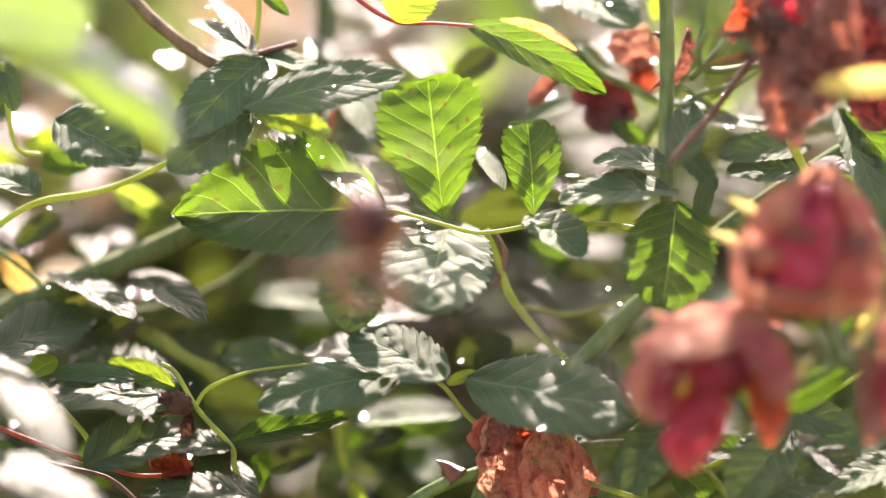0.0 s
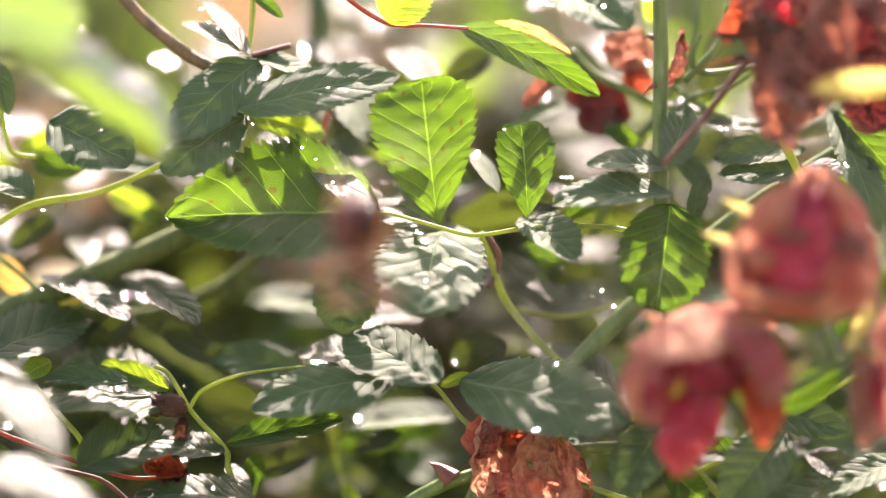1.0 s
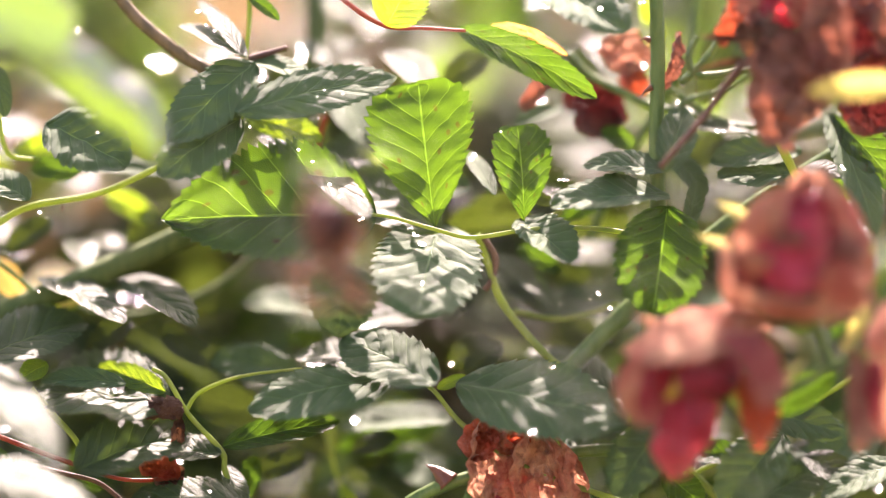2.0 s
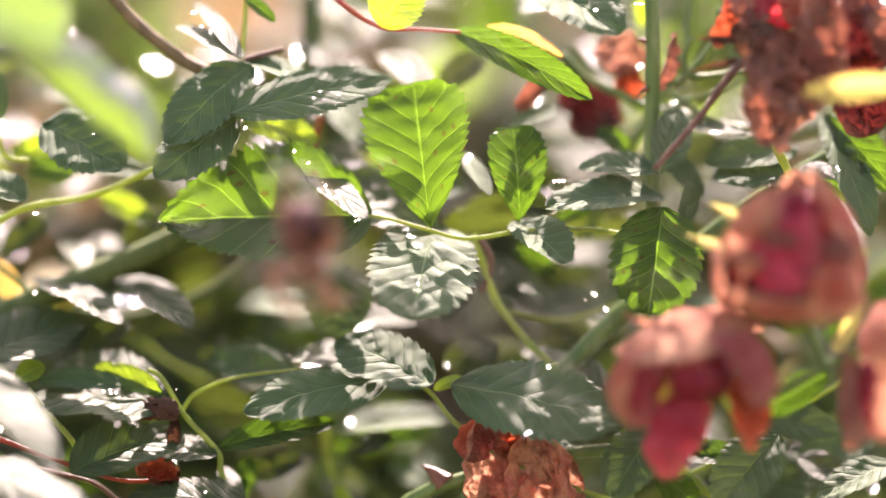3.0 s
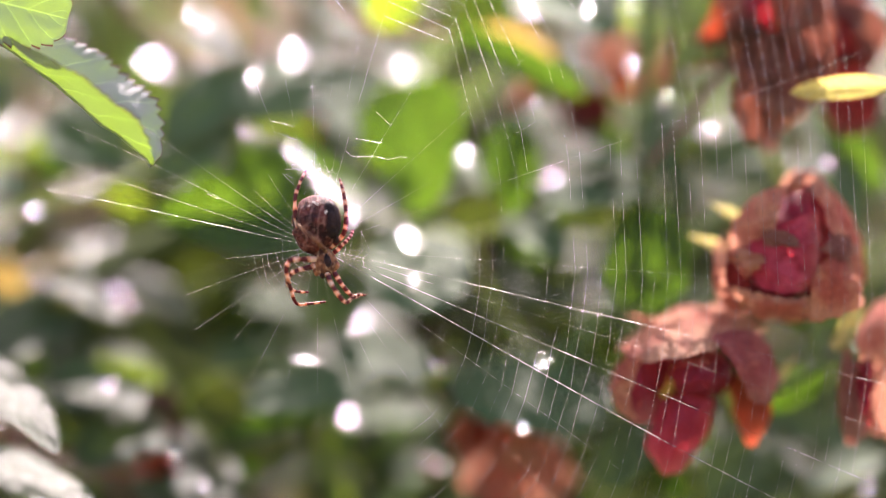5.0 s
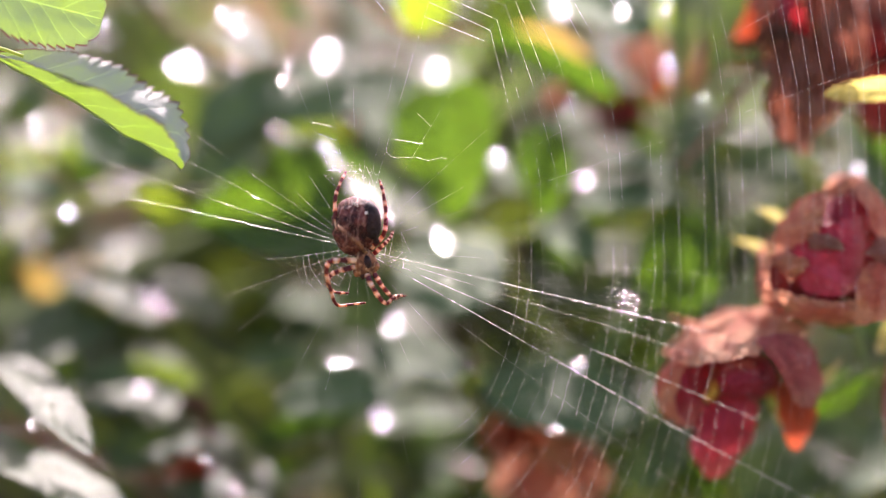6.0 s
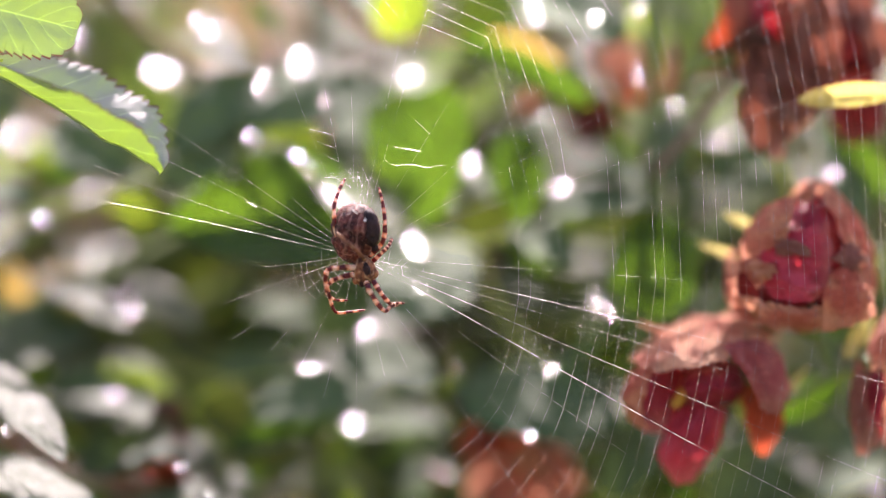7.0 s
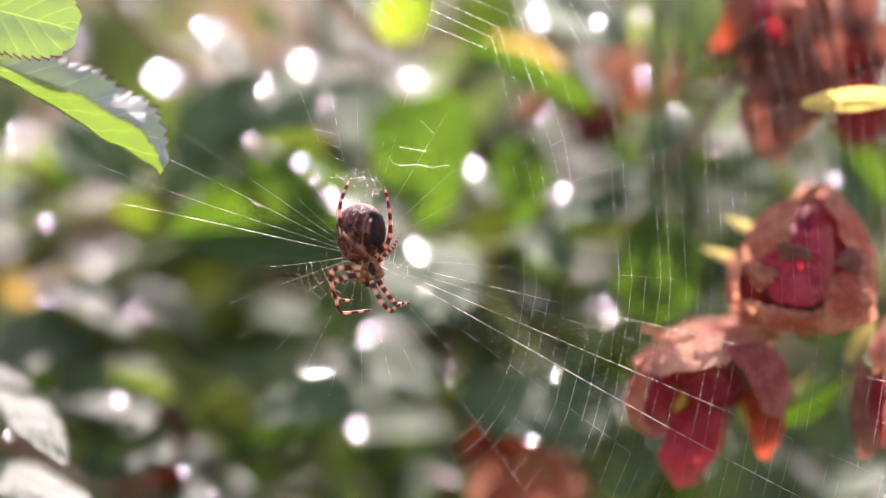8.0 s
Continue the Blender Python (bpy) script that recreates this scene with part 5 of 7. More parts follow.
leaf(rose_low, DRY, (19.3, 44.9, -31.2), (22.9, 41.1, -39.2), 5.8, 10, -30, wave=0.1, kind="petal", name="petal")
leaf(rose_low, TWIG, (10.4, 40.0, -26.7), (12.6, 40.0, -28.9), 1.2, 0, 0, kind="sepal", name="sepal")
leaf(rose_low, TWIG, (17.1, 40.0, -27.1), (19.3, 40.0, -31.2), 1.3, 0, 0, kind="sepal", name="sepal")
rose_high = empty("wilted_rose", mm((49.7, 28.0, 31.5)), "large withered rose with brown and crimson crumpled petals", "flower", "withered roses")
stem(rose_high, WOOD, [(53.4, 30.0, 34.7), (48.0, 30.0, 29.7), (44.4, 30.0, 25.3), (41.2, 30.0, 20.8), (34.5, 30.0, 13.1)], 0.71, 0.49, name="stalk")
leaf(rose_high, TAN, (51.0, 26.6, 32.8), (52.8, 25.4, 17.1), 9.0, 5, 8, curl=0.7, wave=0.12, kind="petal", name="petal")
leaf(rose_high, TAN, (56.0, 26.0, 34.6), (58.1, 24.0, 22.0), 11.6, 8, -6, curl=0.6, wave=0.12, kind="petal", name="petal")
leaf(rose_high, DRY, (58.8, 29.4, 32.9), (54.2, 26.6, 19.4), 8.1, 8, 10, wave=0.12, kind="petal", name="petal")
leaf(rose_high, TAN, (62.2, 24.0, 42.6), (62.2, 24.0, 26.5), 8.7, 0, -35, wave=0.1, kind="petal", name="petal")
leaf(rose_high, RUST, (47.1, 31.1, 41.9), (44.0, 28.9, 32.9), 4.3, 0, 35, wave=0.12, kind="petal", name="petal")
leaf(rose_high, TAN, (49.7, 27.5, 34.6), (48.0, 28.5, 43.6), 7.7, 10, 20, wave=0.12, kind="petal", name="petal")
leaf(rose_high, DRY, (57.8, 26.4, 34.6), (59.6, 27.6, 43.6), 10.0, 10, -10, wave=0.12, kind="petal", name="petal")
shell(rose_high, CRIMSON, (53.8, 30.0, 39.2), (4.5, 4.0, 4.6), (-170, 170), (-60, 80), crumple=0.14)
shell(rose_high, HUSK, (51.1, 30.0, 33.8), (4.5, 3.5, 3.6), (-120, 120), (-60, 60), crumple=0.18, label="dark shrivelled heart")
leaf(rose_high, HUSK, (47.0, 28.0, 33.3), (40.3, 28.0, 33.8), 1.4, 0, 0, kind="sepal", name="sepal")
leaf(rose_high, HUSK, (47.9, 28.0, 30.2), (39.4, 28.0, 28.4), 1.3, 0, 0, kind="sepal", name="sepal")
rose_corner = empty("wilted_rose", mm((66.9, 32.0, 32.0)), "crimson rose withering behind a yellow leaf", "flower", "withered roses")
shell(rose_corner, WINE, (66.9, 32.0, 33.8), (5.4, 5.0, 6.7), (-160, 90), (-70, 60), crumple=0.14)
leaf(rose_corner, WINE, (67.9, 34.5, 29.4), (67.4, 33.5, 18.5), 8.9, 5, 0, wave=0.1, kind="petal", name="petal")
leaf(rose_corner, RUST, (65.0, 28.9, 30.2), (70.4, 29.1, 30.6), 4.1, 30, 0, wave=0.12, kind="petal", name="petal")
leaf(rose_corner, TAN, (70.4, 27.4, 30.2), (69.0, 26.6, 38.2), 6.2, 0, 30, wave=0.1, kind="petal", name="petal")
leaf(rose_corner, TAN, (68.6, 29.0, 37.4), (65.1, 31.0, 42.8), 7.3, 20, 0, wave=0.1, kind="petal", name="petal")
leaf(rose_corner, YELLOW, (73.4, 12.1, 26.4), (57.4, 11.9, 25.0), 4.3, 8, 0, fold=(30, 10), wave=0.09, label="yellow leaf glowing in the sun")
husk_brown = empty("wilted_rose", mm((-43.7, 40.0, -24.9)), "dry curled brown petal caught on a stalk", "flower", "withered roses")
shell(husk_brown, HUSK, (-43.7, 40.0, -25.1), (3.2, 2.6, 2.3), (-150, 150), (-40, 75), crumple=0.16)
leaf(husk_brown, HUSK, (-41.0, 40.0, -26.3), (-41.6, 40.0, -30.7), 2.3, 0, 0, wave=0.12, kind="petal", name="petal")
husk_orange = empty("wilted_rose", mm((-44.6, 40.0, -35.2)), "curled orange brown petal caught on a twig", "flower", "withered roses")
leaf(husk_orange, RUST, (-41.0, 38.6, -35.6), (-47.0, 39.4, -33.8), 4.1, 25, 0, wave=0.14, kind="petal", name="petal")
leaf(husk_orange, HUSK, (-40.6, 41.2, -34.8), (-45.0, 39.8, -36.5), 3.7, 20, 10, wave=0.12, kind="petal", name="petal")

# ---------------------------------------------------------------- the spray of three withered roses beside the web
spray = empty("rose_spray", mm((56.7, 19.0, 12.2)), "spray of three withered pink and crimson roses", "flowers")
stem(spray, CANE, [(82.7, 22.0, -24.5), (73.8, 22.0, -18.7), (64.8, 22.0, -17.4), (61.7, 22.0, -17.8), (54.1, 22.0, -21.8), (49.6, 22.0, -19.2), (46.0, 22.0, -13.8)], 0.9, 0.75, name="stalk")
stem(spray, CANE, [(61.4, 22.0, -18.1), (59.9, 22.0, -13.8), (58.5, 22.0, -10.2), (56.7, 22.0, -6.6)], 0.80, 0.98, name="stalk")
upper = linked("flower", tube_mesh("flower", [mm((55.3, 19.0, -8.8)), mm((56.7, 20.0, -10.4)), mm((58.7, 21.0, -11.8))], lambda t: 0.0028 * (1 - 0.6 * t), 14), CANE, spray, "pointed withered rose with crimson heart")
shell(upper, CRIMSON, (55.3, 17.5, -0.2), (6.4, 7.6, 6.9), (-175, 35), (-80, 85), crumple=0.05)
shell(upper, CRIMSON, (55.9, 18.0, -0.0), (6.7, 7.9, 6.7), (15, 190), (-80, 82), crumple=0.05)
shell(upper, CRIMSON, (57.7, 18.5, 3.9), (4.3, 5.8, 6.2), (-170, 170), (-60, 86), crumple=0.06)
sheet(upper, CRIMSON, (((50.8, 10.5, -5.0), (49.3, 10.5, -0.6), (51.1, 11.5, 3.7)), ((55.2, 8.5, -6.5), (55.5, 8.2, -0.6), (55.9, 10.0, 4.8)), ((59.3, 10.5, -5.0), (60.3, 10.5, 0.5), (59.9, 12.5, 6.6))), crumple=0.4, creases=3)
# Two dark linings added behind the bud to block light and darken the hollow.
sheet(upper, WINE, (((45.5, 21.0, -6.7), (50.7, 24.0, -8.5), (60.5, 22.0, -8.9)), ((45.4, 21.0, -1.3), (50.7, 25.0, 0.5), (62.4, 24.0, 0.5)), ((48.1, 20.0, 4.1), (54.7, 22.0, 8.4), (60.9, 21.0, 9.0))), crumple=0.3)
sheet(upper, WINE, (((50.6, 22.0, -4.9), (57.0, 25.0, -5.8), (63.0, 22.0, -4.9)), ((51.1, 22.0, 2.3), (57.5, 26.0, 3.2), (63.4, 22.0, 3.2)), ((54.3, 19.0, 8.6), (57.8, 20.5, 11.4), (61.1, 18.5, 8.6))), crumple=0.3)
sheet(upper, DRY, (((49.8, 25.0, -6.7), (57.1, 30.0, -8.5), (63.3, 25.0, -6.7)), ((50.2, 24.0, 3.2), (57.6, 30.0, 4.1), (64.2, 24.0, 3.2)), ((53.7, 20.0, 9.0), (57.8, 22.0, 12.4), (61.8, 20.0, 8.6))))
sheet(upper, DRY, (((63.3, 26.0, -6.7), (67.1, 18.0, -4.9), (65.1, 11.0, -3.5)), ((63.3, 26.0, 4.1), (65.9, 17.0, 4.1), (61.5, 10.0, 4.5)), ((58.3, 22.0, 12.5), (59.6, 17.0, 12.0), (58.8, 12.0, 10.8))), crumple=0.6, creases=6)
sheet(upper, DRY, (((46.9, 18.0, 0.5), (46.9, 14.0, 4.1), (48.6, 18.0, 6.6)), ((50.8, 9.5, 2.3), (50.7, 9.0, 5.4), (51.5, 13.0, 9.0)), ((52.5, 9.0, 3.9), (53.7, 9.0, 6.7), (54.9, 13.0, 10.1))))
sheet(upper, DRY, (((54.5, 16.0, 8.4), (55.6, 15.0, 10.3), (56.8, 17.0, 11.6)), ((56.0, 14.0, 9.6), (56.9, 13.5, 11.0), (57.8, 16.0, 12.3)), ((57.4, 13.0, 10.3), (58.4, 12.5, 11.4), (59.2, 15.0, 12.0))), crumple=0.6, fine=(24, 24))
sheet(upper, TAN, (((51.2, 8.5, 3.8), (51.2, 7.8, 2.4), (51.4, 8.5, 0.7)), ((54.3, 7.5, 3.5), (54.2, 6.5, 1.9), (54.7, 7.5, 0.7)), ((57.0, 8.0, 1.9), (57.4, 7.8, 1.2), (57.8, 8.5, 0.4))), crumple=0.5, fine=(28, 24))
sheet(upper, DRY, (((45.5, 14.0, -0.4), (46.8, 11.0, -2.2), (48.5, 10.0, -4.4)), ((47.6, 9.0, 1.0), (48.5, 7.0, -1.3), (49.8, 8.5, -3.7)), ((50.9, 8.5, -0.2), (51.8, 8.0, -1.3), (50.5, 8.0, -2.8))), crumple=0.6, fine=(28, 28))
sheet(upper, DRY, (((49.5, 14.0, -8.9), (46.9, 17.0, -8.9), (46.1, 22.0, -7.6)), ((45.9, 11.0, -4.9), (44.4, 16.0, -4.9), (45.2, 22.0, -4.0)), ((47.0, 12.0, 0.5), (44.7, 16.0, 0.5), (46.6, 21.0, 3.6))))
sheet(upper, DRY, (((49.6, 16.0, -10.3), (55.9, 18.0, -11.6), (61.2, 16.0, -10.3)), ((46.8, 11.0, -7.5), (53.9, 9.0, -9.8), (60.1, 10.0, -9.3)), ((45.3, 11.0, -4.9), (52.5, 7.5, -6.6), (58.8, 9.0, -7.2))), creases=7)
sheet(upper, DRY, (((60.3, 9.5, -2.4), (62.8, 10.0, -0.8), (65.1, 13.0, -1.3)), ((59.5, 8.0, -6.2), (63.2, 7.0, -4.9), (66.3, 10.0, -4.9)), ((59.1, 10.0, -10.8), (63.7, 9.0, -9.8), (67.5, 10.0, -7.9))))
sheet(upper, TAN, (((60.9, 10.0, 0.3), (61.7, 10.0, 1.6), (62.9, 11.0, 2.6)), ((62.3, 9.0, -0.8), (63.7, 9.0, 0.5), (64.4, 10.5, 2.0)), ((63.7, 9.5, -1.7), (65.2, 10.0, -1.0), (66.3, 12.0, 0.5))), crumple=0.5, fine=(24, 24))
leaf(upper, PALE, (47.8, 22.0, 5.5), (43.1, 22.0, 7.9), 2.0, 0, 0, kind="sepal", name="sepal")
leaf(upper, PALE, (45.6, 22.0, 0.5), (39.4, 22.0, 2.9), 2.1, 0, 0, kind="sepal", name="sepal")
leaf(upper, TWIG, (64.8, 22.0, 0.5), (68.8, 22.0, 0.1), 1.4, 0, 0, kind="sepal", name="sepal")
lower = linked("flower", tube_mesh("flower", [mm((45.9, 19.0, -13.8)), mm((48.7, 21.0, -17.4)), mm((51.6, 22.0, -20.8))], lambda t: 0.0028 * (1 - 0.5 * t), 14), CANE, spray, "nodding withered rose with hanging crimson petals")
sheet(lower, DRY, (((30.3, 28.0, -15.0), (40.9, 30.0, -10.8), (50.3, 28.0, -13.0)), ((28.8, 18.0, -16.1), (40.3, 20.0, -9.6), (51.7, 20.0, -12.5)), ((31.8, 10.5, -17.4), (40.6, 8.0, -16.8), (46.8, 10.0, -14.1))), crumple=0.65, creases=5.5)
sheet(lower, DRY, (((35.0, 12.0, -14.0), (30.9, 14.0, -15.6), (30.4, 22.0, -14.8)), ((30.5, 10.0, -20.9), (27.5, 14.0, -20.3), (28.6, 22.0, -20.2)), ((31.1, 12.0, -27.2), (28.5, 15.0, -26.1), (29.5, 20.0, -25.1))), crumple=0.6)
sheet(lower, DIMCRIMSON, (((36.9, 17.0, -14.6), (33.6, 13.0, -15.4), (31.2, 11.5, -17.2)), ((37.3, 20.0, -21.0), (33.4, 14.0, -21.0), (30.7, 11.5, -21.8)), ((35.5, 20.0, -26.0), (33.0, 16.0, -27.4), (31.1, 12.5, -27.0))))
# Dark lining added under the dome to stand for the hollow's shade.
sheet(lower, WINE, (((33.6, 26.0, -13.9), (40.9, 29.0, -13.0), (48.9, 26.0, -13.9)), ((33.7, 27.0, -19.3), (40.9, 30.0, -18.4), (48.0, 26.0, -18.4)), ((34.5, 25.0, -24.0), (40.9, 28.0, -23.1), (46.7, 25.0, -22.0))))
shell(lower, DIMCRIMSON, (41.2, 16.5, -19.8), (4.6, 6.0, 3.1), (-110, 110), (-80, 80), crumple=0.06)
shell(lower, DIMCRIMSON, (43.8, 18.5, -19.2), (3.0, 5.0, 3.7), (-90, 150), (-80, 80), crumple=0.06)
sheet(lower, MAUVE, (((43.0, 10.0, -13.8), (46.8, 11.0, -12.7), (50.9, 15.0, -13.4)), ((46.7, 8.0, -17.5), (49.9, 9.0, -17.4), (52.8, 14.0, -17.4)), ((50.1, 10.0, -23.2), (51.4, 10.5, -24.0), (53.3, 14.0, -21.9))))
sheet(lower, CRIMSON, (((37.8, 18.0, -22.8), (40.7, 17.0, -22.8), (43.5, 18.0, -23.3)), ((33.2, 17.5, -28.9), (38.4, 14.5, -28.3), (42.5, 18.5, -28.4)), ((35.1, 18.0, -34.5), (37.1, 17.0, -35.3), (39.4, 18.0, -33.2))), crumple=0.5, creases=4)
sheet(lower, RUST, (((46.3, 20.0, -19.7), (48.3, 18.0, -19.9), (50.3, 18.0, -21.9)), ((47.0, 19.0, -24.6), (49.2, 17.0, -24.6), (52.9, 18.0, -24.8)), ((49.4, 19.0, -29.8), (49.9, 18.5, -30.8), (50.6, 19.0, -29.5))), crumple=0.5, creases=4)
stem(lower, PITH, [(37.8, 16.0, -18.7), (36.6, 16.0, -21.6), (35.3, 16.0, -23.0)], 0.89, 0.63, name="stamens", label="yellow dried stamens", joints=False)
leaf(lower, TWIG, (45.1, 21.0, -20.9), (49.6, 21.0, -30.3), 2.3, 0, 0, kind="sepal", name="sepal")
leaf(lower, DRY, (34.3, 20.0, -11.5), (29.4, 20.0, -9.6), 1.3, 0, 0, kind="sepal", name="sepal")
leaf(lower, PALE, (52.3, 22.0, -22.7), (55.9, 22.0, -21.8), 1.8, 0, 0, kind="sepal", name="sepal")
side = linked("flower", tube_mesh("flower", [mm((64.8, 22.0, -17.4)), mm((69.3, 22.0, -16.5))], lambda t: 0.0022, 14), CANE, spray, "drooping withered rose with curled tan petals")
sheet(side, DRY, (((67.1, 18.0, -12.9), (69.4, 20.0, -8.9), (71.7, 22.0, -7.6)), ((66.6, 15.0, -14.7), (69.7, 14.0, -12.9), (72.8, 15.0, -12.0)), ((67.5, 15.0, -17.0), (70.1, 13.0, -16.0), (73.7, 14.0, -15.6))))
sheet(side, TAN, (((65.3, 17.0, -15.6), (66.1, 16.0, -17.4), (66.8, 17.0, -19.2)), ((64.0, 17.0, -22.8), (64.8, 15.0, -23.2), (66.1, 16.0, -22.8)), ((65.2, 17.0, -28.6), (66.1, 16.0, -30.7), (68.6, 17.0, -27.8))))
sheet(side, DIMCRIMSON, (((66.0, 19.0, -18.3), (68.1, 20.0, -17.4), (70.3, 20.0, -18.3)), ((65.6, 19.0, -23.7), (68.0, 17.0, -22.8), (70.3, 20.0, -23.7)), ((65.8, 18.0, -27.5), (67.6, 18.0, -28.4), (70.3, 20.0, -27.8))))
sheet(side, DRY, (((69.5, 17.0, -16.5), (72.0, 16.0, -15.6), (74.7, 18.0, -17.4)), ((69.4, 15.0, -21.9), (72.3, 13.0, -21.9), (75.5, 16.0, -21.9)), ((68.9, 16.0, -28.6), (71.9, 15.0, -29.7), (75.6, 17.0, -28.2))))
leaf(spray, YELLOW, (63.4, 24.0, -15.5), (67.4, 24.0, -8.0), 2.6, 5, 0, fold=(20, 20), name="leaflet")
leaf(spray, PALE, (53.5, 17.8, -20.9), (57.5, 18.2, -16.0), 2.0, 5, 0, kind="sepal", name="leaflet")
leaf(spray, PALE, (62.9, 19.7, -15.6), (67.0, 20.3, -9.7), 2.3, 5, 0, kind="sepal", name="leaflet")
leaf(spray, PALE, (64.8, 20.9, -10.2), (67.5, 21.1, -7.1), 2.3, 5, 0, kind="sepal", name="leaflet")
leaf(spray, GREEN, (62.3, 28.6, -19.2), (50.6, 27.4, -25.5), 5.4, 10, 0, name="leaflet")

# ---------------------------------------------------------------- the leaf spray that the web hangs from
tip_spray = empty("leaf_spray", mm((-44.1, 1.0, 14.1)), "red-edged rose leaf that holds the web", "leaf")
stem(tip_spray, TWIG, [(-105.3, 0.0, 27.1), (-87.4, 0.0, 33.3), (-74.9, 0.0, 33.3), (-69.1, 0.0, 31.7)], 0.40, 0.27, name="stalk", joints=False)
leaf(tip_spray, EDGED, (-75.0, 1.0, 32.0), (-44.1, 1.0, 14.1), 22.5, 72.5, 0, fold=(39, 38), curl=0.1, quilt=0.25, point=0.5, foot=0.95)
top_spray = empty("leaf_spray", mm((-58.5, -3.0, 34.9)), "bright green young rose leaf with reddish teeth", "leaf")
stem(top_spray, TWIG, [(-105.1, -4.0, 54.6), (-91.7, -4.0, 46.6), (-79.2, -4.0, 41.7)], 0.36, 0.27, name="stalk", joints=False)
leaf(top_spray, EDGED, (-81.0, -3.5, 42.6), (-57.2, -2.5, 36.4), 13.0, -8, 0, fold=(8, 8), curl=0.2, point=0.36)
SUNNY += [mm(p) for p in ((36.1, 18.0, -13.8), (43.2, 18.0, -12.0), (49.5, 18.0, -15.5), (54.0, 18.0, 5.9), (60.2, 18.0, 4.1), (36.1, 18.0, -30.7), (49.5, 18.0, -26.3), (30.7, 18.0, -20.9), (64.7, 18.0, -4.8), (40.6, 18.0, -22.7), (55.7, 18.0, -3.0), (68.2, 18.0, -15.5), (67.4, 18.0, -26.3))]

# ---------------------------------------------------------------- the spider
def spider_skin(name, dark, mid, pale):
    """Spider cuticle: velvety, mottled, with wavy pale lines."""
    m, t = graph(name)
    obj = node(t, "ShaderNodeTexCoord").outputs["Object"]
    big = noise_of(t, obj, 420.0, 5.0, 0.65)
    fine = noise_of(t, obj, 1500.0, 3.0, 0.6)
    col = blend(t, ramp(t, big, 0.36, 0.64), dark, mid)
    wave = node(t, "ShaderNodeTexWave", None, Vector=obj, Scale=160.0, Distortion=9.0, Detail=3.0).outputs[1]
    col = blend(t, calc(t, "MULTIPLY", ramp(t, wave, 0.9, 0.99), 0.3), col, pale)
    col = blend(t, calc(t, "MULTIPLY", ramp(t, fine, 0.57, 0.67), 0.45), col, pale)
    col = blend(t, calc(t, "MULTIPLY", ramp(t, fine, 0.42, 0.3), 0.6), col, tuple(c * 0.4 for c in dark))
    bump = node(t, "ShaderNodeBump", None, Strength=1.0, Distance=0.0004, Height=calc(t, "ADD", calc(t, "MULTIPLY", big, 1.5), fine)).outputs[0]
    skin = node(t, "ShaderNodeBsdfPrincipled", None, Base_Color=col, Roughness=0.55, Normal=bump)
    skin.inputs["Specular IOR Level"].default_value = 0.18
    finish(t, skin.outputs[0])
    return m


def banded(name):
    """Leg skin: amber with dark brown rings."""
    m, t = graph(name)
    uv = node(t, "ShaderNodeUVMap").outputs[0]
    u = node(t, "ShaderNodeSeparateXYZ", None, Vector=uv).outputs[0]
    obj = node(t, "ShaderNodeTexCoord").outputs["Object"]
    wob = calc(t, "MULTIPLY", noise_of(t, obj, 500.0), 5.0)
    ring = calc(t, "SINE", calc(t, "MULTIPLY_ADD", u, 44.0, wob))
    col = blend(t, ramp(t, ring, -0.25, 0.15), (0.68, 0.25, 0.11), (0.09, 0.012, 0.012))
    col = blend(t, ramp(t, ring, -0.45, -0.9), col, (0.9, 0.7, 0.5))
    skin = node(t, "ShaderNodeBsdfPrincipled", None, Base_Color=col, Roughness=0.4)
    back = node(t, "ShaderNodeBsdfTranslucent", None, Color=blend(t, ramp(t, ring, -0.2, 0.2), (0.9, 0.42, 0.2), (0.22, 0.015, 0.015)))
    finish(t, node(t, "ShaderNodeMixShader", None, i0=0.4, i1=skin.outputs[0], i2=back.outputs[0]).outputs[0])
    return m


ABDOMEN = spider_skin("spider_abdomen", (0.02, 0.006, 0.005), (0.14, 0.036, 0.024), (0.45, 0.24, 0.18))
VENTER = spider_skin("spider_belly", (0.012, 0.007, 0.006), (0.03, 0.014, 0.012), (0.05, 0.03, 0.025))
HEAD = spider_skin("spider_head", (0.05, 0.018, 0.01), (0.3, 0.12, 0.05), (0.6, 0.4, 0.22))
CHALK = stem_material("pale_mark", (0.7, 0.62, 0.5), (0.8, 0.75, 0.65), 0.6)
BAND = banded("spider_leg")
BRISTLE = stem_material("bristle", (0.1, 0.05, 0.03), (0.25, 0.15, 0.1), 0.5, (0.6, 0.4, 0.25))

SPIDER_AT = mm((-12.0, -1.0, 4.7))
spider = empty("garden_spider", SPIDER_AT, "brown orb-weaver spider with banded legs, hanging head down", "spider")


def near(p):
    return SPIDER_AT + Vector(p) * 0.001


def lump(name, mat, at, size, tilt, taper=0.0, parent=None, rough=0.02, label="", seed=0, segs=28):
    """A rounded body part: an egg of three radii in millimetres, narrowed towards one end, with a slightly uneven skin."""
    bm = bmesh.new()
    bmesh.ops.create_uvsphere(bm, u_segments=segs, v_segments=segs * 2 // 3, radius=1.0)
    for v in bm.verts:
        d = v.co.copy()
        k = 1 - taper * d.z + rough * noise.noise(d * 3 + Vector((seed, 1, 2))) * 3
        v.co = Vector((d.x * size[0] * k, d.y * size[1] * k, d.z * size[2])) * 0.001
    for face in bm.faces:
        face.smooth = True
    me = bpy.data.meshes.new(name)
    bm.to_mesh(me)
    bm.free()
    return linked(name, me, mat, parent or spider, label, Matrix.Translation(near(at)) @ pose(0, 0, 0, *tilt))


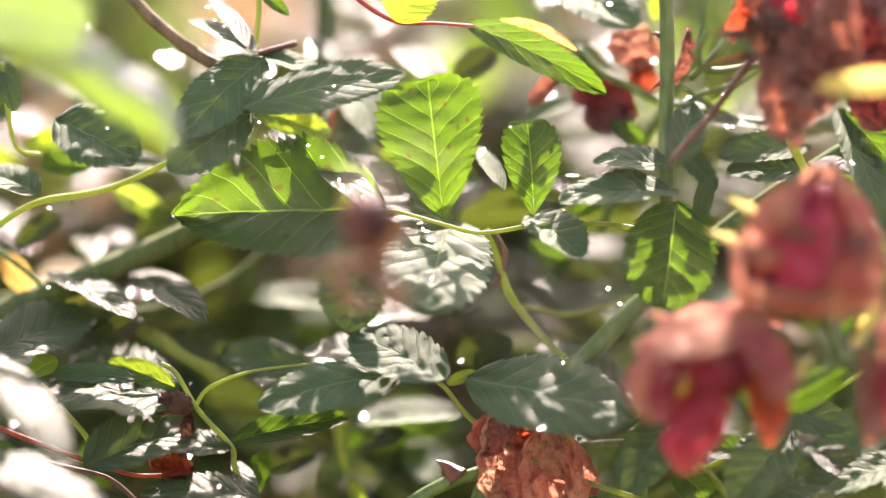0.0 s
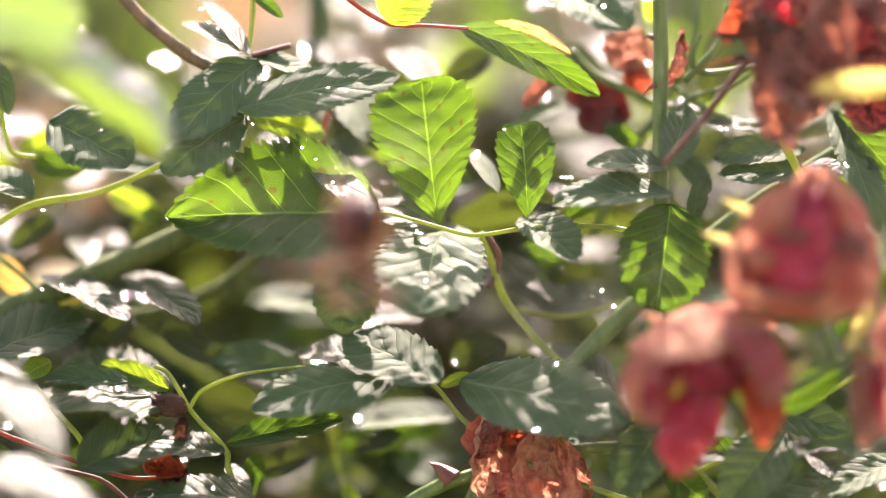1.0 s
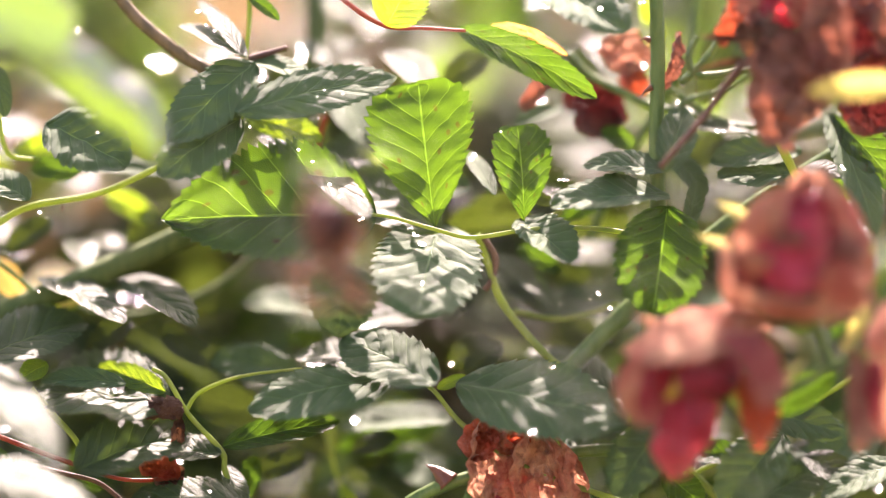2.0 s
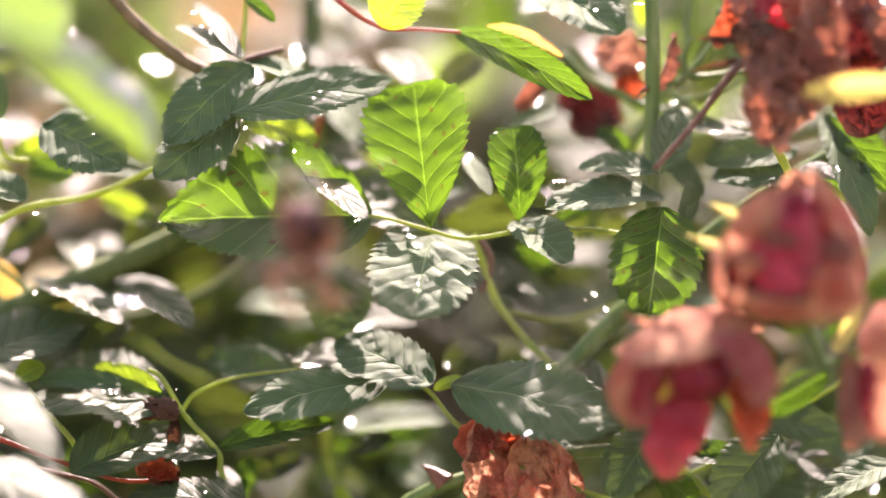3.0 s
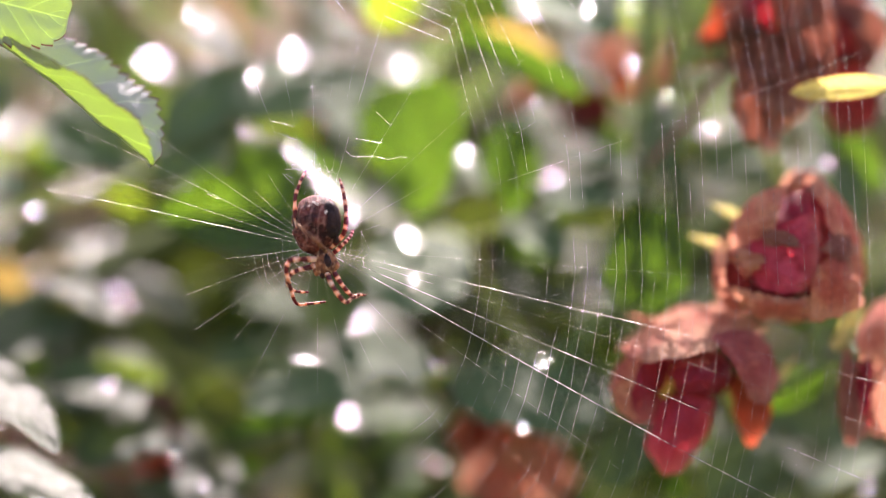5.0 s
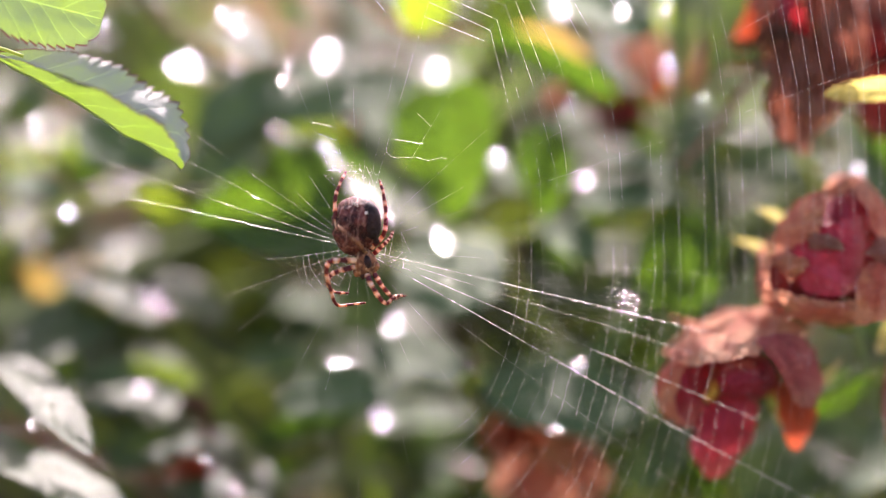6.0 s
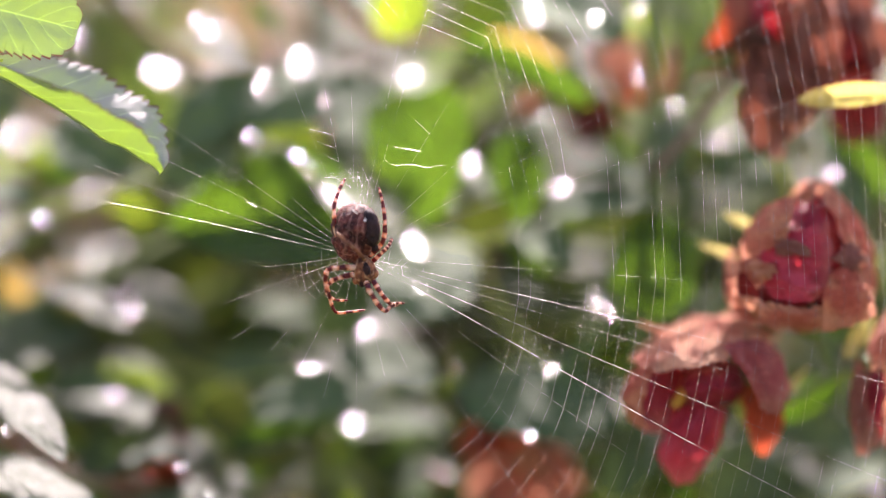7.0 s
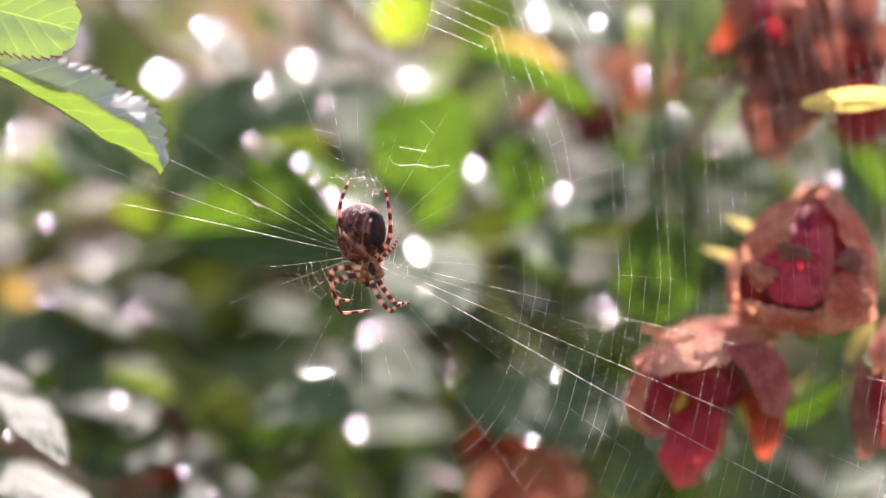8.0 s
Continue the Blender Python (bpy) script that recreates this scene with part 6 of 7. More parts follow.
abdomen = lump("abdomen", ABDOMEN, (-0.6, 0.2, -0.3), (3.75, 3.7, 4.75), (0, 8, 0), -0.14, label="dark reddish brown mottled abdomen", rough=0.055)
lump("belly", VENTER, (1.8, -2.1, 0.5), (1.5, 1.3, 3.0), (0, -8, 0), 0.0, abdomen, label="black underside with pale marks")
lump("pale_mark", CHALK, (1.0, -3.15, 1.75), (0.22, 0.12, 0.32), (0, 20, 0), 0, abdomen, segs=10)
lump("pale_mark", CHALK, (2.7, -2.45, 1.1), (0.2, 0.12, 0.3), (0, -15, 0), 0, abdomen, segs=10)
lump("pale_mark", CHALK, (-0.6, -3.4, 3.1), (0.6, 0.1, 0.1), (0, 35, 0), 0, abdomen, segs=10)
lump("spinneret", VENTER, (2.6, -1.6, -2.6), (0.5, 0.5, 0.6), (0, 0, 0), 0, abdomen, segs=12)
lump("head", HEAD, (0.75, -0.6, -6.0), (1.95, 1.7, 2.5), (0, -10, 0), 0.25, label="amber head and chest with a dark stripe")
lump("sternum", VENTER, (1.2, -2.15, -5.9), (0.6, 0.4, 1.1), (0, -10, 0), 0.2)
lump("jaw", VENTER, (0.5, -1.3, -7.9), (0.5, 0.55, 0.9), (0, 0, 0), 0.2, segs=16)
lump("jaw", VENTER, (1.4, -1.3, -7.9), (0.5, 0.55, 0.9), (0, 0, 0), 0.2, segs=16)
lump("palp", HEAD, (2.5, -1.0, -6.7), (0.65, 0.6, 0.8), (0, 20, 0), 0, segs=14)
lump("palp", HEAD, (-0.6, -1.2, -7.7), (0.45, 0.45, 0.7), (0, -20, 0), 0, segs=14)


def fuzz(name, ob, roots, mat):
    """Short bristles standing on a body part: roots are (point, direction, length)."""
    verts, faces = [], []
    for p, d, size in roots:
        w = d.orthogonal().normalized() * 0.00003
        v = d.cross(w)
        s = len(verts)
        verts += [p + w, p - w * 0.5 + v, p - w * 0.5 - v, p + d * size]
        faces += [(s, s + 1, s + 3), (s + 1, s + 2, s + 3), (s + 2, s, s + 3)]
    me = bpy.data.meshes.new(name)
    me.from_pydata([tuple(v) for v in verts], [], faces)
    tagged(linked(name, me, mat, ob), kind="stuff")


hairs = []
for k in range(900):
    d = Vector((random.gauss(0, 1), random.gauss(0, 1), random.gauss(0, 1))).normalized()
    p = world_of(abdomen) @ (Vector((d.x * 3.75 * (1 + 0.14 * d.z), d.y * 3.7 * (1 + 0.14 * d.z), d.z * 4.75)) * 0.00099)
    hairs.append((p, (d + Vector((random.gauss(0, 0.3), 0, 0.4))).normalized(), random.uniform(0.0002, 0.0006)))
fuzz("hair", abdomen, hairs, BRISTLE)


def leg(pts, r0, r1, mat=None):
    """One jointed leg with swollen segments and fine bristles."""
    way = smooth_path([near(p) for p in pts], 7)
    n = len(way) - 1
    def radius(t):
        return 0.001 * (r0 + (r1 - r0) * t) * 1.12 * (0.86 + 0.2 * abs(math.sin(math.pi * t * (len(pts) - 1))))
    ob = linked("leg", tube_mesh("leg", way, radius, 10), mat or BAND, spider)
    roots = []
    for i in range(3, n):
        d = (way[i] - way[i - 1]).normalized()
        for k in range(5):
            side = Vector((random.uniform(-1, 1), random.uniform(-1, 1), random.uniform(-1, 1)))
            side = (side - d * side.dot(d) * 0.5).normalized()
            roots.append((way[i] + side * radius(i / n) * 0.8, (side + d * 0.5).normalized(), random.uniform(0.0003, 0.0008)))
    fuzz("bristles", ob, roots, BRISTLE)


leg([(0.63, -0.30, -4.02), (-3.13, -1.20, -1.34), (-3.93, -1.40, 3.30), (-3.21, -0.80, 6.25), (-2.23, 0.80, 8.30)], 0.40, 0.18)
leg([(1.52, 0.40, -4.02), (3.75, -0.60, -1.61), (4.11, -0.80, 1.61), (3.66, 0.00, 5.00), (3.13, 1.00, 6.96)], 0.40, 0.18)
leg([(0.00, -1.20, -5.71), (-2.95, -2.60, -5.71), (-4.73, -2.80, -5.98), (-5.27, -2.60, -7.50), (-4.64, -1.50, -10.18), (-3.66, -0.40, -12.68), (-1.34, 0.40, -12.68), (0.89, 1.00, -12.41)], 0.42, 0.16)
leg([(0.00, -1.00, -6.61), (-3.13, -2.00, -7.32), (-4.64, -2.00, -8.13), (-5.09, -1.60, -9.46), (-3.93, -0.40, -10.71), (-1.79, 0.80, -10.89)], 0.40, 0.16)
leg([(0.98, -1.40, -7.50), (2.05, -2.40, -10.00), (4.02, -1.80, -12.50), (5.45, -0.40, -11.43), (7.14, 1.00, -11.34)], 0.42, 0.16)
leg([(1.88, -0.80, -7.14), (3.57, -1.40, -9.82), (5.27, -0.60, -11.61), (6.34, 0.60, -11.34)], 0.40, 0.18)
leg([(1.70, 0.40, -5.18), (3.57, -0.40, -3.39), (4.64, 0.00, -2.32), (5.27, 0.80, -1.07)], 0.36, 0.18)
leg([(0.98, -1.60, -4.46), (-0.45, -5.20, -2.86), (-2.05, -5.00, -1.43), (-3.48, -3.60, -0.18)], 0.31, 0.18, HEAD)

# ---------------------------------------------------------------- the web
def silk(name):
    """Spider silk: mirror-like thread with uneven glue; noise in its opacity paints glinting and faint stretches."""
    m, t = graph(name)
    obj = node(t, "ShaderNodeTexCoord").outputs["Object"]
    bead = ramp(t, noise_of(t, obj, 1400.0, 2.0), 0.42, 0.62)
    gloss = node(t, "ShaderNodeBsdfAnisotropic", None, Color=(0.95, 0.92, 0.86, 1), Roughness=0.3)
    back = node(t, "ShaderNodeBsdfTranslucent", None, Color=(0.92, 0.88, 0.8, 1))
    clear = node(t, "ShaderNodeBsdfTransparent", None, Color=(1, 1, 1, 1))
    body = node(t, "ShaderNodeMixShader", None, i0=calc(t, "MULTIPLY_ADD", bead, 0.45, 0.2), i1=back.outputs[0], i2=gloss.outputs[0])
    # Fades whole stretches at random, as if only some caught the light.
    stretch = ramp(t, noise_of(t, obj, 170.0, 3.0), 0.38, 0.58, 0.3, 1.0)
    finish(t, node(t, "ShaderNodeMixShader", None, i0=calc(t, "MULTIPLY", calc(t, "MULTIPLY_ADD", bead, 0.6, 0.3), stretch), i1=clear.outputs[0], i2=body.outputs[0]).outputs[0])
    return m


SILK = silk("silk")
WEB_AT = Vector((SPIDER_AT.x, 0.0, SPIDER_AT.z))
web = empty("spider_web", WEB_AT, "fine orb web glinting in the sun around its spider", "web")
rng = random.Random(5)
LEAN = 0.02


def on_web(r, deg):
    """A point of the web, r millimetres from its hub, deg degrees round from the right, counter-clockwise."""
    x, z = r * math.cos(radians(deg)), r * math.sin(radians(deg))
    return WEB_AT + Vector((x - 0.5, 0.9 + LEAN * x + 0.004 * max(0, x) * max(0, z), z - 3.8)) * 0.001


def strand_mesh(name, runs, r):
    """Thin threads, three-sided, along each run of points."""
    verts, faces = [], []
    for run in runs:
        for i, p in enumerate(run):
            d = (run[min(i + 1, len(run) - 1)] - run[max(i - 1, 0)]).normalized()
            side = d.cross(Vector((0, 1, 0))).normalized()
            up = side.cross(d)
            k = len(verts)
            for j in range(4):
                a = math.pi / 2 * j
                verts.append(p + (side * math.cos(a) + up * math.sin(a)) * r * 0.001)
            if i:
                faces += [(k - 4 + j, k - 4 + (j + 1) % 4, k + (j + 1) % 4, k + j) for j in range(4)]
    me = bpy.data.meshes.new(name)
    me.from_pydata([tuple(v) for v in verts], [], faces)
    me.polygons.foreach_set("use_smooth", np.ones(len(faces), dtype=bool))
    return me


spokes = [-90, -77, -66, -56, -47, -37, -28.4, -23, -18, -13.6, -5, 20, 30, 43, 59, 74, 79.5, 85.5, 92, 100, 110, 124, 138, 146, 154, 161, 168, 187, 200, 214, 228, 243, 257]
reach = []
for k, deg in enumerate(spokes):
    c = abs(math.cos(radians(deg)))
    far = 95 if -60 < deg < 60 else 62 if deg < 118 else rng.uniform(12, 24) if deg < 145 or deg > 176 else 44
    reach.append(far)
    steps = 10
    sag = rng.uniform(-0.9, 0.9)
    run = [on_web(1.5 + (far - 1.5) * i / steps, deg + sag * math.sin(math.pi * i / steps)) for i in range(steps + 1)]
    thick = 0.042 if deg == -28.4 else 0.024 if deg == -23 else 0.014 if deg == -13.6 else 0.0125 if deg == 154 else 0.012 if deg > 176 else 0.0115 if deg > 125 else 0.005 if abs(deg) < 12 else 0.009
    linked("radial_thread", strand_mesh("radial_thread", [run], thick), SILK, web)

near_turns, high, low = [], [], []
for turn in range(1, 36):
    shift = rng.uniform(-0.3, 0.3)
    right, over, left = 15 + 2.15 * turn + shift, 27 + 2.2 * turn + shift, 22.5 + 3.4 * turn + shift
    arc = {"low": [], "high": [], "crest": []}
    for deg, far in zip(spokes, reach):
        side = "low" if deg <= 43 else "high" if deg <= 74 else "crest"
        r = right * math.cos(radians(deg)) ** -0.5 if abs(deg) <= 43 else right * 1.17 * (1 + 0.004 * (-43 - deg)) if deg < 0 else over if deg <= 74 else left * (1 + 0.014 * (deg - 92))
        r += rng.uniform(-0.25, 0.25)
        if r < far - 2 and -74 < deg < 120 and right > 25 and rng.random() > 0.07:
            arc[side].append(on_web(r, deg))
            if deg == 43:
                arc["high"].append(arc["low"][-1])
        else:
            (low if side == "low" else high).append(arc[side])
            arc[side] = []
    low.append(arc["low"])
    high += [arc["high"], arc["crest"]]
high, low = [run for run in high if len(run) > 1], [run for run in low if len(run) > 1]
for turn in range(7):
    r = 3.0 + turn * 1.25
    run = [on_web(r + rng.uniform(-0.8, 0.8), deg) for deg in spokes if -70 + 9 * turn < deg < 45 - 5 * turn]
    near_turns.append(run)
    near_turns.append([on_web(r + rng.uniform(-0.4, 0.4), deg) for deg in spokes if 150 + 6 * turn < deg < 262 - 4 * turn])
# Short thick ticks added on three radials to stand for glints.
beads = [[on_web(r, deg - 0.12), on_web(r + 0.32, deg + 0.12)] for deg, first in ((-13.6, 40.5), (-23, 42.5), (154, 17.5)) for r in [first + 0.5 * k for k in range(8 if deg < 0 else 4)]]
tagged(linked("glue_beads", strand_mesh("glue_beads", beads, 0.032), SILK, web), kind="stuff")
tagged(linked("capture_spiral", strand_mesh("capture_spiral", high, 0.031), SILK, web), kind="stuff")
tagged(linked("capture_spiral", strand_mesh("capture_spiral", low, 0.0135), SILK, web), kind="stuff")
tagged(linked("hub_spiral", strand_mesh("hub_spiral", near_turns, 0.016), SILK, web), kind="stuff")
tangle = [[on_web(rng.uniform(9, 13), a), on_web(rng.uniform(10, 14), a + rng.uniform(-14, 14)), on_web(rng.uniform(7, 14), a + rng.uniform(-14, 14))] for a in [78 + 1.6 * k for k in range(20)]]
tagged(linked("torn_threads", strand_mesh("torn_threads", tangle, 0.016), SILK, web), kind="stuff")
loose = [[on_web(16.6, 74), on_web(15.9, 73.5), on_web(15.4, 70), on_web(15.6, 66), on_web(17.0, 58), on_web(17.8, 51), on_web(19.4, 47.5), on_web(20, 45)],
         [on_web(23.3, 66.5), on_web(22.9, 63), on_web(22.4, 59)], [on_web(18.2, 71), on_web(19.4, 58)]]
loose += [[on_web(21.2 - 2.1 * k, 110 - k), on_web(20.3 - 2.1 * k, 105.5), on_web(19.4 - 2.1 * k, 101)] for k in range(3)]
tagged(linked("loose_threads", strand_mesh("loose_threads", loose, 0.018), SILK, web), kind="stuff")

# ---------------------------------------------------------------- the rest of the bush, the hedge behind it and the ground
SUNNY += [mm(p) for p in ((-60, 26, -26), (-50, 28, -33), (-52, 44, -22), (-66, 26, -36), (-30, 40, 8), (-3, 40, 14), (12, 40, 12), (36, 34, 0),
                         (40, 15, -22), (54, 15, 2), (52, 28, 22), (-36, 38, 20), (10, 44, -32), (62, 14, 24), (-62, 78, -8))]


def in_sun_lane(p, r=0.006):
    """Where the bush is open, so that the sun comes through to the leaves and flowers in front."""
    for q in LANES:
        d = p - q
        s = d.dot(TO_SUN)
        if s > 0.006 and (d - TO_SUN * s).length < r:
            return True
    return False


def drift(centre, spread, count, size, lift, shares, rs):
    """Leaves scattered in a box, faces turned mostly upwards."""
    out = []
    for _ in range(count):
        p = Vector(centre) + Vector([rs.uniform(-s, s) for s in spread])
        if in_sun_lane(p):
            continue
        n = (Vector((0, -0.3, lift)) + Vector((rs.gauss(0, 0.5), rs.gauss(0, 0.5), rs.gauss(0, 0.5)))).normalized()
        way = Vector((rs.gauss(0, 1), rs.gauss(0, 1), rs.gauss(0, 0.4)))
        out.append((p, rs.uniform(*size), n, way, rs.choices(range(len(shares)), shares)[0]))
    return out


rs = random.Random(11)
# Small glossy leaflets added at the mirror angle to make bright sun spots.
glints = []
for k in range(70):
    p = mm((rs.uniform(-85, 5) if k % 2 else rs.uniform(-85, 85), rs.uniform(60, 112), rs.uniform(2, 46) if k % 2 else rs.uniform(-48, 46)))
    n = (TO_SUN + Vector((0, -1, 0)) + Vector((rs.gauss(0, 0.09), rs.gauss(0, 0.09), rs.gauss(0, 0.09)))).normalized()
    glints.append((p, rs.uniform(0.005, 0.009), n, Vector((rs.gauss(0, 1), rs.gauss(0, 0.4), rs.gauss(0, 0.3))), 4))
    SUNNY.append(p)
LANES = tuple(SUNNY)
twigs = []
for k in range(120):
    x, y, z = rs.uniform(-85, 85), rs.uniform(60, 108), rs.uniform(-50, 42)
    a, size = rs.uniform(0, math.pi), rs.uniform(20, 50)
    dx, dz = size * math.cos(a), size * math.sin(a)
    pts = [(x - dx, y + 6, z - dz), (x + rs.uniform(-4, 4), y, z + rs.uniform(-4, 4)), (x + dx, y - 4, z + dz)]
    if any(in_sun_lane(mm([pts[i][j] + (pts[i + 1][j] - pts[i][j]) * f for j in range(3)]), 0.004) for i in range(2) for f in (0.1, 0.3, 0.5, 0.7, 0.9)):
        continue
    twigs.append((stem(bush, rs.choice((TWIG, TWIG, CANE, WOOD)), pts, rs.uniform(0.4, 1.1), 0.35, name="twig"), pts))
for k in range(170):
    twig, pts = twigs[k % len(twigs)]
    s = rs.uniform(0.2, 1.0)
    b = [pts[1][i] + (pts[2][i] - pts[1][i]) * s if k % 2 else pts[0][i] + (pts[1][i] - pts[0][i]) * s for i in range(3)]
    if b[1] < 57 or in_sun_lane(mm(b), 0.006):
        continue
    size, a = rs.uniform(7, 16), rs.uniform(0, 2 * math.pi)
    t = (b[0] + size * math.cos(a), b[1] + size * rs.uniform(-0.5, 0.5), b[2] + 0.6 * size * math.sin(a))
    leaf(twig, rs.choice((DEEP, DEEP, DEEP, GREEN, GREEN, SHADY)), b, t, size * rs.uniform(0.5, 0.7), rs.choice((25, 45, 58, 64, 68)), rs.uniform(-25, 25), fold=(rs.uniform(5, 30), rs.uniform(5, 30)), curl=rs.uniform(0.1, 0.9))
for k in range(80):
    twig, pts = twigs[(k * 5) % len(twigs)]
    s = rs.uniform(0.0, 1.0)
    b = [pts[1][i] + (pts[2 * (k % 2)][i] - pts[1][i]) * s for i in range(3)]
    size = rs.uniform(5, 9)
    t = (b[0] + rs.choice((-1, 1)) * size, b[1] + rs.uniform(-3, 3), b[2] + rs.uniform(-0.5, 0.5) * size)
    leaf(twig, rs.choice((SHADY, DEEP, GREEN, SHEEN)), b, t, size * 0.6, rs.choice((30, 45, 60, 65)), rs.uniform(-15, 20), fold=(8, 8), curl=rs.uniform(0.1, 0.6))
# Glint slips strewn along the twigs, added for more bright discs.
for k in range(70):
    twig, pts = twigs[(k * 7) % len(twigs)]
    s = rs.uniform(0.0, 1.0)
    b = [pts[1][i] + (pts[2 * (k % 2)][i] - pts[1][i]) * s + rs.uniform(-3, 3) for i in range(3)]
    size = rs.uniform(0.4, 1.0)
    leaf(twig, FLECK, b, (b[0] + size, b[1], b[2] + rs.uniform(-0.1, 0.1)), size * rs.uniform(0.3, 0.6), 62.2 + rs.gauss(0, 0.5), 13.4 + rs.gauss(0, 0.8), fold=(0, 0), curl=0.03, wave=0.0, quilt=0.0)
kinds = (6, 2.5, 0.9, 0.4, 1.0, 2.0)
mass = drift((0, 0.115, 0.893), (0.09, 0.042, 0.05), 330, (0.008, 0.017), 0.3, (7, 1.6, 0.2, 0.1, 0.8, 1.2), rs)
# Extra dark leaves added in three places to stand for shaded hollows.
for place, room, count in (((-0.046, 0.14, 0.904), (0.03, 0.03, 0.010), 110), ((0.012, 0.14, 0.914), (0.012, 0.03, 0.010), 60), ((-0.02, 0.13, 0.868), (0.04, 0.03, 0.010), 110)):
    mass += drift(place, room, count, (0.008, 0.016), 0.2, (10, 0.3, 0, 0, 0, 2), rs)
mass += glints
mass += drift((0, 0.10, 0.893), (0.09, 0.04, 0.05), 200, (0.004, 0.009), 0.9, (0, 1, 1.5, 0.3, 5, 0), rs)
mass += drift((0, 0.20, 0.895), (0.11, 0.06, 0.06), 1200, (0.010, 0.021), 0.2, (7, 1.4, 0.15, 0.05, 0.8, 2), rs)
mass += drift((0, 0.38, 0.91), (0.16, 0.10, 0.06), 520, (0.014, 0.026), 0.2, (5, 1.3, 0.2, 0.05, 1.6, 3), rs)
mass += [q for q in drift((0, 0.22, 0.45), (0.52, 0.36, 0.42), 4200, (0.025, 0.05), 0.9, kinds, rs)
         if (q[0].x / 0.52) ** 2 + ((q[0].y - 0.22) / 0.36) ** 2 + ((q[0].z - 0.45) / 0.42) ** 2 < 1 + 0.3 * noise.noise(q[0] * 6)]
mass += [q for q in drift((-0.36, 0.25, 0.80), (0.22, 0.3, 0.22), 700, (0.025, 0.045), 0.9, kinds, rs)
         if ((q[0] - Vector((-0.36, 0.25, 0.80))) / 0.24).length < 1 + 0.4 * noise.noise(q[0] * 8)]
mass += [q for q in drift((0.36, 0.25, 0.80), (0.22, 0.3, 0.22), 700, (0.025, 0.045), 0.9, kinds, rs)
         if ((q[0] - Vector((0.36, 0.25, 0.80))) / 0.24).length < 1 + 0.4 * noise.noise(q[0] * 8)]
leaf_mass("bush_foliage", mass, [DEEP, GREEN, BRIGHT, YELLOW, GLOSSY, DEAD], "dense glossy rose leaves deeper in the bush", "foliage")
rear = drift((0, 1.3, 0.72), (2.2, 0.26, 0.74), 9000, (0.05, 0.09), 0.1, (6, 2, 0.8, 0.5, 2, 3), rs)
rear = [q for q in rear if q[0].z < 1.15 + 0.35 * noise.noise(Vector((q[0].x * 2.2, 7.0, 0.0))) and abs(q[0].y - 1.3) < 0.2 + 0.12 * noise.noise(q[0] * 3)]
leaf_mass("hedge_foliage", rear, [DEEP, GREEN, BRIGHT, YELLOW, GLOSSY, DEAD], "sunlit leafy hedge behind the rose bush", "hedge")
crown = empty("rose_rootstock", (0, 0.18, 0), "woody base of the rose bush with bare canes", "shrub")
for k in range(9):
    a = k * 2.4
    foot = (60 * math.cos(a), 180 + 50 * math.sin(a), -905)
    top = (rs.uniform(-260, 260), 180 + rs.uniform(-40, 160), rs.uniform(-160, -70))
    half = tuple((f + t) / 2 + rs.uniform(-40, 40) for f, t in zip(foot, top))
    stem(crown, WOOD if k % 2 else CANE, [foot, half, top], 7, 3)

soil, st = graph("soil")
co = node(st, "ShaderNodeTexCoord").outputs["Object"]
dirt = blend(st, ramp(st, noise_of(st, co, 9.0, 6.0), 0.35, 0.65), (0.13, 0.095, 0.06), (0.22, 0.17, 0.115))
dirt = blend(st, ramp(st, noise_of(st, co, 0.8, 6.0, 0.7), 0.42, 0.6), dirt, (0.07, 0.1, 0.035))
relief = node(st, "ShaderNodeBump", None, Strength=0.8, Distance=0.02, Height=noise_of(st, co, 40.0, 6.0)).outputs[0]
finish(st, node(st, "ShaderNodeBsdfPrincipled", None, Base_Color=dirt, Roughness=0.95, Normal=relief).outputs[0])
bm = bmesh.new()
bmesh.ops.create_grid(bm, x_segments=60, y_segments=60, size=400)
for v in bm.verts:
    v.co.z = 0.0 if v.co.length < 20 else 0.4 * noise.noise(v.co * 0.02)
me = bpy.data.meshes.new("ground")
bm.to_mesh(me)
bm.free()
tagged(linked("ground", me, soil, None), "pale sandy garden soil with patches of moss", "ground", kind="structure")


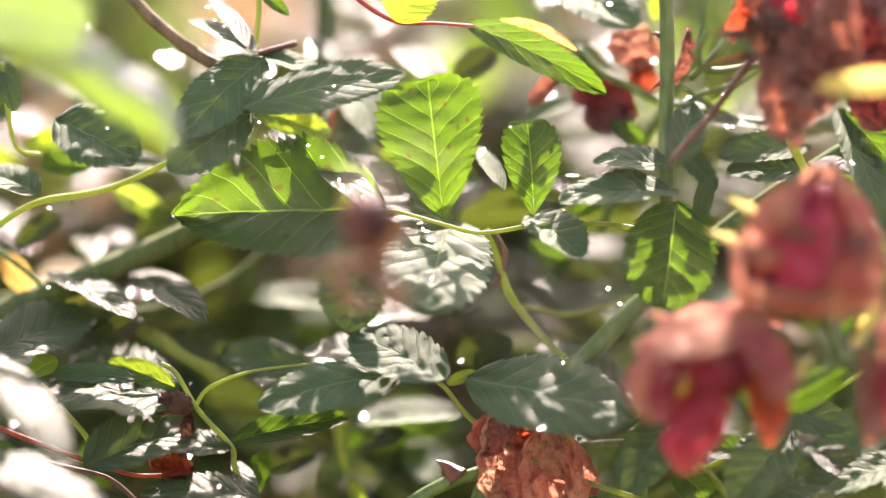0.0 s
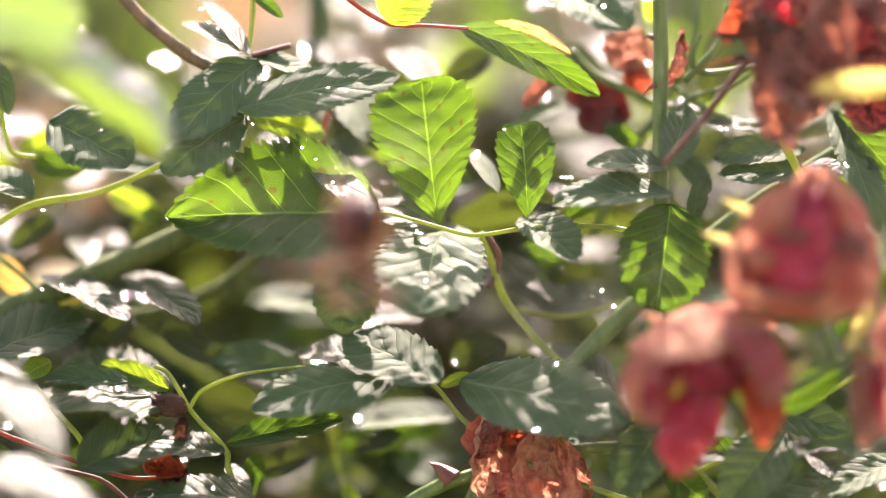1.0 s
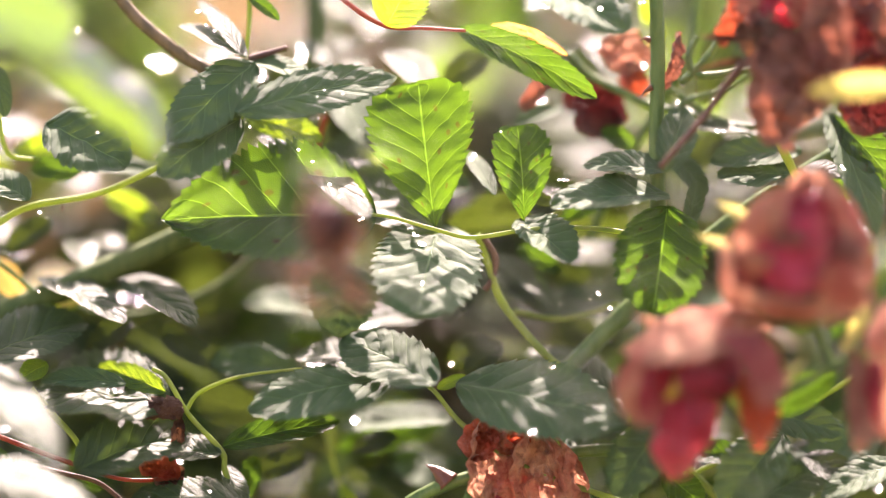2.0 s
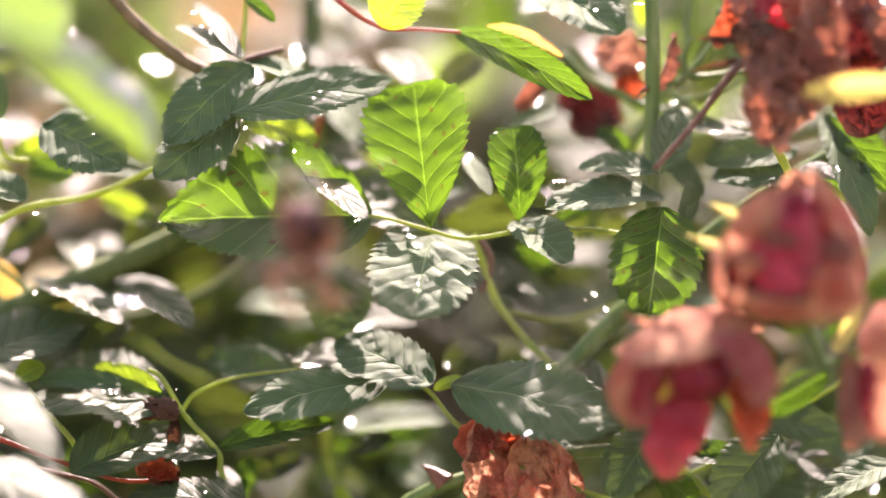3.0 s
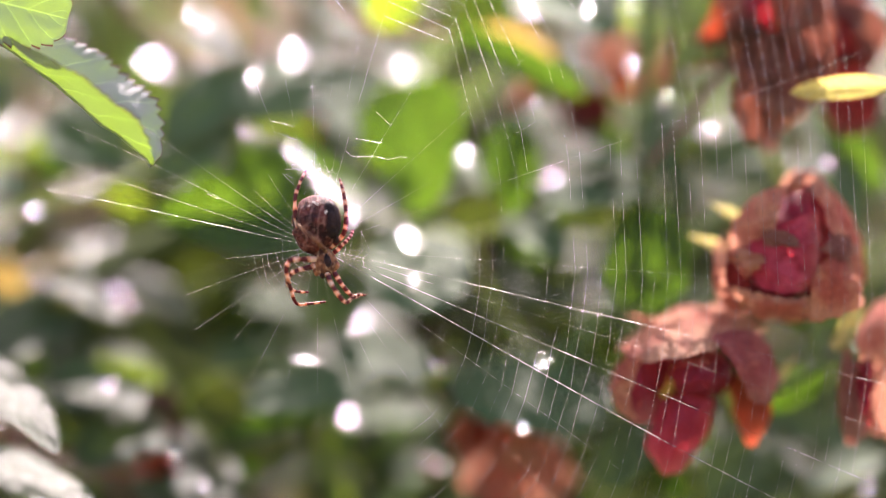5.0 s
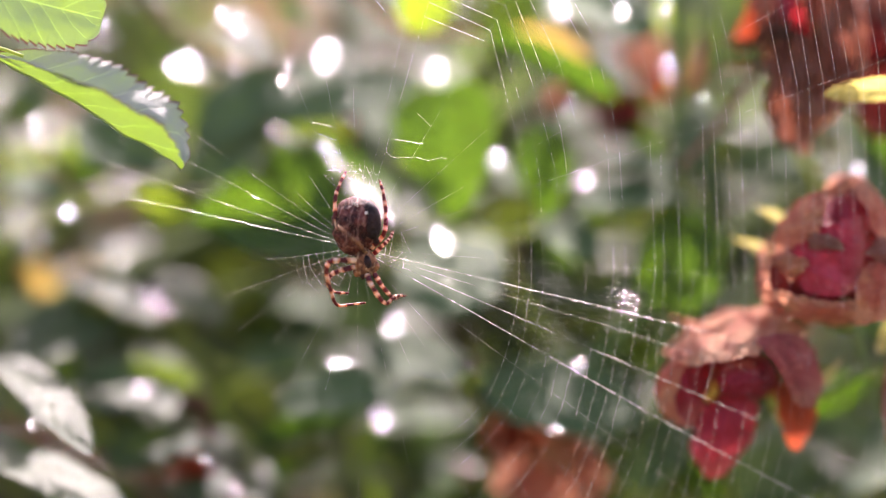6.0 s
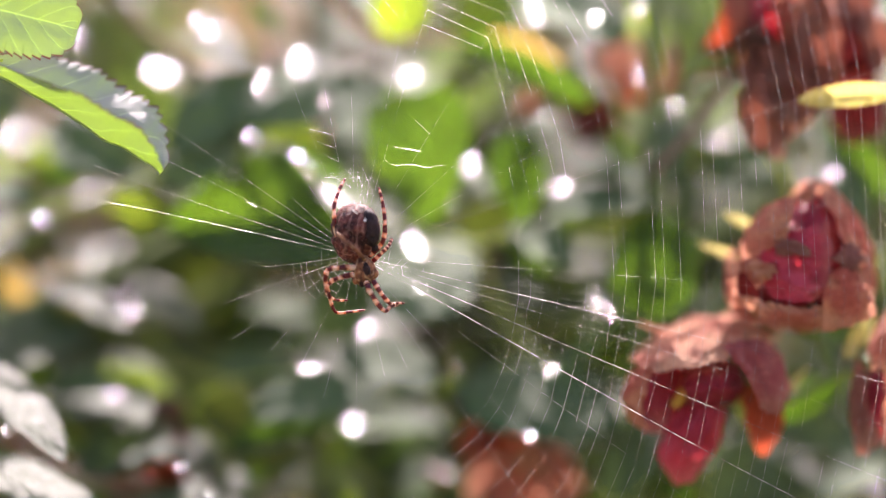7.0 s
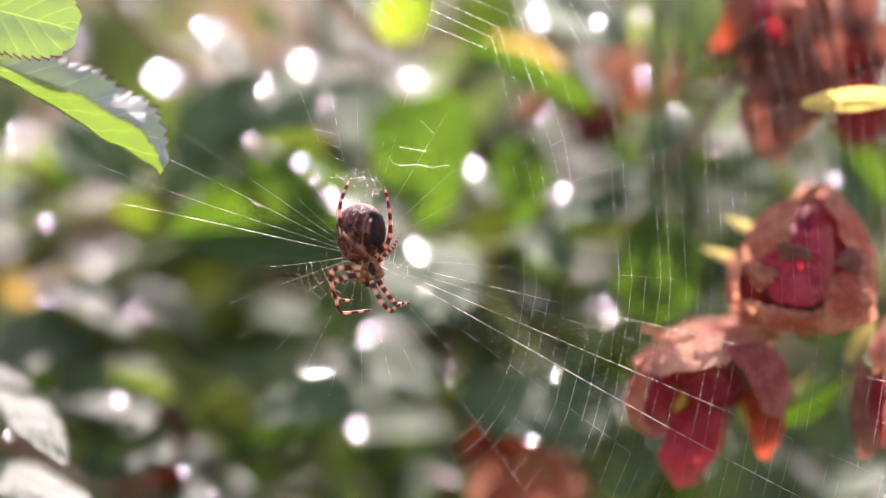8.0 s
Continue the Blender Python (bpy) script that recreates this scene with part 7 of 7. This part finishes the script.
# ---------------------------------------------------------------- what moves in the wind
def motions():
    walk(spider, [
        (0, pose(-0.01233, -0.00100, 0.90385, 0, 0, 0)),
        (0.5, pose(-0.01168, -0.00100, 0.90402, 0, 0, 0)),
        (1, pose(-0.01329, -0.00100, 0.90420, 0, 0, 0)),
        (1.5, pose(-0.01465, -0.00100, 0.90420, 0, 0, 0)),
        (2.2, pose(-0.01802, -0.00100, 0.90407, 0, 0, 0)),
        (2.8, pose(-0.02020, -0.00100, 0.90402, 0, 0, 0)),
        (3, pose(-0.02001, -0.00100, 0.90385, 0, 0, 0)),
        (3.5, pose(-0.01912, -0.00100, 0.90425, 0, 0, 0)),
        (4, pose(-0.01775, -0.00100, 0.90384, 0, 0, 0)),
        (4.2, pose(-0.01696, -0.00100, 0.90366, 0, 0, 0)),
        (4.7, pose(-0.01731, -0.00100, 0.90393, 0, 0, 0)),
        (5.3, pose(-0.01847, -0.00100, 0.90419, 0, 0, 0)),
        (5.5, pose(-0.01945, -0.00100, 0.90393, 0, 0, 0)),
        (6, pose(-0.01642, -0.00100, 0.90428, 0, 0, 0)),
        (6.5, pose(-0.01624, -0.00100, 0.90419, 0, 0, 0)),
        (7, pose(-0.01240, -0.00100, 0.90402, 0, 0, 0)),
        (7.5, pose(-0.01133, -0.00100, 0.90393, 0, 0, 0)),
        (8, pose(-0.01196, -0.00100, 0.90473, 0, 0, 0))])
    walk(web, [
        (0, pose(-0.01234, 0.00000, 0.90385, 0, 0, 4)),
        (0.5, pose(-0.01168, 0.00000, 0.90402, 0, 0, 4)),
        (1, pose(-0.01330, 0.00000, 0.90420, 0, 0, 4)),
        (1.5, pose(-0.01466, 0.00000, 0.90420, 0, 0, 4)),
        (2.2, pose(-0.01803, 0.00000, 0.90407, 0, 0, 4)),
        (2.8, pose(-0.02021, 0.00000, 0.90402, 0, 0, 4)),
        (3, pose(-0.02002, 0.00000, 0.90386, 0, 0, 4)),
        (3.5, pose(-0.01913, 0.00000, 0.90425, 0, 0, 4)),
        (4, pose(-0.01776, 0.00000, 0.90384, 0, 0, 2.5)),
        (4.2, pose(-0.01696, 0.00000, 0.90366, 0, 0, 2)),
        (4.7, pose(-0.01732, 0.00000, 0.90393, 0, 0, -2)),
        (5.3, pose(-0.01848, 0.00000, 0.90420, 0, 0, -7)),
        (5.5, pose(-0.01946, 0.00000, 0.90393, 0, 0, -9)),
        (6, pose(-0.01643, 0.00000, 0.90429, 0, 0, -9)),
        (6.5, pose(-0.01625, 0.00000, 0.90420, 0, 0, -8)),
        (7, pose(-0.01241, 0.00000, 0.90402, 0, 0, -4)),
        (7.5, pose(-0.01134, 0.00000, 0.90393, 0, 0, -2)),
        (8, pose(-0.01196, 0.00000, 0.90473, 0, 0, 0))])
    walk(tip_spray, [
        (0, pose(-0.04307, 0.00100, 0.91506, 0, 0, 0)),
        (0.5, pose(-0.04320, 0.00100, 0.91497, 0, 1.1, 0)),
        (1, pose(-0.04325, 0.00100, 0.91471, 0, 2.1, 0)),
        (1.5, pose(-0.04355, 0.00100, 0.91471, 0, 3.2, 0)),
        (2.2, pose(-0.04412, 0.00100, 0.91440, 0, 4.7, 0)),
        (2.8, pose(-0.04447, 0.00100, 0.91427, 0, 6, 0)),
        (3, pose(-0.04458, 0.00100, 0.91420, 0, 7.1, 0)),
        (3.5, pose(-0.04581, 0.00100, 0.91267, 0, 10, 0)),
        (4, pose(-0.04537, 0.00100, 0.91286, 0, 8, 0)),
        (4.2, pose(-0.04413, 0.00100, 0.91402, 0, 8, 0)),
        (4.7, pose(-0.04395, 0.00100, 0.91358, 0, 8, 0)),
        (5.3, pose(-0.04484, 0.00100, 0.91268, 0, 8, 0)),
        (5.5, pose(-0.04913, 0.00100, 0.90750, 0, 20, 0)),
        (6, pose(-0.04458, 0.00100, 0.91322, 0, 0, 0)),
        (6.5, pose(-0.04627, 0.00100, 0.91268, 0, 0, 0)),
        (7, pose(-0.04368, 0.00100, 0.91340, 0, 0, 0)),
        (7.5, pose(-0.04359, 0.00100, 0.91394, 0, 0, 0)),
        (8, pose(-0.04413, 0.00100, 0.91411, 0, 0, 0))])
    walk(top_spray, [
        (0, pose(-0.05731, -0.00300, 0.93224, 0, 0, 0)),
        (0.5, pose(-0.05744, -0.00300, 0.93224, 0, 0, 0)),
        (1, pose(-0.05757, -0.00300, 0.93215, 0, 0, 0)),
        (1.5, pose(-0.05779, -0.00300, 0.93233, 0, 0, 0)),
        (2.8, pose(-0.05819, -0.00300, 0.93294, 0, 0, 0)),
        (3.5, pose(-0.05908, -0.00300, 0.93378, 0, 0, 0)),
        (4, pose(-0.05927, -0.00300, 0.93423, 0, 0, 0)),
        (4.2, pose(-0.05920, -0.00300, 0.93432, 0, 0, 0)),
        (5.3, pose(-0.05839, -0.00300, 0.93477, 0, 0, 0)),
        (5.5, pose(-0.06053, -0.00300, 0.93299, 0, 0, 0)),
        (6, pose(-0.05831, -0.00300, 0.93504, 0, 0, 0)),
        (6.5, pose(-0.05991, -0.00300, 0.93450, 0, 0, 0)),
        (7, pose(-0.05795, -0.00300, 0.93432, 0, 0, 0)),
        (7.5, pose(-0.05813, -0.00300, 0.93450, 0, 0, 0)),
        (8, pose(-0.05848, -0.00300, 0.93486, 0, 0, 0))])
    walk(spray, [
        (0, pose(0.05690, 0.01900, 0.91210, 0, 0, 0)),
        (0.5, pose(0.05703, 0.01900, 0.91202, 0, 0, 0)),
        (1, pose(0.05698, 0.01900, 0.91219, 0, 0, 0)),
        (1.5, pose(0.05703, 0.01900, 0.91219, 0, 0, 0)),
        (2.2, pose(0.05654, 0.01900, 0.91215, 0, 0, 0)),
        (2.8, pose(0.05619, 0.01900, 0.91219, 0, 0, 0)),
        (3, pose(0.05623, 0.01900, 0.91221, 0, 0, 0)),
        (3.5, pose(0.05669, 0.01900, 0.91225, 0, 0, 0)),
        (4, pose(0.05767, 0.01900, 0.91217, 0, 0, 0)),
        (4.2, pose(0.05751, 0.01900, 0.91217, 0, 0, 0)),
        (4.7, pose(0.05796, 0.01900, 0.91199, 0, 0, 0)),
        (5.3, pose(0.05823, 0.01900, 0.91163, 0, 0, 0)),
        (5.5, pose(0.05886, 0.01900, 0.91163, 0, 0, 0)),
        (6, pose(0.05985, 0.01900, 0.91154, 0, 0, 0)),
        (6.5, pose(0.05805, 0.01900, 0.91163, 0, 0, 0)),
        (7, pose(0.05886, 0.01900, 0.91145, 0, 0, 0)),
        (7.5, pose(0.05850, 0.01900, 0.91163, 0, 0, 0)),
        (8, pose(0.05868, 0.01900, 0.91163, 0, 0, 0))])


motions()
